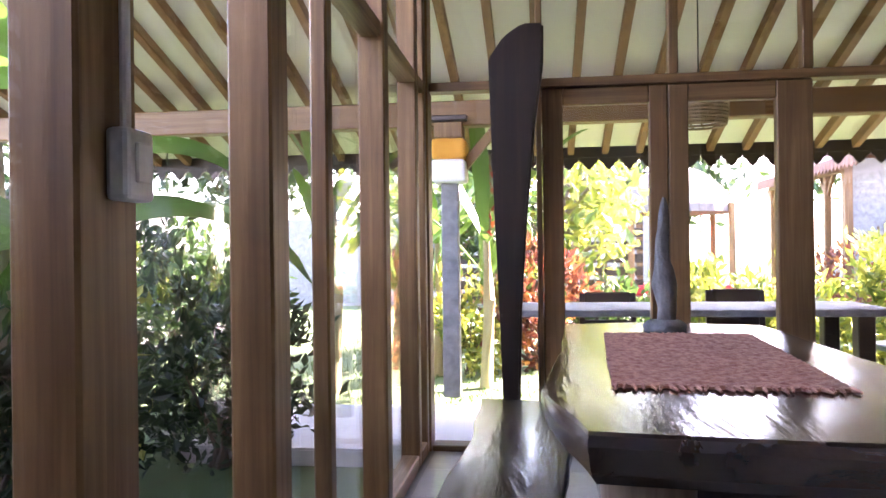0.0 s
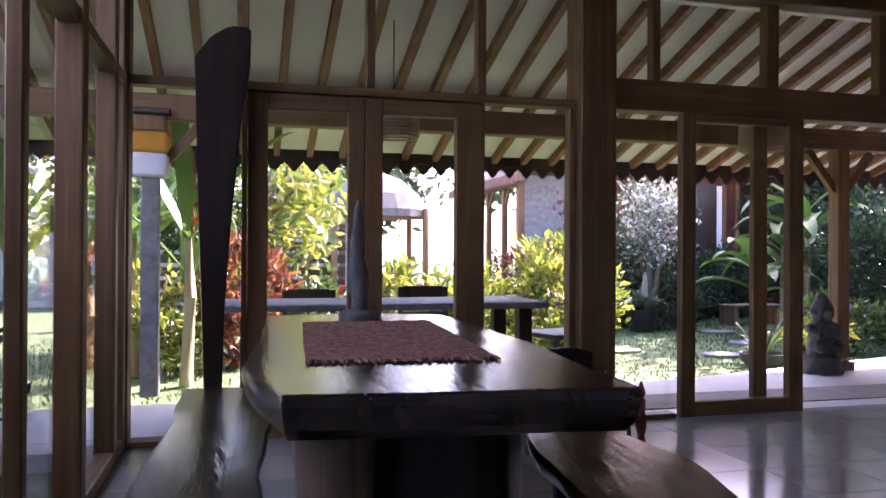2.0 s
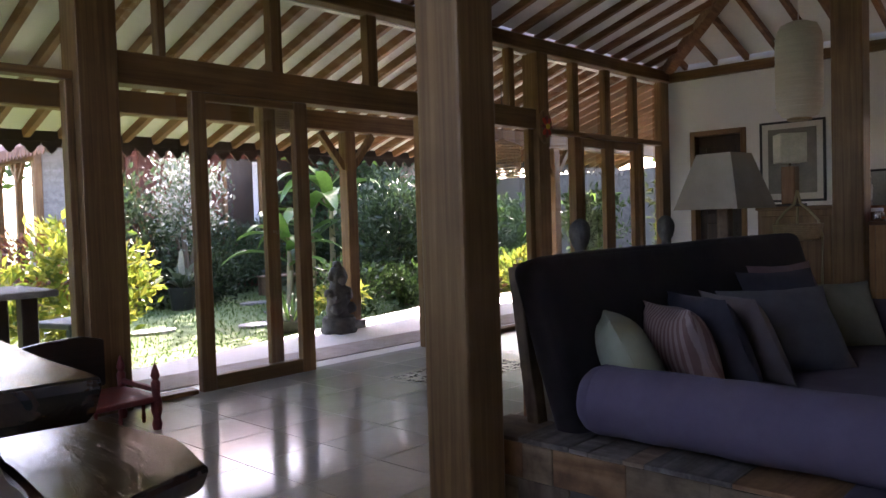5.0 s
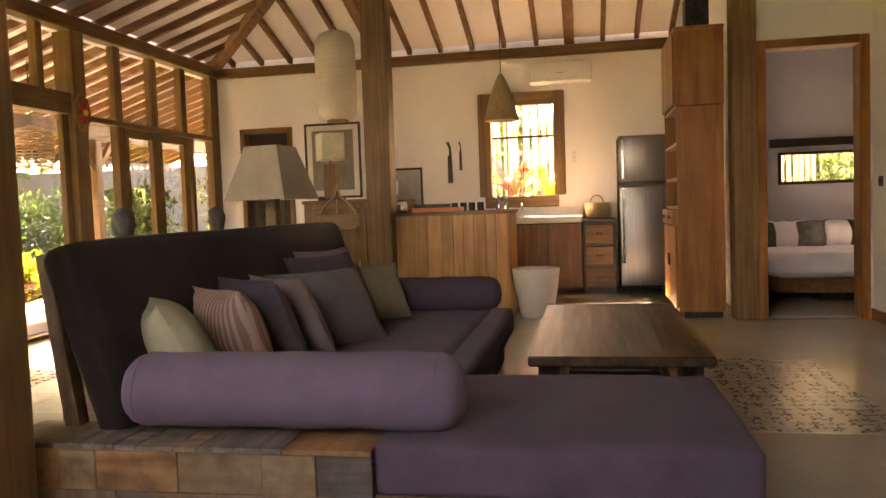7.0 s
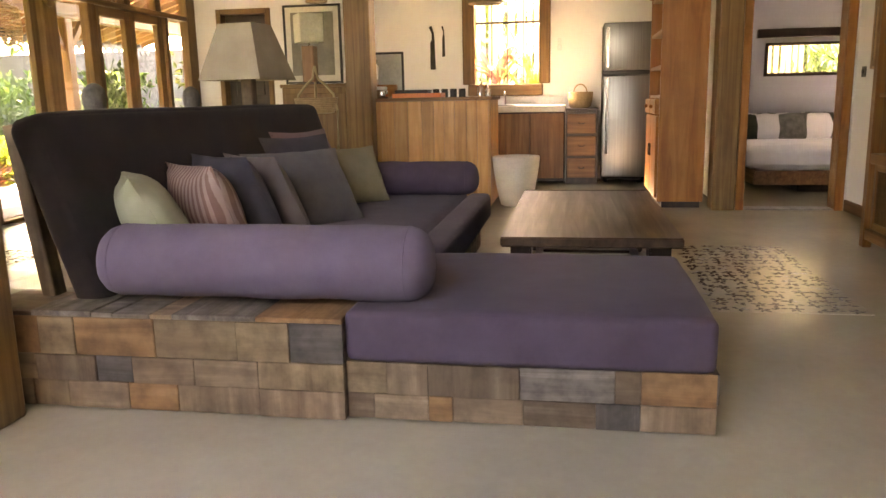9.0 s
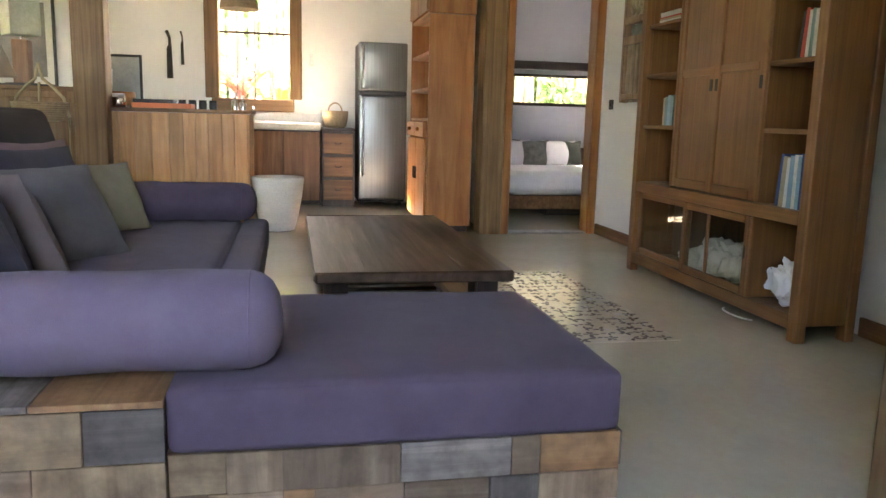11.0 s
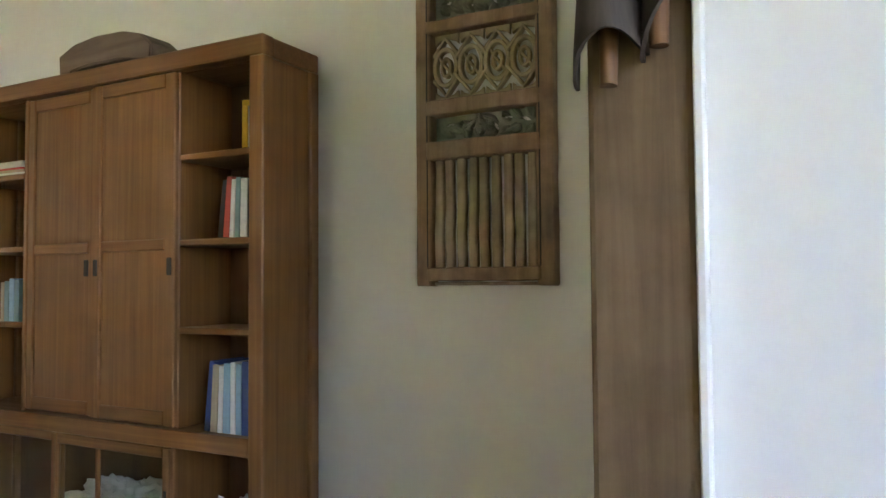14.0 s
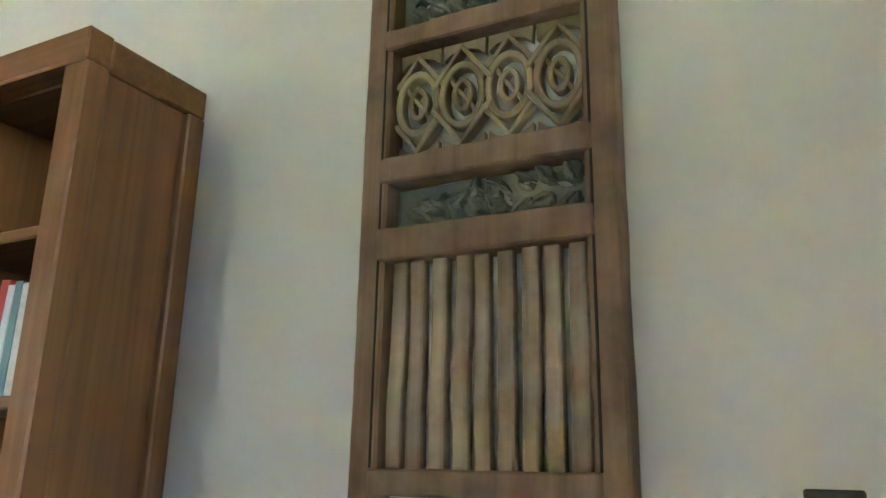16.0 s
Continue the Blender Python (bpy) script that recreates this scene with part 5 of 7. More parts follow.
# ---------------------------------------------------------------- coffee table
ct = thing("coffee_table", "low dark wooden coffee table with a slatted under-shelf", "table", (5.555, 0.226, 0))
top = bmesh.new()
for k in range(4):
    part("plank", box(-0.81, 0.81, -0.37 + k * 0.185, -0.37 + (k + 1) * 0.185 - 0.0002, 0.304, 0.34 - 0.0006 * (k % 2), 0.0), M_coffee, ct)
B(top, -0.805, 0.805, -0.365, 0.365, 0.296, 0.303)
part("tabletop", top, M_coffee, ct)
for sx in (-1, 1):
    part("end_cap", box(sx * 0.81, sx * 0.835, -0.372, 0.370, 0.300, 0.343, 0.008), M_coffee, ct)
    for sy in (-1, 1):
        bm = bmesh.new()
        SLAB(bm, [(sx * 0.70, 0.0), (sx * 0.60, 0.0), (sx * 0.57, 0.10), (sx * 0.60, 0.22), (sx * 0.58, 0.294), (sx * 0.74, 0.294), (sx * 0.73, 0.12)], "y", sy * 0.29 - 0.045, sy * 0.29 + 0.045, 0.006)
        part("leg", bm, M_dark["z"], ct)
for sy in (-1, 1):
    part("apron", box(-0.57, 0.57, sy * 0.30 - 0.015, sy * 0.30 + 0.015, 0.235, 0.293, 0.004), M_dark["x"], ct)
    part("shelf_rail", box(-0.6, 0.6, sy * 0.245 - 0.02, sy * 0.245 + 0.02, 0.075, 0.115, 0.004), M_dark["x"], ct)
for k in range(9):
    part("slat", box(-0.56 + k * 0.13, -0.50 + k * 0.13, -0.225, 0.225, 0.09, 0.11, 0.003), M_dark["y"], ct)

# ---------------------------------------------------------------- dining corner
def rough_edge(pts, n=6, amount=0.02, seed=0.0):
    """An outline with wavy natural edges."""
    out = []
    for k in range(len(pts)):
        a, b = Vector(pts[k]).to_3d(), Vector(pts[(k + 1) % len(pts)]).to_3d()
        for i in range(n):
            p = a.lerp(b, i / n)
            w = noise.noise_vector(p * 3.1 + Vector((seed, seed, 0)))
            out.append((p.x + amount * w.x, p.y + amount * w.y))
    return out


def slab_top(pts, z0, z1, under=0.03, seed=0.0):
    """A thick live-edge slab, undercut towards the bottom."""
    bm = bmesh.new()
    out = rough_edge(pts, 7, 0.022, seed)
    c = Vector((sum(p[0] for p in out) / len(out), sum(p[1] for p in out) / len(out)))
    rings = []
    for z, k in ((z0, -under * 1.6), (z0 + 0.25 * (z1 - z0), -under * 0.6), (z0 + 0.75 * (z1 - z0), 0.004), (z1 - 0.006, 0.002), (z1, -0.006)):
        ring_ = []
        for x, y in out:
            d = (Vector((x, y)) - c).normalized()
            ring_.append(bm.verts.new((x + d.x * k, y + d.y * k, z)))
        rings.append(ring_)
    for a, b in zip(rings, rings[1:]):
        for k in range(len(a)):
            bm.faces.new((a[k - 1], a[k], b[k], b[k - 1]))
    bm.faces.new(list(reversed(rings[0]))), bm.faces.new(rings[-1])
    bmesh.ops.recalc_face_normals(bm, faces=bm.faces[:])
    return bm


def stump(x, y, r0, r1, h, seed, sx=1.0, sy=1.0):
    """A root-like trunk leg."""
    bm = bmesh.new()
    n, m = 28, 9
    rings = []
    for j in range(m):
        u = j / (m - 1)
        r = r0 * (1 - u) + r1 * u
        ring_ = []
        for k in range(n):
            a = 2 * math.pi * k / n
            w = 1 + 0.16 * noise.noise(Vector((math.cos(a) * 1.6, math.sin(a) * 1.6, u * 1.2 + seed))) + 0.06 * math.sin(5 * a + seed) * (1 - u)
            ring_.append(bm.verts.new((x + sx * r * w * math.cos(a), y + sy * r * w * math.sin(a), h * u)))
        rings.append(ring_)
    for a, b in zip(rings, rings[1:]):
        for k in range(n):
            bm.faces.new((a[k - 1], a[k], b[k], b[k - 1]))
    bm.faces.new(list(reversed(rings[0]))), bm.faces.new(rings[-1])
    bmesh.ops.recalc_face_normals(bm, faces=bm.faces[:])
    return bm


M_root = wood("root_wood", (0.12, 0.08, 0.05), (0.26, 0.18, 0.115), (0.42, 0.31, 0.21), 0.5, "z", 14, 0.6)
dt = thing("dining_table", "heavy varnished live-edge dining table on trunk legs", "table", (1.92, 3.25, 0))
part("tabletop", slab_top([(-0.42, -1.04), (0.39, -1.12), (0.45, -0.5), (0.47, 0.55), (0.45, 0.95), (0.08, 1.15), (-0.38, 1.03), (-0.42, 0.3), (-0.49, -0.6)], 0.595, 0.705, 0.03, 2.0), M_slab, dt, smooth=25)
part("trunk_leg", stump(0.09, -0.42, 0.29, 0.27, 0.594, 1.7, 0.95, 0.7), M_dark["z"], dt, smooth=50)
part("root_leg", stump(-0.26, -0.68, 0.09, 0.115, 0.594, 4.1), M_root, dt, "pale knotty root", smooth=50)
part("trunk_leg", stump(0.02, 0.62, 0.28, 0.25, 0.594, 8.2, 0.95, 0.7), M_dark["z"], dt, smooth=50)


def bench(name_label, loc, pts, legs, seed):
    t = thing("bench", name_label, "bench", loc, group="slab benches")
    part("seat", slab_top(pts, 0.365, 0.44, 0.02, seed), M_slab, t, smooth=25)
    for k, (x, y, r) in enumerate(legs):
        part("leg", stump(x, y, r, r * 1.15, 0.366, seed + k * 3.3, 1.0, 0.8), M_dark["z"], t, smooth=50)
    return t


bench("long varnished slab bench with wavy edges", (1.34, 2.93, 0), [(-0.17, -0.95), (0.15, -1.0), (0.12, -0.35), (0.18, 0.2), (0.15, 0.92), (-0.17, 0.95), (-0.14, 0.3), (-0.18, -0.2)], [(0.06, -0.55, 0.10), (0.02, 0.55, 0.10)], 5.0)
bench("short varnished slab bench with wavy edges", (2.42, 2.48, 0), [(-0.22, -0.36), (-0.1, -0.43), (0.16, -0.36), (0.22, -0.05), (0.16, 0.44), (-0.08, 0.45), (-0.175, 0.1)], [(0.0, -0.18, 0.10), (0.03, 0.24, 0.09)], 9.0)

# woven runner with fringe
mt = thing("table_runner", "woven reddish-brown rag mat with fringed ends", "mat", (1.905, 3.24, 0.706), -3.5)
bm = bmesh.new()
nx, ny = 24, 46
grid = [[bm.verts.new((-0.275 + 0.55 * i / nx + 0.006 * noise.noise(Vector((i, j, 0)) * 0.3), -0.585 + 1.17 * j / ny, 0.006 + 0.0035 * ((i + j) % 2) + 0.003 * noise.noise(Vector((i * 0.5, j * 0.5, 3))))) for j in range(ny + 1)] for i in range(nx + 1)]
for i in range(nx):
    for j in range(ny):
        bm.faces.new((grid[i][j], grid[i + 1][j], grid[i + 1][j + 1], grid[i][j + 1]))
got = bmesh.ops.extrude_face_region(bm, geom=bm.faces[:])["geom"]
for v in [g for g in got if isinstance(g, bmesh.types.BMVert)]:
    v.co.z = 0.0
bmesh.ops.recalc_face_normals(bm, faces=bm.faces[:])
part("weave", bm, M_mat, mt)
for side in (-1, 1):
    for k in range(26):
        x = -0.265 + 0.53 * k / 25
        dx = random.uniform(-0.014, 0.014)
        part("tassel", TUBE(bmesh.new(), [(x, side * 0.575, 0.006), (x + dx * 0.4, side * 0.598, 0.006), (x + dx, side * (0.612 + random.uniform(0, 0.022)), 0.004)], [0.006, 0.0055, 0.003], 5), M_mat, mt)

# tall grey bird carving on the table
bm = LATHE(bmesh.new(), [(0.085, 0.0), (0.088, 0.02), (0.075, 0.035), (0.06, 0.042)], n=20)
prof = [(0.034, 0.04), (0.036, 0.09), (0.046, 0.14), (0.05, 0.19), (0.04, 0.25), (0.03, 0.30), (0.026, 0.36), (0.022, 0.42), (0.024, 0.46), (0.016, 0.51), (0.005, 0.55)]
body = LATHE(bmesh.new(), prof, n=18, squash=0.8)
for v in body.verts:
    v.co.x += 0.009 * math.sin(v.co.z * 14)
WOBBLE(body, 0.012, 0.05)
me_tmp = bpy.data.meshes.new("carving_tmp")
body.to_mesh(me_tmp)
body.free()
bm.from_mesh(me_tmp)
bpy.data.meshes.remove(me_tmp)
single("table_carving", bm, surface("driftwood_carving", (0.09, 0.085, 0.075), (0.24, 0.225, 0.20), 0.6, (22, 22, 9), 90, 0.6), "slender weathered grey carving standing on the table", "carving", (1.93, 4.03, 0.705), smooth=60)

# long dark paddle leaning by the door
bm = SLAB(bmesh.new(), [(-0.07, 0.0), (0.008, 0.0), (0.012, 0.25), (0.02, 0.72), (0.055, 1.2), (0.098, 1.65), (0.145, 1.96), (0.147, 2.165), (0.04, 2.166), (-0.05, 2.11), (-0.13, 2.0), (-0.128, 1.9), (-0.112, 1.43), (-0.088, 0.72), (-0.073, 0.25)], "y", -0.025, 0.025, 0.012)
WOBBLE(bm, 0.004, 0.15)
single("paddle", bm, M_dark["z"], "long dark carved paddle standing by the glass door", "paddle", (1.305, 4.60, 0.0), smooth=35)

# low red chair with turned posts
rc = thing("low_chair", "low dark red carved chair with pointed posts", "chair", (3.13, 4.35, 0))
for sx in (-1, 1):
    for sy in (-1, 1):
        x, y, h = sx * 0.31, sy * 0.2, (0.46 if sx < 0 else 0.325)
        p = [(0.02, 0), (0.026, 0.03), (0.018, 0.06), (0.028, 0.10), (0.028, 0.15), (0.020, 0.18), (0.024, h - 0.08), (0.014, h - 0.065), (0.024, h - 0.045), (0.018, h - 0.02), (0.004, h + 0.02)]
        part("post", LATHE(bmesh.new(), p, x, y, 12), M_redpaint, rc, smooth=50)
part("seat", box(-0.33, 0.33, -0.22, 0.22, 0.145, 0.175, 0.006), M_redpaint, rc)
part("back", SLAB(bmesh.new(), [(-0.31, 0.2), (-0.31, 0.44), (-0.1, 0.47), (0.1, 0.48), (0.22, 0.45), (0.22, 0.2)], "y", 0.185, 0.215, 0.006), M_dark["x"], rc, "dark carved back board")
for sx in (-1, 1):
    part("side_rail", box(sx * 0.31 - 0.012, sx * 0.31 + 0.012, -0.18, 0.18, 0.195, 0.22, 0.003), M_redpaint, rc)
for k in range(5):
    part("spindle", LATHE(bmesh.new(), [(0.008, 0.05), (0.012, 0.08), (0.008, 0.11), (0.01, 0.145)], -0.24 + 0.12 * k, -0.2, 8), M_redpaint, rc)

# ---------------------------------------------------------------- console behind the daybed
cs = thing("console_table", "long dark wooden console table behind the daybed", "table", (5.85, 2.55, 0))
part("tabletop", box(-1.15, 1.05, -0.24, 0.24, 0.76, 0.80, 0.006), M_teak["x"], cs)
for sx in (-1.08, 0.98):
    for sy in (-0.19, 0.19):
        part("leg", box(sx - 0.03, sx + 0.03, sy - 0.03, sy + 0.03, 0, 0.76, 0.004), M_teak["z"], cs)
part("apron", box(-1.05, 0.95, -0.20, -0.175, 0.68, 0.76, 0.003), M_teak["x"], cs)


def bust(x, y, rz):
    bm = LATHE(bmesh.new(), [(0.055, 0), (0.055, 0.02), (0.035, 0.035), (0.032, 0.06), (0.05, 0.085), (0.062, 0.12), (0.065, 0.155), (0.055, 0.19), (0.03, 0.212), (0.008, 0.22)], n=20, squash=0.85)
    for v in bm.verts:
        if v.co.z > 0.08 and v.co.x > 0.03:
            v.co.x += 0.016 * math.exp(-((v.co.z - 0.13) / 0.018) ** 2) * math.exp(-(v.co.y / 0.014) ** 2)
    WOBBLE(bm, 0.004, 0.03)
    return single("stone_bust", bm, M_stone, "small dark stone bust on the console", "bust", (x, y, 0.80), rz, group="stone busts", smooth=60)


bust(5.02, 2.58, 200)
bust(6.22, 2.70, 20)

lp = thing("table_lamp", "wooden table lamp with a pyramid linen shade", "lamp", (6.2, 2.30, 0.80))
part("foot", box(-0.09, 0.09, -0.09, 0.09, 0, 0.03, 0.005), M_teak["x"], lp)
part("stem", box(-0.04, 0.04, -0.035, 0.035, 0.03, 0.265, 0.006), M_patch["z"], lp)
bm = bmesh.new()
lo, hi, z0, z1 = 0.215, 0.115, 0.25, 0.585
for k, inset in ((0, 0.0), (1, 0.004)):
    a = [bm.verts.new((sx * (lo - inset), sy * (lo - inset), z0)) for sx, sy in ((-1, -1), (1, -1), (1, 1), (-1, 1))]
    b = [bm.verts.new((sx * (hi - inset), sy * (hi - inset), z1)) for sx, sy in ((-1, -1), (1, -1), (1, 1), (-1, 1))]
    for i in range(4):
        bm.faces.new((a[i - 1], a[i], b[i], b[i - 1]))
    if k == 0:
        oa, ob_ = a, b
    else:
        for i in range(4):
            bm.faces.new((oa[i - 1], oa[i], a[i], a[i - 1]))
            bm.faces.new((ob_[i - 1], ob_[i], b[i], b[i - 1]))
MOVE(bm, pose(0, 0, 0, 0, 0, -9))
bmesh.ops.recalc_face_normals(bm, faces=bm.faces[:])
part("shade", bm, M_shade, lp, "beige linen pyramid shade")

# tall basket stand of bent cane
bs = thing("basket_stand", "bent cane stand holding a round woven basket", "basket", (6.95, 2.12, 0))
for sx in (-1, 1):
    pts = [(0, sx * 0.15, 0), (0, sx * 0.15, 0.6), (0, sx * 0.155, 0.85), (0, sx * 0.13, 0.96), (0, sx * 0.07, 1.03), (0, sx * 0.02, 1.07), (0, 0.0, 1.16)]
    part("cane", TUBE(bmesh.new(), pts, 0.009, 8), M_bamboo, bs, smooth=60)
part("cane", TUBE(bmesh.new(), [(-0.08, 0, 0), (-0.04, 0, 0.6), (0, 0.0, 1.05)], 0.008, 8), M_bamboo, bs, smooth=60)
prof = [(0.09, 0.825)]
for k in range(18):
    prof.append((0.12 + 0.036 * (k / 17) ** 0.6 + (0.005 if k % 2 else 0.0), 0.83 + 0.0062 * k))
prof += [(0.148, 0.938), (0.12, 0.85), (0.05, 0.838)]
bm = LATHE(bmesh.new(), prof, n=28)
part("basket", bm, M_rattan, bs, "round woven basket", smooth=60)

# ---------------------------------------------------------------- kitchen
bar = thing("kitchen_counter", "kitchen counter faced with honey-coloured upright boards", "counter", (8.45, 1.55, 0))
part("carcass", box(-0.39, 0.30, -0.54, 0.62, 0.0, 0.895, 0.003), M_dark["z"], bar)
y = -0.55
rnd = random.Random(4)
while y < 0.62:
    w = min(rnd.uniform(0.085, 0.125), 0.63 - y)
    part("board", box(-0.415, -0.392, y + 0.001, y + w - 0.001, 0.004, 0.895, 0.0025), M_counter, bar)
    y += w
y = -0.39
while y < 0.29:
    part("board", box(y + 0.001, y + 0.098, -0.565, -0.541, 0.004, 0.895, 0.0025), M_counter, bar)
    y += 0.1
part("counter_top", box(-0.43, 0.32, -0.585, 0.63, 0.896, 0.925, 0.005), M_teak["y"], bar)
bar2 = thing("side_cabinet", "taller plain wooden cabinet ending the counter", "cabinet", (8.38, 2.50, 0))
part("body", box(-0.32, 0.32, -0.30, 0.30, 0, 1.03, 0.004), M_frame["z"], bar2)
part("top", box(-0.335, 0.335, -0.315, 0.315, 1.03, 1.06, 0.005), M_frame["y"], bar2)
part("door", box(-0.335, -0.321, -0.27, 0.27, 0.05, 0.98, 0.004), M_frame["z"], bar2)
l2 = thing("cube_lamp", "lamp with a patterned cube shade on a square wooden post", "lamp", (8.25, 2.60, 1.06))
part("foot", box(-0.1, 0.1, -0.1, 0.1, 0, 0.02, 0.004), M_dark["x"], l2)
part("stem", box(-0.055, 0.055, -0.055, 0.055, 0.02, 0.33, 0.006), M_teak["z"], l2)
part("neck", CYL(bmesh.new(), (0, 0, 0.33), (0, 0, 0.38), 0.012, n=10), M_chrome, l2)
M_leafpaper = surface("leaf_paper_shade", (0.50, 0.50, 0.36), (0.64, 0.62, 0.48), 0.7, (16, 16, 16), 60, 0.2)
part("shade", MOVE(box(-0.105, 0.105, -0.105, 0.105, 0.36, 0.60, 0.004), pose(0, 0, 0, 0, 0, 35)), M_leafpaper, l2, "pale paper cube shade")

# things on the counter
tray = thing("tray", "bright orange plastic tray on the counter", "tray", (8.22, 1.62, 0.925))
part("base", box(-0.12, 0.12, -0.20, 0.20, 0, 0.012, 0.004), M_orange, tray)
for a in ((-0.13, -0.12, -0.21, 0.21), (0.12, 0.13, -0.21, 0.21), (-0.12, 0.12, -0.21, -0.20), (-0.12, 0.12, 0.20, 0.21)):
    part("rim", box(*a, 0, 0.038, 0.003), M_orange, tray)
jar = thing("storage_jar", "squat glass jar with a metal lid on the counter", "jar", (8.13, 1.93, 0.925))
part("jar_body", LATHE(bmesh.new(), [(0.05, 0), (0.055, 0.01), (0.055, 0.06), (0.045, 0.075)], n=20), M_chrome, jar, smooth=50)
part("lid", LATHE(bmesh.new(), [(0.048, 0.075), (0.048, 0.095), (0.04, 0.1)], n=20), M_white, jar, smooth=50)
single("wooden_bowl", LATHE(bmesh.new(), [(0.11, 0), (0.15, 0.02), (0.155, 0.10), (0.15, 0.12), (0.13, 0.115)], n=28), M_pantry["x"], "round turned wooden bowl", "bowl", (8.45, 2.02, 0.925), smooth=50)
bx = thing("wooden_box", "low dark wooden box on the counter", "box", (8.50, 1.74, 0.925))
part("box_body", box(-0.1, 0.1, -0.16, 0.16, 0, 0.055, 0.004), M_dark["y"], bx)
part("lid", box(-0.105, 0.105, -0.165, 0.165, 0.055, 0.07, 0.004), M_dark["y"], bx)
fr2 = thing("small_picture", "small framed print leaning behind the counter", "picture", (8.68, 2.02, 0.925))
for a in ((-0.17, 0.17, 0, 0.02), (-0.17, 0.17, 0.40, 0.42), (-0.17, -0.15, 0.02, 0.40), (0.15, 0.17, 0.02, 0.40)):
    part("frame_bar", box(0, 0.015, a[0], a[1], a[2], a[3], 0.002), M_black, fr2)
part("print", box(0.004, 0.012, -0.15, 0.15, 0.02, 0.40, 0), M_photo_l, fr2)
mc = thing("coffee_grinder", "black and white countertop coffee mill", "appliance", (8.32, 2.06, 0.925))
part("base", box(-0.05, 0.05, -0.05, 0.05, 0.0, 0.17, 0.01), M_dark["z"], mc)
part("hopper", LATHE(bmesh.new(), [(0.055, 0.17), (0.06, 0.28), (0.04, 0.30)], n=18), M_white, mc, smooth=50)
part("lid", LATHE(bmesh.new(), [(0.05, 0.30), (0.055, 0.33), (0.03, 0.37), (0.012, 0.40)], n=18), M_black, mc, smooth=50)
for k, y in enumerate((1.30, 1.38, 1.46, 1.54)):
    t = thing("spice_jar", "small dark jar in a row on the counter", "jar", (8.62, y, 0.925), group="spice jars")
    part("jar_body", LATHE(bmesh.new(), [(0.03, 0), (0.032, 0.05), (0.028, 0.06)], n=14), M_black, t, smooth=50)
    part("lid", LATHE(bmesh.new(), [(0.03, 0.06), (0.03, 0.075)], n=14), M_iron, t)
for k, (x, y, h) in enumerate(((8.50, 1.12, 0.13), (8.56, 1.06, 0.10))):
    t = thing("bottle", "small clear bottle with a metal cap by the sink", "bottle", (x, y, 0.925), group="bottles by the sink")
    part("bottle_body", LATHE(bmesh.new(), [(0.025, 0), (0.027, h * 0.6), (0.012, h * 0.75), (0.012, h)], n=14), M_chrome, t, smooth=50)
    part("cap", LATHE(bmesh.new(), [(0.014, h), (0.014, h + 0.02)], n=12), M_white, t)

# back counter with sink
sk = thing("sink_counter", "sink counter with a cream worktop and dark wooden front", "counter", (10.08, 1.05, 0))
part("carcass", box(-0.26, 0.31, -0.66, 0.9, 0.03, 0.755, 0.003), M_dark["z"], sk)
for y0, y1 in ((-0.655, -0.30), (-0.295, 0.10), (0.105, 0.50)):
    part("door", box(-0.285, -0.262, y0, y1, 0.06, 0.74, 0.004), M_teak["z"], sk)
part("worktop", box(-0.30, 0.31, -0.67, 0.92, 0.757, 0.825, 0.006), M_marble, sk, "cream stone worktop")
part("splashback", box(0.29, 0.315, -0.67, 0.92, 0.826, 0.92, 0.003), M_white, sk)
part("sink", box(-0.2, 0.2, -0.30, 0.15, 0.826, 0.834, 0.003), M_steel, sk)
part("tap", TUBE(bmesh.new(), [(0.22, 0.0, 0.83), (0.22, 0.0, 0.93), (0.20, 0, 0.965), (0.15, 0, 0.975), (0.11, 0, 0.96), (0.10, 0, 0.935)], 0.011, 10), M_chrome, sk, "chrome tap", smooth=60)
dw = thing("drawer_unit", "small three-drawer wooden unit by the fridge", "drawers", (10.03, 0.215, 0))
part("body", box(-0.25, 0.35, -0.165, 0.163, 0.0, 0.755, 0.004), M_dark["z"], dw)
for k in range(3):
    d = part("drawer", box(-0.275, -0.252, -0.145, 0.145, 0.07 + k * 0.23, 0.27 + k * 0.23, 0.006), M_teak["y"], dw)
    part("handle", TUBE(bmesh.new(), [(-0.278, -0.03, 0.18 + k * 0.23), (-0.295, -0.02, 0.17 + k * 0.23), (-0.297, 0.02, 0.17 + k * 0.23), (-0.278, 0.03, 0.18 + k * 0.23)], 0.005, 6), M_iron, d)
part("top", box(-0.28, 0.35, -0.17, 0.165, 0.756, 0.785, 0.004), M_dark["y"], dw)
bk = thing("lidded_basket", "small woven basket with a looped handle", "basket", (10.05, 0.23, 0.785))
part("weave", LATHE(bmesh.new(), [(0.09, 0), (0.115, 0.02), (0.13, 0.10), (0.135, 0.17), (0.12, 0.165)], n=24), M_rattan, bk, smooth=50)
part("handle", TUBE(bmesh.new(), [(0, 0.07 * math.cos(a), 0.16 + 0.09 * math.sin(a)) for a in [math.pi * i / 10 for i in range(11)]], 0.008, 6), M_rattan, bk)

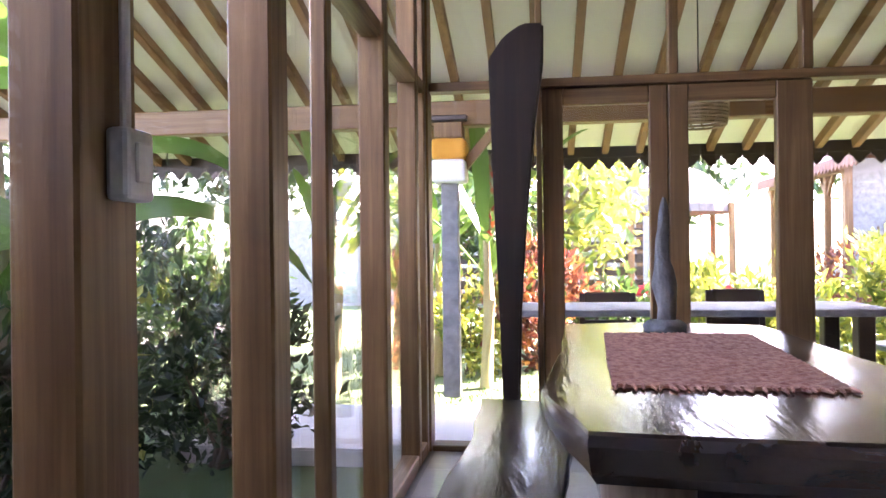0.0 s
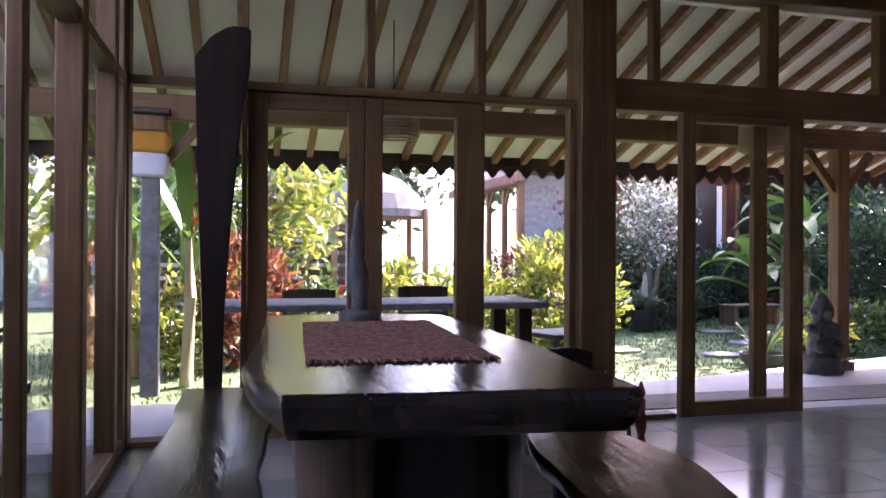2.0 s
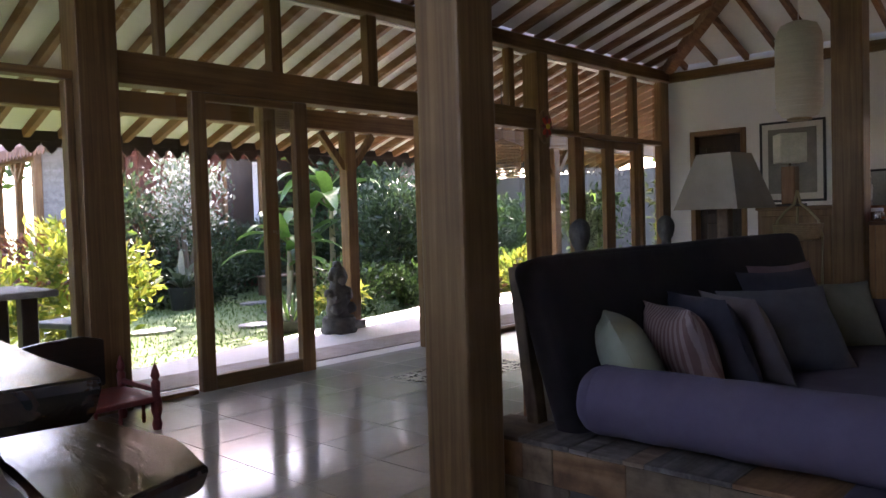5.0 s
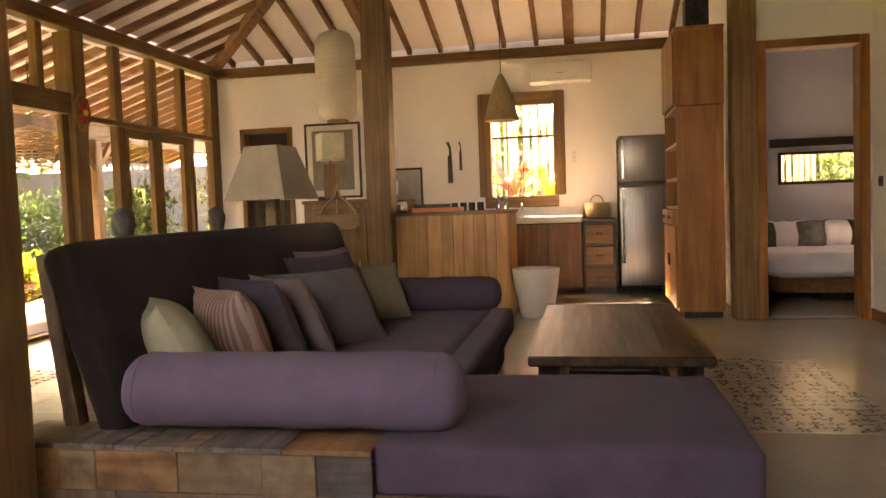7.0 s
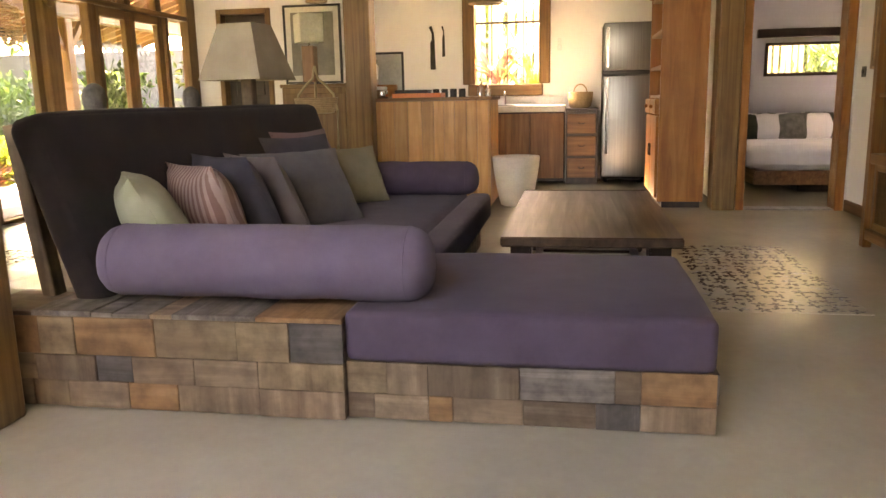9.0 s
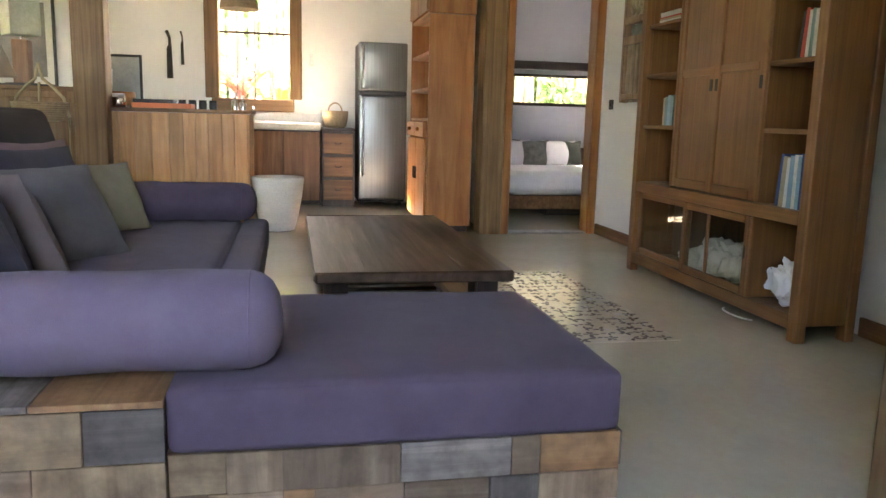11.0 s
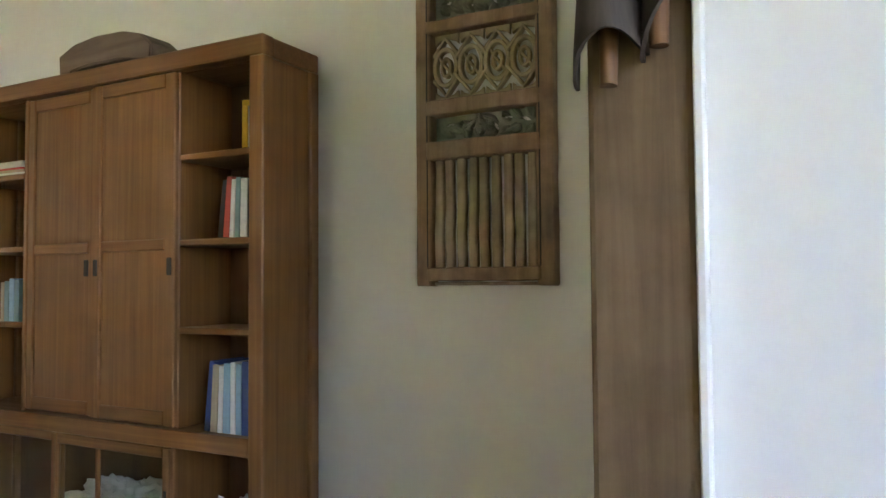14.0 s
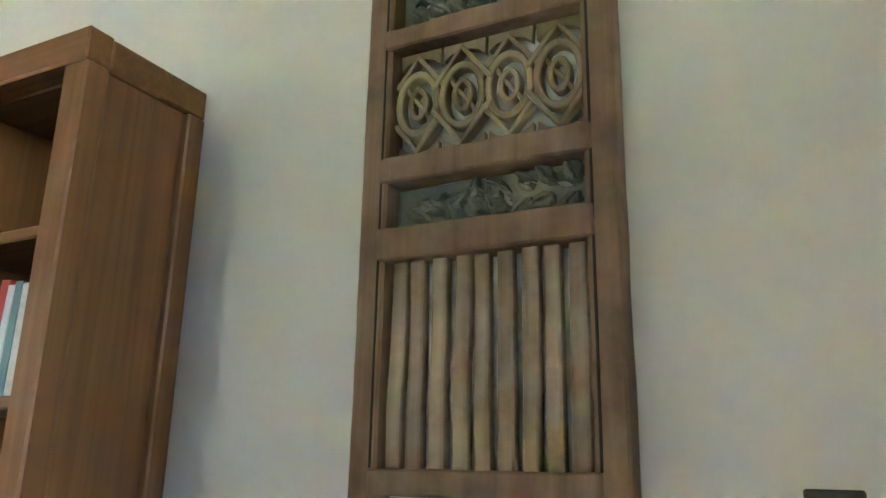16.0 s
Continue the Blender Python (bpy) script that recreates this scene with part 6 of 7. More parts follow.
# fridge
fg = thing("fridge", "two-door brushed steel fridge freezer", "fridge", (10.22, -0.245, 0))
part("cabinet", box(-0.25, 0.17, -0.245, 0.245, 0.03, 1.64, 0.012, 2), M_iron, fg)
f1 = part("freezer_door", box(-0.315, -0.254, -0.247, 0.247, 1.165, 1.645, 0.018, 3), M_steel, fg, smooth=35)
f2 = part("fridge_door", box(-0.315, -0.254, -0.247, 0.247, 0.06, 1.12, 0.018, 3), M_steel, fg, smooth=35)
part("grip_strip", box(-0.30, -0.255, -0.245, 0.245, 1.122, 1.163, 0.004), M_black, fg)
part("handle", box(-0.335, -0.316, 0.185, 0.215, 1.19, 1.60, 0.006), M_chrome, f1)
part("handle", box(-0.335, -0.316, 0.185, 0.215, 0.30, 1.09, 0.006), M_chrome, f2)
for sy in (-0.2, 0.2):
    part("foot", CYL(bmesh.new(), (-0.2, sy, 0), (-0.2, sy, 0.035), 0.02, n=12), M_black, fg)

# air conditioner
ac = thing("air_conditioner", "white split air conditioner high on the kitchen wall", "air conditioner", (10.295, 0.59, 2.29))
part("housing", box(-0.105, 0.105, -0.345, 0.345, 0, 0.235, 0.025, 3), M_white, ac, smooth=40)
part("flap", box(-0.112, -0.09, -0.31, 0.31, 0.012, 0.05, 0.004), M_white, ac)
part("display", box(-0.108, -0.104, -0.04, 0.04, 0.10, 0.104, 0.001), M_black, ac)

# pictures and knives on the wall
pc = thing("picture", "large framed print with a pale mount in a black frame", "picture", (XE - 0.012, 3.29, 1.56))
for a in ((-0.345, 0.345, -0.445, -0.42), (-0.345, 0.345, 0.42, 0.445), (-0.345, -0.32, -0.42, 0.42), (0.32, 0.345, -0.42, 0.42)):
    part("frame_bar", box(-0.02, 0.01, a[0], a[1], a[2], a[3], 0.003), M_black, pc)
part("mount", box(-0.008, 0.005, -0.32, 0.32, -0.42, 0.42, 0), M_paper, pc)
part("print", box(-0.012, -0.0085, -0.255, 0.255, -0.35, 0.36, 0), M_photo, pc)
for k, (y, z0, z1, w) in enumerate(((1.88, 1.24, 1.71, 0.03), (1.755, 1.38, 1.71, 0.016))):
    t = thing("old_machete", "old iron blade with a wooden grip hung on the wall", "blade", (XE - 0.004, y, z0), group="blades on the wall")
    h = z1 - z0
    part("blade", SLAB(bmesh.new(), [(-w, 0), (w, 0.0), (w * 0.9, h * 0.62), (w * 0.4, h * 0.7), (-w * 0.7, h * 0.7)], "x", -0.01, 0.0), M_iron, t)
    part("grip", TUBE(bmesh.new(), [(-0.008, -w * 0.2, h * 0.68), (-0.008, -w * 0.1, h * 0.85), (-0.008, w * 0.8, h)], [w * 0.5, w * 0.45, w * 0.6], 8), M_dark["z"], t, smooth=60)
rm = thing("remote_holder", "small white remote control in a wall holder", "remote", (XE - 0.002, 0.462, 1.41))
part("cradle", box(-0.025, 0.0, -0.024, 0.024, 0.0, 0.06, 0.004), M_white, rm)
part("remote", box(-0.02, -0.006, -0.02, 0.02, 0.02, 0.13, 0.004), M_white, rm)

# pendants
pd = thing("pendant_lantern", "large pale woven cylinder lantern hung from the roof", "pendant lamp", (8.75, 2.68, 1.83))
bm = LATHE(bmesh.new(), [(0.08, 0.0), (0.15, 0.03), (0.185, 0.10), (0.195, 0.2), (0.195, 0.66), (0.185, 0.75), (0.15, 0.82), (0.08, 0.85)], n=32)
part("shade", bm, M_paperlamp, pd, smooth=60)
part("ring", LATHE(bmesh.new(), [(0.10, -0.012), (0.105, 0.0), (0.095, 0.012)], n=28), M_rattan, pd)
for k in range(12):
    z = 0.10 + 0.055 * k
    part("hoop", TUBE(bmesh.new(), [(0.1965 * math.cos(a), 0.1965 * math.sin(a), z) for a in [2 * math.pi * i / 32 for i in range(33)]], 0.003, 4), M_paperlamp, pd)
part("cord", CYL(bmesh.new(), (0, 0, 0.85), (0, 0, 1.46), 0.004, n=6), M_white, pd)
tp = thing("cone_pendant", "small woven cone pendant lamp over the counter", "pendant lamp", (8.62, 1.08, 1.73))
prof = []
for k in range(36):
    u = k / 35
    prof.append((0.14 * (1 - u) ** 0.85 + 0.014 + 0.012 * math.sin(u * math.pi) + (0.006 if k % 2 else 0.0), 0.42 * u))
bm = LATHE(bmesh.new(), prof, n=28)
part("shade", bm, M_rattan, tp, smooth=60)
part("cord", CYL(bmesh.new(), (0, 0, 0.42), (0, 0, 1.55), 0.004, n=6), M_black, tp)

# planter on the floor
pl = thing("planter", "empty pale ceramic planter standing on the floor", "planter", (8.17, 0.78, 0))
part("pot", LATHE(bmesh.new(), [(0.115, 0), (0.13, 0.01), (0.16, 0.12), (0.188, 0.28), (0.204, 0.41), (0.198, 0.42), (0.186, 0.41), (0.17, 0.28), (0.12, 0.06)], n=36), M_ceramic, pl, smooth=50)

# ---------------------------------------------------------------- pantry cabinet
pt = thing("pantry_cabinet", "tall orange-brown wooden cabinet with open shelves of crockery", "cabinet", (8.47, -0.57, 0))
part("side_panel", box(-0.46, -0.43, -0.17, 0.19, 0.05, 1.70, 0.004), M_pantry["z"], pt)
part("upper_side_panel", box(-0.475, -0.43, -0.175, 0.20, 1.702, 2.30, 0.006), M_pantry["z"], pt)
part("side_panel", box(0.43, 0.46, -0.17, 0.19, 0.05, 2.30, 0.004), M_pantry["z"], pt)
part("back_panel", box(-0.43, 0.43, -0.17, -0.15, 0.05, 2.28, 0.003), M_pantry["x"], pt)
part("plinth", box(-0.44, 0.44, -0.15, 0.15, 0.0, 0.05, 0.003), M_dark["x"], pt)
part("top_board", box(-0.48, 0.46, -0.18, 0.205, 2.30, 2.325, 0.004), M_pantry["x"], pt)
for z in (0.05, 0.88, 1.12, 1.40, 1.70):
    part("shelf", box(-0.43, 0.43, -0.15, 0.185, z, z + 0.025, 0.003), M_pantry["x"], pt)
for k, (x0, x1) in enumerate(((-0.43, -0.002), (0.002, 0.43))):
    d = part("door", box(x0 + 0.002, x1 - 0.002, 0.19, 0.212, 0.08, 0.74, 0.005), M_pantry["z"], pt)
    part("handle", box((x1 - 0.05) if k == 0 else (x0 + 0.03), (x1 - 0.03) if k == 0 else (x0 + 0.05), 0.212, 0.228, 0.4, 0.5, 0.003), M_iron, d)
    d = part("drawer", box(x0 + 0.002, x1 - 0.002, 0.19, 0.225, 0.755, 0.875, 0.006), M_pantry["x"], pt)
    part("knob", LATHE(bmesh.new(), [(0.012, 0), (0.018, 0.015), (0.01, 0.025)], n=12), M_pantry["x"], d).matrix_local = pose((x0 + x1) / 2, 0.225, 0.815, -90, 0, 0)
    part("upper_door", box(x0 + 0.002, x1 - 0.002, 0.19, 0.212, 1.73, 2.29, 0.005), M_pantry["z"], pt)
for z, items in ((1.145, ((-0.33, 0.055, 0.07), (-0.18, 0.06, 0.06), (-0.02, 0.05, 0.08))), (1.425, ((-0.34, 0.04, 0.12), (-0.24, 0.045, 0.10), (-0.1, 0.06, 0.08))), (0.905, ((-0.34, 0.07, 0.05), (-0.18, 0.07, 0.06)))):
    for x, r, h in items:
        single("bowl", LATHE(bmesh.new(), [(r * 0.6, 0), (r * 0.95, h * 0.5), (r, h), (r * 0.9, h), (r * 0.5, h * 0.3)], n=20), M_white, "white crockery bowl on the cabinet shelf", "bowl", (8.47 + x, -0.50, z), group="crockery", smooth=50)
sp_ = thing("speaker", "black loudspeaker box on top of the cabinet", "speaker", (8.16, -0.56, 2.326))
part("housing", box(-0.09, 0.09, -0.09, 0.09, 0, 0.245, 0.008), M_black, sp_)
part("cone", LATHE(bmesh.new(), [(0.06, 0), (0.055, 0.006), (0.03, 0.003)], n=20), M_iron, sp_).matrix_local = pose(-0.09, 0, 0.10, 0, -90, 0)
part("tweeter", LATHE(bmesh.new(), [(0.025, 0), (0.02, 0.005)], n=16), M_iron, sp_).matrix_local = pose(-0.09, 0, 0.195, 0, -90, 0)

# ---------------------------------------------------------------- bedroom
bd = thing("bed", "low wooden platform bed with white sheets", "bed", (9.55, -2.05, 0))
part("platform", box(-0.62, 0.80, -0.85, 0.72, 0.08, 0.21, 0.006), M_bedwood, bd)
part("plinth", box(-0.45, 0.75, -0.6, 0.3, 0.0, 0.08, 0.004), M_dark["x"], bd)
part("headboard", box(0.78, 0.83, -0.9, 0.80, 0.0, 0.62, 0.006), M_dark["y"], bd)
part("mattress", SOFT(bmesh.new(), -0.60, 0.78, -0.82, 0.70, 0.21, 0.40, 0.05, 12, 0.01), M_sheet, bd, "white sheeted mattress", 60)
part("duvet", SOFT(bmesh.new(), -0.68, 0.35, -0.9, 0.80, 0.24, 0.435, 0.06, 14, 0.02, 0.012), M_sheet, bd, "white rumpled duvet", 60)
M_grn = fabric("dark_green_pillow", (0.035, 0.042, 0.036), (0.075, 0.085, 0.07))
M_greyp = fabric("patterned_grey_pillow", (0.10, 0.105, 0.095), (0.20, 0.205, 0.19), blotch=16)
for y, w, mm, lab in ((0.52, 0.22, M_grn, "dark round pillow on the bed"), (0.36, 0.42, M_sheet, "white pillow on the bed"), (0.14, 0.42, M_greyp, "grey patterned pillow on the bed"), (-0.18, 0.40, M_sheet, "white pillow on the bed"), (-0.32, 0.24, M_grn, "dark round pillow on the bed")):
    t = thing("pillow", lab, "pillow", (10.12, -2.05 + y, 0.405), 90, group="pillows on the bed")
    bm = MOVE(PILLOW(bmesh.new(), w, 0.30, 0.13), pose(0, 0, 0.15, 12, 0, 0))
    low = min(v.co.z for v in bm.verts)
    part("cover", MOVE(bm, Matrix.Translation((0, 0, -low))), mm, t, smooth=60)
ns = thing("bedside_table", "small dark bedside table", "table", (10.15, -1.22, 0))
part("top", box(-0.18, 0.18, -0.13, 0.13, 0.46, 0.49, 0.004), M_dark["x"], ns)
for sx in (-0.15, 0.15):
    for sy in (-0.1, 0.1):
        part("leg", box(sx - 0.02, sx + 0.02, sy - 0.02, sy + 0.02, 0, 0.46, 0.003), M_dark["z"], ns)

# ---------------------------------------------------------------- floor pieces
tiles_mesh = mesh_of(box(-0.1985, 0.1985, -0.1985, 0.1985, -0.006, 0.0, 0.0025), "tile", M_tile)
def lay(x0, x1, y0, y1, s=0.4):
    y = y0
    while y < y1 - 0.02:
        x = x0
        while x < x1 - 0.02:
            ob = new("tile", tiles_mesh)
            ob.parent = tile_bed
            w, d = min(s, x1 - x), min(s, y1 - y)
            ob.matrix_local = Matrix.Translation((x + w / 2, y + d / 2, 0.0)) @ Matrix.Diagonal((w / s, d / s, 1, 1))
            x += s
        y += s


lay(XW + 0.05, 3.0, 2.0, YN - 0.05)
lay(3.0, XE, 2.45, YN - 0.05)

# round carved plaque with a red flower on the north post, and a loop of white cable on the floor
pq = thing("wall_plaque", "oval carved wooden plaque with a red flower on the post", "carving", (7.70, YN - 0.092, 1.90))
part("board", SLAB(bmesh.new(), [(0.105 * math.cos(a), 0.16 * math.sin(a)) for a in [2 * math.pi * k / 28 for k in range(28)]], "y", -0.03, 0.0, 0.006), M_frame["z"], pq, smooth=40)
for k in range(8):
    a = 2 * math.pi * k / 8
    pts = [(r * math.cos(a + o), 1.3 * r * math.sin(a + o)) for r, o in ((0.015, 0.0), (0.05, -0.34), (0.078, -0.16), (0.084, 0.0), (0.078, 0.16), (0.05, 0.34))]
    part("petal", SLAB(bmesh.new(), pts, "y", -0.048, -0.030, 0.003), M_flower if k % 2 else M_redpaint, pq)
part("flower_heart", LATHE(bmesh.new(), [(0.026, 0.0), (0.024, 0.016), (0.012, 0.026)], n=16), M_book["yellow"], pq, smooth=50).matrix_local = pose(0, -0.044, 0, 90, 0, 0)
single("power_cable", TUBE(bmesh.new(), [(0.12 * math.cos(a), 0.04 * math.sin(a), 0.004) for a in [math.pi * k / 18 for k in range(19)]], 0.004, 6), M_white, "loop of white cable on the floor under the bookcase", "cable", (5.27, -1.445, 0.0), smooth=60)

# carpet of inlaid tiles with dark leaf chips
def inlay_carpet(x0, x1, y0, y1, seed):
    t = thing("inlay_carpet", "patch of pale floor tiles inlaid with dark leaf-shaped chips", "tile inlay", ((x0 + x1) / 2, (y0 + y1) / 2, 0), kind="structure")
    part("ground_sheet", box(-(x1 - x0) / 2, (x1 - x0) / 2, -(y1 - y0) / 2, (y1 - y0) / 2, 0.0, 0.003, 0), M_inlay_l, t)
    rnd = random.Random(seed)
    bm = bmesh.new()
    n_y = int((y1 - y0) / 0.078)
    n_x = int((x1 - x0) / 0.078)
    for i in range(n_x):
        for j in range(n_y):
            cx = -(x1 - x0) / 2 + 0.045 + i * 0.078 + rnd.uniform(-0.012, 0.012)
            cy = -(y1 - y0) / 2 + 0.045 + j * 0.078 + rnd.uniform(-0.012, 0.012)
            a0 = rnd.uniform(0, 6.28)
            for k in range(rnd.choice((3, 3, 4, 5))):
                a = a0 + k * 1.35 + rnd.uniform(-0.2, 0.2)
                r = rnd.uniform(0.014, 0.022)
                px, py = cx + 0.02 * math.cos(a), cy + 0.02 * math.sin(a)
                pts = [(px + u * r * math.cos(a) - v * r * math.sin(a), py + u * r * math.sin(a) + v * r * math.cos(a)) for u, v in ((-0.9, 0), (-0.2, 0.42), (0.5, 0.36), (1.0, 0.0), (0.4, -0.4), (-0.3, -0.38))]
                vs = [bm.verts.new((x, y, 0.0042)) for x, y in pts]
                ws = [bm.verts.new((x, y, 0.0)) for x, y in pts]
                bm.faces.new(vs)
                for q in range(6):
                    bm.faces.new((ws[q - 1], ws[q], vs[q], vs[q - 1]))
    ob = part("leaf_chips", bm, M_inlay_d, t)
    tagged(ob, "dark leaf-shaped stone chips", kind="stuff")
    return t


inlay_carpet(4.88, 6.40, -0.935, -0.25, 1)
inlay_carpet(5.0, 6.0, 3.55, 4.15, 2)

# ---------------------------------------------------------------- garden
def leaf_data(pos, d, length, width, fold=0.18):
    """Arrays of pointed leaves: each two triangles folded along the rib."""
    n = len(pos)
    d = d / np.linalg.norm(d, axis=1, keepdims=True)
    r = np.random.normal(size=(n, 3))
    s = np.cross(d, r)
    s /= np.linalg.norm(s, axis=1, keepdims=True) + 1e-9
    u = np.cross(s, d)
    L, W = length[:, None], width[:, None]
    mid = pos + d * L * 0.45 + u * W * fold
    v = np.stack([pos, mid + s * W / 2, pos + d * L, mid - s * W / 2], 1).reshape(-1, 3)
    k = np.arange(n)[:, None] * 4
    f = np.concatenate([k + np.array([[0, 1, 2]]), k + np.array([[0, 2, 3]])])
    return v, f


def leaf_object(name, v, f, material, parent):
    me = bpy.data.meshes.new(name)
    me.from_pydata(v.tolist(), [], f.tolist())
    me.materials.append(material)
    ob = new(name, me)
    ob.parent = parent
    return ob


def clumps(n, rx, ry, h0, h1, seed):
    """Centres of leafy clumps filling an uneven crown."""
    rnd = np.random.RandomState(seed)
    out = []
    while len(out) < n:
        p = rnd.uniform(-1, 1, 3)
        if 0.25 < np.linalg.norm(p) < 1.0:
            out.append((p[0] * rx, p[1] * ry, h0 + (p[2] * 0.5 + 0.5) * (h1 - h0)))
    return np.array(out)


def shrub(x, y, r, h, n, size, material, label, category="shrub", ground=-0.13, low=0.0, seed=1, flat=0.8, stems=5, group="garden shrubs", width=0.45):
    t = thing("shrub", label, category, (x, y, ground), group=group)
    np.random.seed(seed)
    c = clumps(max(10, int(26 * r * h * 2)), r, r * flat, low * h, h, seed)
    pick = c[np.random.randint(len(c), size=n)]
    spread = 0.16 * max(r, h * 0.4)
    pos = pick + np.random.normal(size=(n, 3)) * spread * np.array([1, 1, 0.8])
    pos[:, 2] = np.abs(pos[:, 2])
    d = (pos - np.array([0, 0, h * 0.35])) / max(r, h) + np.random.normal(size=(n, 3)) * 0.6 + np.array([0, 0, 0.25])
    ln = size * np.random.uniform(0.6, 1.3, n)
    v, f = leaf_data(pos, d, ln, ln * width)
    leaf_object("leaves", v, f, material, t)
    bm = bmesh.new()
    rnd = random.Random(seed)
    for k in range(stems):
        a = rnd.uniform(0, 6.28)
        q = c[rnd.randrange(len(c))]
        TUBE(bm, [(0.04 * math.cos(a), 0.04 * math.sin(a), 0), (q[0] * 0.4, q[1] * 0.4, q[2] * 0.5), tuple(q)], [0.022 * h + 0.004, 0.014 * h, 0.005], 6)
    part("stems", bm, M_bark, t)
    return t


def tree(x, y, h, crown, n, size, material, label, seed, trunk=0.09, ground=-0.13, start=0.45):
    t = thing("tree", label, "tree", (x, y, ground), group="garden trees")
    rnd = random.Random(seed)
    np.random.seed(seed)
    bm = bmesh.new()
    TUBE(bm, [(0, 0, 0), (rnd.uniform(-0.1, 0.1), rnd.uniform(-0.1, 0.1), h * 0.3), (rnd.uniform(-0.15, 0.15), rnd.uniform(-0.15, 0.15), h * 0.6), (0, 0, h * 0.9)], [trunk * 1.3, trunk, trunk * 0.7, trunk * 0.2], 9)
    tips = []
    for k in range(11):
        a, u = rnd.uniform(0, 6.28), rnd.uniform(start, 0.85)
        l = crown * rnd.uniform(0.6, 1.0)
        p0 = Vector((0, 0, h * u * 0.9))
        p2 = p0 + Vector((l * math.cos(a), l * math.sin(a), h * rnd.uniform(0.05, 0.25)))
        p1 = p0.lerp(p2, 0.5) + Vector((0, 0, 0.1))
        TUBE(bm, [p0, p1, p2], [trunk * 0.5, trunk * 0.3, trunk * 0.1], 6)
        tips += [p1, p2, p0.lerp(p2, 0.75) + Vector((0, 0, h * 0.1))]
    part("trunk", bm, M_bark, t, smooth=60)
    tips = np.array([tuple(p) for p in tips])
    pick = tips[np.random.randint(len(tips), size=n)]
    pos = pick + np.random.normal(size=(n, 3)) * crown * 0.2
    d = np.random.normal(size=(n, 3)) + np.array([0, 0, 0.3])
    ln = size * np.random.uniform(0.6, 1.3, n)
    v, f = leaf_data(pos, d, ln, ln * 0.42)
    leaf_object("crown", v, f, material, t)
    return t


def big_leaf(bm, base, azim, length, width, rise, droop, seed):
    """A long arching banana-like leaf with a midrib and torn edges."""
    rnd = random.Random(seed)
    n = 12
    d = Vector((math.cos(azim), math.sin(azim), 0))
    s = Vector((-d.y, d.x, 0))
    rows = []
    for i in range(n + 1):
        u = i / n
        p = Vector(base) + d * (length * u * (1 - 0.25 * u * droop)) + Vector((0, 0, length * (rise * u - droop * u * u)))
        w = width * 0.5 * math.sin(math.pi * min(1.0, 0.08 + 0.92 * u)) ** 0.6 * (1 if u < 0.97 else 0.3)
        tl, tr = rnd.uniform(0.85, 1.05), rnd.uniform(0.85, 1.05)
        rows.append((bm.verts.new(p + s * w * tl + Vector((0, 0, w * 0.35))), bm.verts.new(p), bm.verts.new(p - s * w * tr + Vector((0, 0, w * 0.35)))))
    for a, b in zip(rows, rows[1:]):
        bm.faces.new((a[0], a[1], b[1], b[0]))
        bm.faces.new((a[1], a[2], b[2], b[1]))


def banana(x, y, h, n, length, width, label, seed, material=None, ground=-0.13, rise=1.0):
    t = thing("banana_plant", label, "plant", (x, y, ground), group="broad-leaved plants")
    rnd = random.Random(seed)
    part("stalk", TUBE(bmesh.new(), [(0, 0, 0), (0.03, 0.02, h * 0.5), (0.0, 0.0, h)], [0.06, 0.05, 0.03], 10), M_bamboo, t, smooth=60)
    for k in range(n):
        bm = bmesh.new()
        a = 2.4 * k + rnd.uniform(-0.4, 0.4)
        big_leaf(bm, (0.02 * math.cos(a), 0.02 * math.sin(a), h * rnd.uniform(0.55, 1.0)), a, length * rnd.uniform(0.7, 1.15), width * rnd.uniform(0.8, 1.1), rise * rnd.uniform(0.5, 1.1), rnd.uniform(0.5, 0.9), seed + k)
        part("leaf", bm, material or M_banana, t, smooth=50)
    return t


def fronds(x, y, h, n, label, seed, material, length=0.7, ground=-0.13, width=0.07):
    """A tuft of long narrow leaves."""
    t = thing("leafy_plant", label, "plant", (x, y, ground), group="tufted plants")
    rnd = random.Random(seed)
    bm = bmesh.new()
    for k in range(n):
        a = rnd.uniform(0, 6.28)
        big_leaf(bm, (0.05 * math.cos(a), 0.05 * math.sin(a), rnd.uniform(0, h)), a, length * rnd.uniform(0.6, 1.2), width, rnd.uniform(0.9, 2.0), rnd.uniform(0.6, 1.1), seed + k)
    part("leaves", bm, material, t, smooth=50)
    part("stem", TUBE(bmesh.new(), [(0, 0, 0), (0.02, 0, h * 0.6), (0, 0, h + 0.05)], [0.025, 0.02, 0.01], 7), M_bark, t)
    return t


# middle of the garden
shrub(2.95, 8.5, 0.55, 0.95, 1500, 0.12, M_leafyel, "yellow-green croton bush in the sun", seed=11)
shrub(3.85, 8.6, 0.65, 1.02, 1900, 0.12, M_leafyel, "tall yellow-green croton bush in the sun", seed=12)
shrub(4.75, 8.3, 0.62, 1.22, 2100, 0.12, M_leafyel, "tall yellow-green croton bush by the lawn", seed=13)
shrub(7.25, 10.8, 0.46, 2.25, 2400, 0.085, M_leafpale, "slender shrub covered in white blossom", seed=15, flat=1.0, low=0.42)
shrub(6.55, 11.0, 0.6, 1.9, 2400, 0.10, M_leafdark, "dark green shrub beside the white blossom", seed=17)
shrub(7.45, 10.75, 0.6, 0.85, 1900, 0.09, M_leafdark, "low dark shrub under the white blossom", seed=18)
shrub(5.6, 11.5, 0.7, 1.25, 1900, 0.10, M_leafred, "low reddish shrub behind the croton bushes", seed=19)
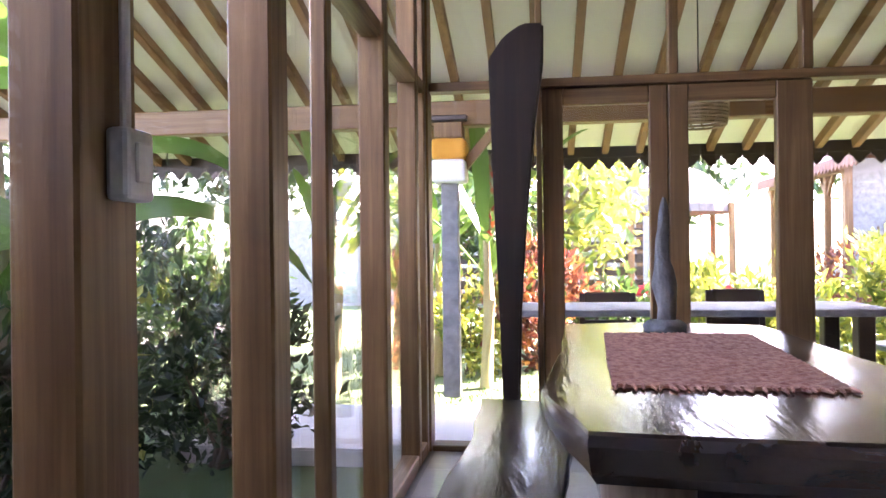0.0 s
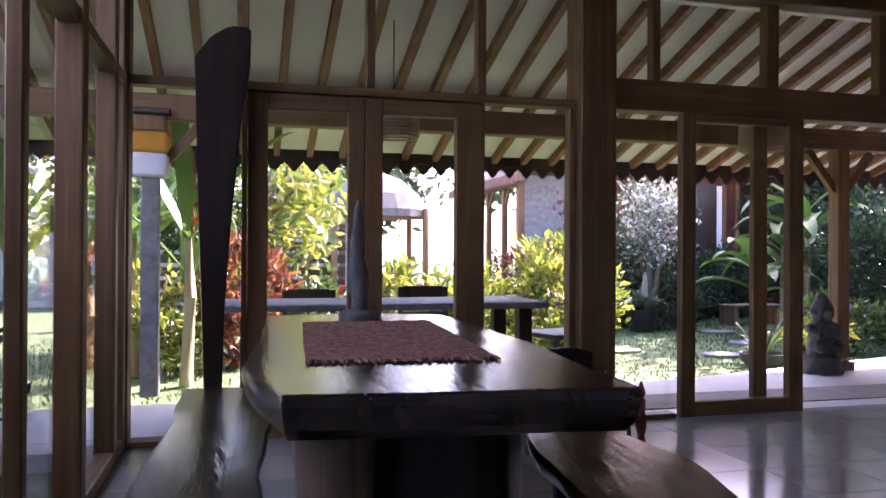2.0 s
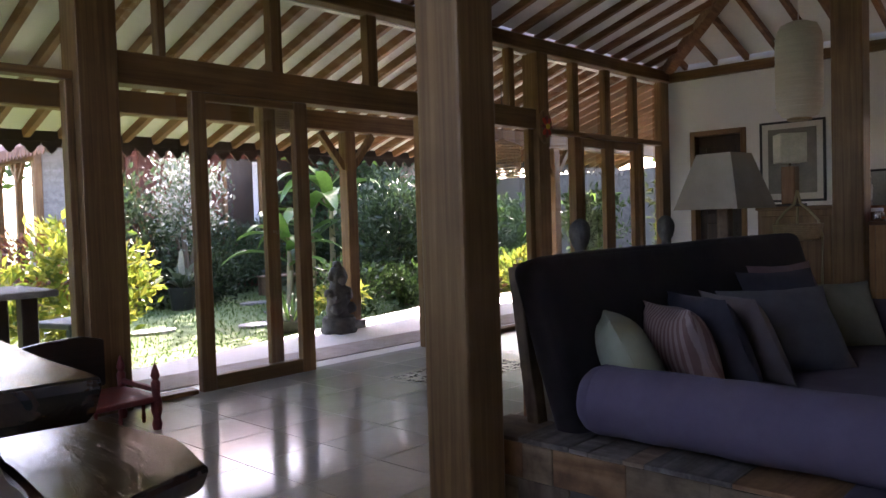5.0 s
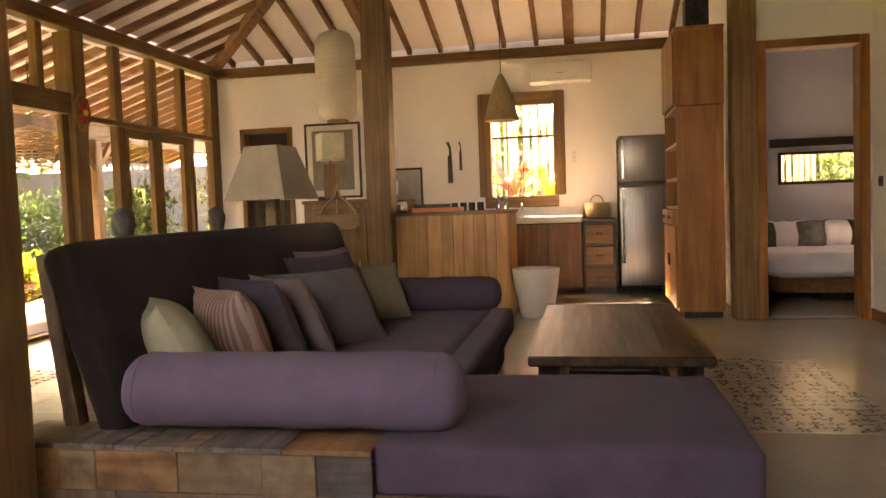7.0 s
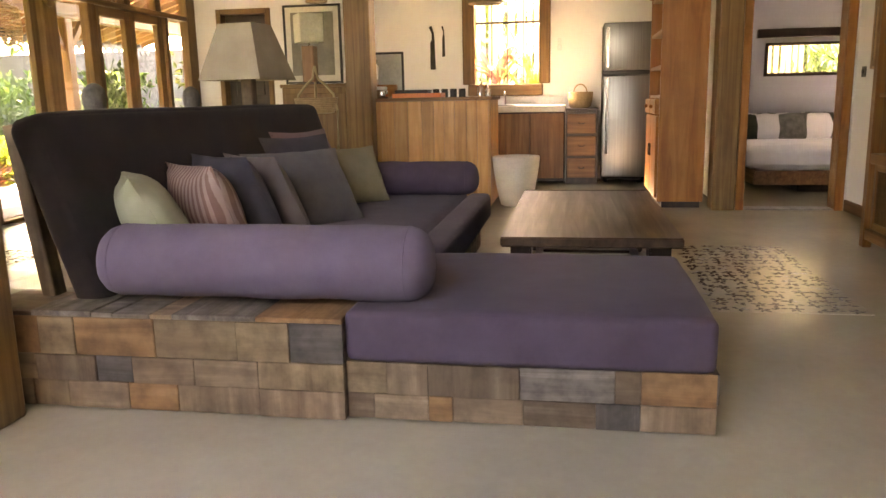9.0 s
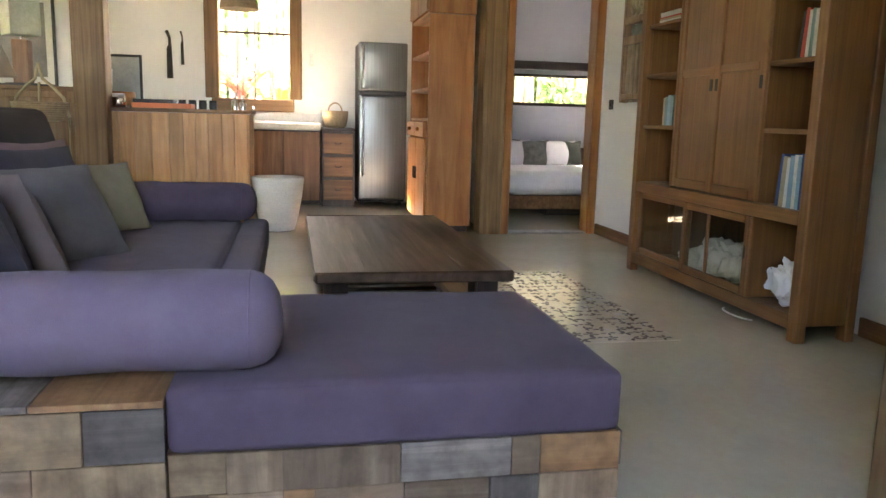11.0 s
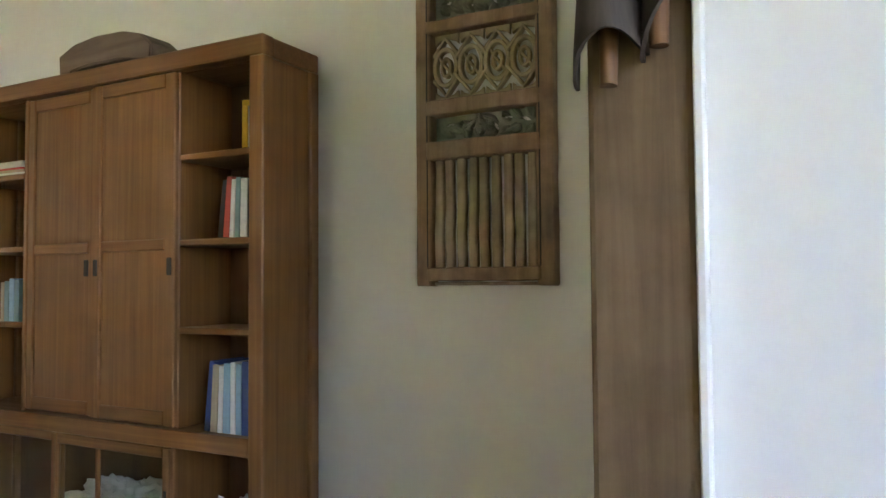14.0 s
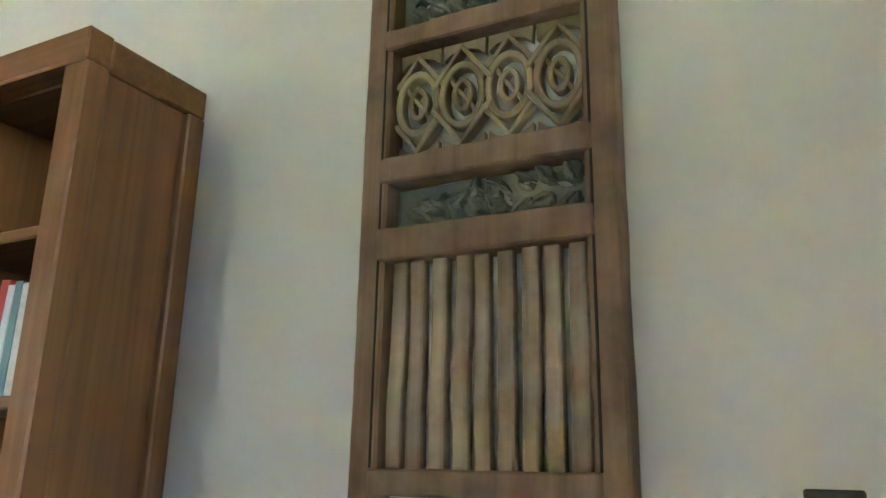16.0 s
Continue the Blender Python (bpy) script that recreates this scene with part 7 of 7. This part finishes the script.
shrub(7.7, 11.7, 0.9, 1.2, 2200, 0.09, M_leafdark, "dark clipped shrub beside the lawn", seed=16)
for k, x in enumerate((7.9, 9.3, 10.7, 12.1)):
    shrub(x + 0.7, 12.3 + 0.2 * (k % 2), 0.9, 1.3, 3600, 0.10, M_leafdark, "dark green hedge plant before the red house", seed=20 + k)
shrub(6.65, 11.8, 0.6, 1.9, 1500, 0.10, M_leafred, "reddish-leaved shrub beside the hedge", seed=25)
shrub(11.6, 12.2, 1.3, 3.0, 5200, 0.15, M_leafdark, "tall dark shrub by the house", seed=26)
for k, (x, y, h) in enumerate(((9.7, 8.9, 1.8), (10.9, 9.3, 1.9), (12.4, 9.8, 1.4), (13.8, 10.0, 1.4))):
    shrub(x, y, 0.9, h, 4400, 0.12, M_leaf if k % 2 else M_leafdark, "dense green shrub of the garden border", seed=30 + k)
for k, x in enumerate((8.0, 9.0, 10.0, 11.2)):
    shrub(x, 7.95, 0.5, 0.62, 1100, 0.085, M_leaf, "low green border plant along the terrace", seed=40 + k)
banana(8.85, 9.9, 1.5, 10, 1.15, 0.26, "broad-leaved ginger plant with arching leaves", 50)
banana(9.25, 9.9, 1.9, 10, 1.1, 0.26, "tall broad-leaved ginger plant", 51)
banana(8.2, 9.6, 1.0, 10, 1.0, 0.24, "leafy ginger plant beside the lawn", 52)
shrub(7.35, 7.55, 0.33, 0.55, 700, 0.10, M_leafyel, "small yellow-leaved shrub by the porch post", seed=53)
fronds(6.55, 7.3, 0.05, 26, "tuft of narrow green leaves in a bowl", 54, M_leaf, 0.35, -0.05, 0.03)
single("stone_bowl", LATHE(bmesh.new(), [(0.14, 0), (0.2, 0.05), (0.22, 0.13), (0.20, 0.13), (0.17, 0.06)], n=20), M_stone, "low stone planting bowl on the terrace", "bowl", (6.55, 7.3, -0.13), smooth=50)
# frangipani and leafy trees to the left
tree(1.75, 10.2, 2.7, 1.15, 1500, 0.20, M_leafyel, "frangipani tree with pale green leaves", 60, 0.07, start=0.3)
tree(0.3, 9.4, 2.8, 1.1, 1500, 0.18, M_leaf, "leafy green tree at the garden corner", 62, 0.07, start=0.2)
shrub(1.35, 8.4, 0.5, 1.2, 1500, 0.12, M_leafred, "croton with red and orange leaves", seed=63)
shrub(0.75, 8.0, 0.45, 1.0, 1100, 0.11, M_leafyel, "yellow-leaved croton by the terrace", seed=64)
shrub(2.1, 9.6, 0.6, 1.0, 1400, 0.12, M_leaf, "green shrub behind the terrace table", seed=65)
for k, (x, y) in enumerate(((0.15, 7.4), (0.45, 7.9), (0.95, 7.3), (-0.3, 7.0))):
    banana(x, y, 1.2 + 0.15 * k, 7, 0.95, 0.17, "tall heliconia with upright green leaves", 70 + k, rise=1.8)
hl = thing("heliconia_flower", "hanging red heliconia flower", "flower", (1.0, 7.25, -0.13))
bm = bmesh.new()
for k in range(9):
    SLAB(bm, [(0, 1.9 - 0.07 * k), (0.09 * (1 if k % 2 else -1), 1.93 - 0.07 * k), (0.02, 1.85 - 0.07 * k)], "y", -0.01, 0.01)
part("bracts", bm, M_flower, hl)
part("stem", TUBE(bmesh.new(), [(0.1, 0, 0), (0.06, 0, 1.2), (0, 0, 1.98), (0, 0, 1.3)], 0.01, 6), M_bamboo, hl)

# far backdrop of trees
for k, (x, y, h, c) in enumerate(((-6, 20, 6, 2.6), (-1, 22, 5.0, 2.2), (4.5, 24, 4.2, 2.1), (10, 22, 5, 2.2), (16, 19, 5.0, 2.4), (19, 13, 6.0, 2.6), (-9, 13, 6, 2.6), (20, 8, 6, 2.5), (14.5, 14.5, 5, 2.2))):
    tree(x, y, h, c, 2600, 0.38, M_leaf if k % 2 else M_leafdark, "large leafy tree behind the garden", 80 + k, 0.16)
# tree added as a shade caster for the lawn
for k, (x, y, h, c) in enumerate(((14.5, 13.5, 8.0, 2.4),)):
    tree(x, y, h, c, 3800, 0.34, M_leafdark if k % 2 else M_leaf, "tall dense tree added to shade the lawn", 95 + k, 0.2, start=0.6)
gr = thing("boundary_wall", "grey rendered boundary wall", "wall", (0, 0, -0.13), kind="structure")
part("wall_run", box(-16, 3.8, 17.0, 17.2, 0, 1.9, 0.01), M_greystone, gr)
part("wall_run", box(17.5, 17.7, -8, 16, 0, 2.2, 0.01), M_stone, gr)
part("wall_run", box(-3.4, -3.25, -3, 12, 0, 1.75, 0.01), M_stone, gr)

# thatched garden pavilion
gz = thing("pavilion", "small thatched garden pavilion on timber posts", "pavilion", (3.55, 13.5, -0.13))
bm = bmesh.new()
ringz = [(0.95, 1.72), (0.93, 1.84), (0.78, 2.10), (0.48, 2.36), (0.12, 2.50)]
rr = [[bm.verts.new((r * math.cos(a) * (1 + 0.03 * math.sin(7 * a)), r * math.sin(a), z)) for a in [2 * math.pi * k / 24 for k in range(24)]] for r, z in ringz]
for a, b in zip(rr, rr[1:]):
    for k in range(24):
        bm.faces.new((a[k - 1], a[k], b[k], b[k - 1]))
bm.faces.new(rr[-1]), bm.faces.new(list(reversed(rr[0])))
part("thatch", bm, M_thatch, gz)
part("deck", box(-1.0, 1.0, -0.9, 0.9, 0, 0.45, 0.01), M_teak["x"], gz)
for sx in (-0.75, 0.75):
    for sy in (-0.65, 0.65):
        part("post", CYL(bmesh.new(), (sx, sy, 0.45), (sx, sy, 1.85), 0.05, n=10), M_frame["z"], gz)
part("seat_pad", box(-0.85, 0.85, -0.8, 0.2, 0.45, 0.60, 0.03, 2), M_redseat, gz, "red seat pad")
fn = thing("slat_fence", "dark horizontal slat fence", "fence", (1.9, 13.0, -0.13), kind="structure")
for k in range(7):
    part("slat", box(-1.9, 1.1, -0.012, 0.012, 0.35 + 0.2 * k, 0.49 + 0.2 * k, 0.003), M_dark["x"], fn)
for x in (-1.8, -0.6, 0.5, 1.05):
    part("post", box(x - 0.05, x + 0.05, 0.015, 0.10, 0, 1.85, 0.005), M_frame["z"], fn)
gb = thing("garden_bench", "garden bench with a red seat pad by the fence", "bench", (2.15, 12.4, -0.13))
part("seat", box(-0.7, 0.7, -0.25, 0.25, 0.42, 0.47, 0.006), M_teak["x"], gb)
part("pad", box(-0.66, 0.66, -0.22, 0.22, 0.47, 0.56, 0.03, 2), M_redseat, gb, "red pad")
for sx in (-0.62, 0.62):
    part("leg", box(sx - 0.03, sx + 0.03, -0.22, 0.22, 0, 0.42, 0.004), M_teak["z"], gb)

# open hall further off, its eave running away from the terrace
hall = thing("open_hall", "open-sided timber hall with a grey end wall and clay tile roof", "building", (5.9, 13.0, -0.13))
part("roof", SLAB(bmesh.new(), [(-0.05, 2.40), (-0.05, 2.50), (1.5, 3.3), (1.5, 3.2)], "y", -0.9, 4.2), M_roofclay, hall)
part("end_wall", box(0.22, 1.5, 0.1, 0.22, 0, 2.5, 0.01), M_greystone, hall, "weathered grey end wall")
part("corner_post", box(0.10, 0.22, 0.06, 0.2, 0, 2.45, 0.01), M_frame["z"], hall)
part("eave_beam", box(0.10, 0.22, 0.2, 4.0, 2.3, 2.42, 0.008), M_frame["y"], hall)
for y in (0.95, 1.9, 2.9, 3.9):
    part("post", box(0.11, 0.21, y - 0.05, y + 0.05, 0, 2.3, 0.01), M_frame["z"], hall)
    for sy in (-1, 1):
        part("arched_brace", BEAM(bmesh.new(), (0.16, y + sy * 0.04, 2.0), (0.16, y + sy * 0.3, 2.32), 0.05, 0.06), M_frame["z"], hall)
part("low_wall", box(1.3, 1.4, 0.25, 4.0, 0, 0.8, 0.01), M_greystone, hall)
for k in range(34):
    part("eave_tile", SLAB(bmesh.new(), [(-0.86 + 0.148 * k, 2.47), (-0.86 + 0.148 * k, 2.36), (-0.795 + 0.148 * k, 2.30), (-0.73 + 0.148 * k, 2.36), (-0.73 + 0.148 * k, 2.47)], "x", -0.075, -0.055), M_roofclay, hall)

# red timber house
rh = thing("red_house", "dark red timber house with tall windows and a tile roof", "house", (9.2, 14.2, -0.13))
part("wall", box(-1.7, 3.0, -1.0, 2.0, 0, 3.0, 0.01), M_redhouse, rh)
part("roof", SLAB(bmesh.new(), [(-2.1, 2.62), (-2.1, 2.77), (0.5, 4.2), (2.7, 2.9), (2.7, 2.75), (0.5, 4.0)], "x", -2.2, 3.5), M_roofclay, rh)
for x in (0.55, 1.6):
    w = part("window", box(x - 0.35, x + 0.35, -1.05, -1.0, 0.85, 2.45, 0.006), M_dark["z"], rh)
    part("frame", box(x - 0.42, x - 0.35, -1.07, -1.0, 0.8, 2.5, 0.005), M_frame["z"], w)
    part("frame", box(x + 0.35, x + 0.42, -1.07, -1.0, 0.8, 2.5, 0.005), M_frame["z"], w)
    part("curtain", box(x + 0.22, x + 0.33, -1.062, -1.052, 0.9, 2.4, 0.003), M_wrapw, w)
for k in range(2, 12):
    part("board_batten", box(-2.4 + 0.46 * k, -2.36 + 0.46 * k, -1.02, -1.0, 0, 3.0, 0.003), M_redhouse, rh)

# terrace furniture
tt = thing("terrace_table", "long pale-topped terrace table on dark legs", "table", (2.40, 5.95, -0.035))
part("tabletop", box(-1.12, 1.12, -0.36, 0.36, 0.655, 0.70, 0.008), M_greystone, tt)
for sx in (-0.95, 0.95):
    for sy in (-0.28, 0.28):
        part("leg", box(sx - 0.05, sx + 0.05, sy - 0.05, sy + 0.05, 0, 0.655, 0.006), M_dark["z"], tt)
part("stretcher", box(-0.95, 0.95, -0.025, 0.025, 0.15, 0.22, 0.004), M_dark["x"], tt)
for sx in (-0.95, 0.95):
    part("cross_rail", box(sx - 0.03, sx + 0.03, -0.23, 0.23, 0.15, 0.22, 0.004), M_dark["y"], tt)


def terrace_chair(loc, rz, material, label, h=0.80):
    t = thing("terrace_chair", label, "chair", loc, rz, group="terrace chairs")
    part("seat", box(-0.22, 0.22, -0.22, 0.22, 0.40, 0.44, 0.008), material, t)
    for sx in (-0.19, 0.19):
        part("front_leg", box(sx - 0.02, sx + 0.02, -0.21, -0.17, 0, 0.40, 0.004), material, t)
        part("back_leg", BEAM(bmesh.new(), (sx, 0.20, 0), (sx, 0.26, h), 0.04, 0.04, 0.004), material, t)
    part("top_rail", box(-0.17, 0.17, 0.235, 0.27, h - 0.10, h + 0.01, 0.01), material, t)
    part("mid_rail", box(-0.17, 0.17, 0.225, 0.25, h - 0.26, h - 0.20, 0.006), material, t)
    for x in (-0.08, 0.0, 0.08):
        part("spindle", box(x - 0.012, x + 0.012, 0.238, 0.252, h - 0.2, h - 0.1, 0.002), material, t)
    return t


terrace_chair((1.92, 6.45, -0.035), 0, M_dark["x"], "dark wooden chair at the terrace table", 0.74)
terrace_chair((2.85, 6.45, -0.035), 0, M_dark["x"], "dark wooden chair at the terrace table", 0.76)
terrace_chair((3.80, 6.05, -0.035), -75, M_greenchair, "faded green wooden chair at the table end", 0.82)

# porch post wrapped in cloth
wp = thing("wrapped_post", "grey porch post wrapped in yellow and white cloth", "post", (0.765, 6.40, -0.035))
part("shaft", box(-0.062, 0.062, -0.062, 0.062, 0, 2.0, 0.008), M_greystone, wp)
part("yellow_cloth", WOBBLE(SOFT(bmesh.new(), -0.125, 0.125, -0.125, 0.125, 1.745, 1.895, 0.03, 8, 0.004), 0.004, 0.05), M_wrapy, wp, "yellow cloth wrap", 60)
part("white_cloth", WOBBLE(SOFT(bmesh.new(), -0.125, 0.125, -0.125, 0.125, 1.575, 1.743, 0.03, 8, 0.004), 0.004, 0.05), M_wrapw, wp, "white cloth band", 60)
part("capital", box(-0.105, 0.105, -0.105, 0.105, 1.897, 2.02, 0.012), M_frame["z"], wp, "carved brown wooden capital")
part("cap", box(-0.14, 0.14, -0.14, 0.14, 2.02, 2.06, 0.008), M_dark["x"], wp)
part("brace", BEAM(bmesh.new(), (0.06, 0, 1.65), (0.36, 0, 1.99), 0.06, 0.07), M_frame["z"], wp)


def hanging_lamp(x, y, z, r, h, label):
    t = thing("hanging_lamp", label, "lamp", (x, y, z), group="rattan porch lamps")
    bm = bmesh.new()
    for k in range(14):
        u = k / 13
        rr_ = r * (0.78 + 0.22 * math.sin(math.pi * (0.25 + 0.6 * u))) * (1 if u < 0.85 else 1 - 0.75 * ((u - 0.85) / 0.15))
        TUBE(bm, [(rr_ * math.cos(a), rr_ * math.sin(a), h * u) for a in [2 * math.pi * i / 24 for i in range(25)]], 0.007, 4)
    for k in range(16):
        a = 2 * math.pi * k / 16
        TUBE(bm, [(r * (0.78 + 0.22 * math.sin(math.pi * (0.25 + 0.6 * u))) * math.cos(a + u * 0.8), r * (0.78 + 0.22 * math.sin(math.pi * (0.25 + 0.6 * u))) * math.sin(a + u * 0.8), h * u) for u in (0, 0.3, 0.6, 0.85)], 0.005, 4)
    part("shade", bm, M_rattan, t, smooth=60)
    part("cord", CYL(bmesh.new(), (0, 0, h), (0, 0, zp(y - YN) - z + 0.04), 0.005, n=6), M_black, t)
    return t


hanging_lamp(2.38, 5.55, 1.78, 0.17, 0.27, "woven rattan porch lamp")
hanging_lamp(5.25, 5.6, 1.80, 0.16, 0.24, "woven rattan porch lamp")
hanging_lamp(8.15, 5.55, 1.48, 0.19, 0.40, "tall woven rattan porch lamp")

# stone guardian on its pedestal
gs = bmesh.new()
LATHE(gs, [(0.17, 0), (0.18, 0.03), (0.15, 0.06), (0.165, 0.13), (0.15, 0.16)], n=20)
LATHE(gs, [(0.12, 0.155), (0.13, 0.22), (0.115, 0.30), (0.125, 0.38), (0.10, 0.44), (0.075, 0.47), (0.09, 0.53), (0.095, 0.58), (0.07, 0.635), (0.03, 0.67)], n=20, squash=0.85)
for x, y, z, r in ((-0.085, -0.075, 0.24, 0.062), (0.085, -0.075, 0.24, 0.062), (-0.115, -0.01, 0.39, 0.05), (0.115, -0.01, 0.39, 0.05), (-0.09, -0.085, 0.33, 0.036), (0.05, -0.105, 0.36, 0.04),
                   (0.0, -0.075, 0.52, 0.05), (-0.085, 0.0, 0.54, 0.032), (0.085, 0.0, 0.54, 0.032), (0.0, 0.01, 0.655, 0.045)):
    bmesh.ops.create_icosphere(gs, subdivisions=2, radius=r, matrix=pose(x, y, z))
WOBBLE(gs, 0.02, 0.035)
single("stone_figure", gs, M_stone, "mossy carved stone figure on a round pedestal", "statue", (6.36, 6.24, -0.035), smooth=60)

# potted plant and bench on the lawn
pp = thing("potted_plant", "pale-leaved plant in a black pot on the lawn", "plant", (7.0, 10.5, -0.13))
part("pot", LATHE(bmesh.new(), [(0.13, 0), (0.15, 0.02), (0.19, 0.3), (0.20, 0.33), (0.18, 0.33), (0.16, 0.25)], n=24), M_black, pp, smooth=50)
bm = bmesh.new()
for k in range(34):
    big_leaf(bm, (0, 0, 0.28), k * 2.4, 0.42 * random.uniform(0.6, 1.1), 0.09, random.uniform(0.8, 2.0), random.uniform(0.5, 0.9), 200 + k)
part("leaves", bm, M_leafpale, pp, smooth=50)
lb = thing("lawn_bench", "low wooden bench on the lawn", "bench", (9.3, 11.2, -0.13))
for k in range(4):
    part("slat", box(-0.5, 0.5, -0.2 + 0.1 * k, -0.11 + 0.1 * k, 0.30, 0.33, 0.004), M_patch["x"], lb)
for sx in (-0.42, 0.42):
    part("leg", box(sx - 0.04, sx + 0.04, -0.19, 0.19, 0, 0.30, 0.004), M_patch["z"], lb)
for x, y, r in ((5.6, 8.6, 0.3), (6.6, 8.0, 0.28), (7.6, 8.9, 0.3), (5.0, 9.4, 0.34), (8.0, 10.2, 0.26)):
    bm = PRISM(bmesh.new(), rough_edge([(r * math.cos(a), 0.7 * r * math.sin(a)) for a in [2 * math.pi * i / 8 for i in range(8)]], 2, 0.04, x), 0, 0.03, 0.006)
    single("stepping_stone", bm, M_greystone, "flat grey stepping stone in the lawn", "stone", (x, y, -0.13), group="stepping stones")

# side garden to the west
for k, (x, y, h) in enumerate(((-0.55, 2.2, 1.7), (-0.6, 3.4, 1.6), (-1.3, 1.5, 2.1), (-1.5, 3.6, 2.2))):
    banana(x, y, h, 7, 1.3, 0.36, "banana plant with broad sunlit leaves", 100 + k)
for k in range(8):
    shrub(-0.35 - 0.35 * (k % 3), 0.9 + 0.65 * k, 0.5, 1.0 + 0.2 * (k % 3), 1900, 0.085, (M_leafdark, M_leaf, M_leafyel)[k % 3], "small-leaved shrub along the glass", seed=110 + k)
for k in range(7):
    shrub(-2.2 - 0.2 * (k % 2), 0.6 + 1.25 * k, 0.85, 1.5 + 0.25 * (k % 3), 2200, 0.12, (M_leaf, M_leafdark)[k % 2], "tall shrub before the garden wall", seed=130 + k)

# unseen shrubs, added to keep west light off the near white wall
for k, (x, y) in enumerate(((0.12, 0.95), (0.05, 1.45))):
    shrub(x, y, 0.42, 1.55, 1600, 0.10, M_leafdark, "unseen dark shrub added to block light at the glass", seed=145 + k)

# behind the kitchen and bedroom windows
bf = thing("bamboo_fence", "tall bamboo cane fence behind the house", "fence", (12.2, 0, -0.13), kind="structure")
rnd = random.Random(2)
cane = mesh_of(CYL(bmesh.new(), (0, 0, 0), (0, 0, 2.6), 0.034, 0.03, 8), "cane", M_bamboo, 60)
for k in range(118):
    ob = new("cane", cane)
    ob.parent = bf
    ob.matrix_local = pose(rnd.uniform(-0.02, 0.02), -4.2 + k * 0.078, 0, rnd.uniform(-1, 1), rnd.uniform(-1, 1), rnd.uniform(0, 360))
for z in (0.6, 1.8):
    part("rail", CYL(bmesh.new(), (0.05, -4.2, z), (0.05, 5.0, z), 0.03, n=8), M_bamboo, bf)
# backing shrubs, added to block bright light between the canes
for k in range(6):
    shrub(13.3 + 0.3 * (k % 2), -3.4 + 1.2 * k, 0.9, 2.5 + 0.3 * (k % 3), 2600, 0.16, (M_leaf, M_leafdark)[k % 2], "tall green shrub added behind the bamboo fence to darken its gaps", seed=180 + k)
fronds(10.98, 1.2, 1.42, 60, "red-leaved cordyline by the kitchen window", 150, M_leafred, 0.46, -0.13, 0.11)
fronds(11.2, 0.78, 1.3, 60, "bright green palm tuft by the kitchen window", 151, M_leafyel, 0.65, -0.13, 0.05)
shrub(11.4, 0.4, 0.4, 1.3, 900, 0.14, M_leaf, "green shrub below the window", seed=152)
banana(11.45, -2.1, 1.0, 8, 0.6, 0.16, "broad green plant outside the bedroom", 153)
shrub(11.6, -2.7, 0.5, 1.5, 1400, 0.13, M_leaf, "green shrub outside the bedroom", seed=154)
fronds(11.3, -1.8, 0.9, 22, "tuft of dark red leaves outside the bedroom", 155, M_leafred, 0.5, -0.13, 0.07)
# beyond the east bay
for k, (x, y, h) in enumerate(((9.6, 7.45, 0.55), (10.6, 7.4, 0.7), (11.6, 6.6, 1.5), (12.6, 5.6, 2.0))):
    shrub(x, y, 0.5, h, 1300, 0.12, (M_leafred, M_leafyel, M_leaf, M_leafyel)[k], "croton bush beyond the terrace end", seed=160 + k, ground=-0.13 if y > 7.2 else -0.035)
banana(12.2, 7.3, 1.4, 8, 1.2, 0.3, "banana plant beyond the terrace end", 170)

# grass blades near the terrace
np.random.seed(7)
n = 16000
gx = np.random.uniform(-1, 12, n)
gy = np.random.uniform(6.3, 11.5, n)
keep = gy > 6.2 + np.clip((gx - 4.4) * 0.26, 0, 1.1) + 0.12
pos = np.stack([gx, gy, np.full(n, -0.132)], 1)[keep]
d = np.random.normal(size=pos.shape) * 0.45 + np.array([0, 0, 1.0])
ln = np.random.uniform(0.025, 0.055, len(pos))
v, f = leaf_data(pos, d, ln, ln * 0.35)
tagged(leaf_object("grass", v, f, M_grass, None), "short green grass blades of the lawn", "grass", kind="stuff")
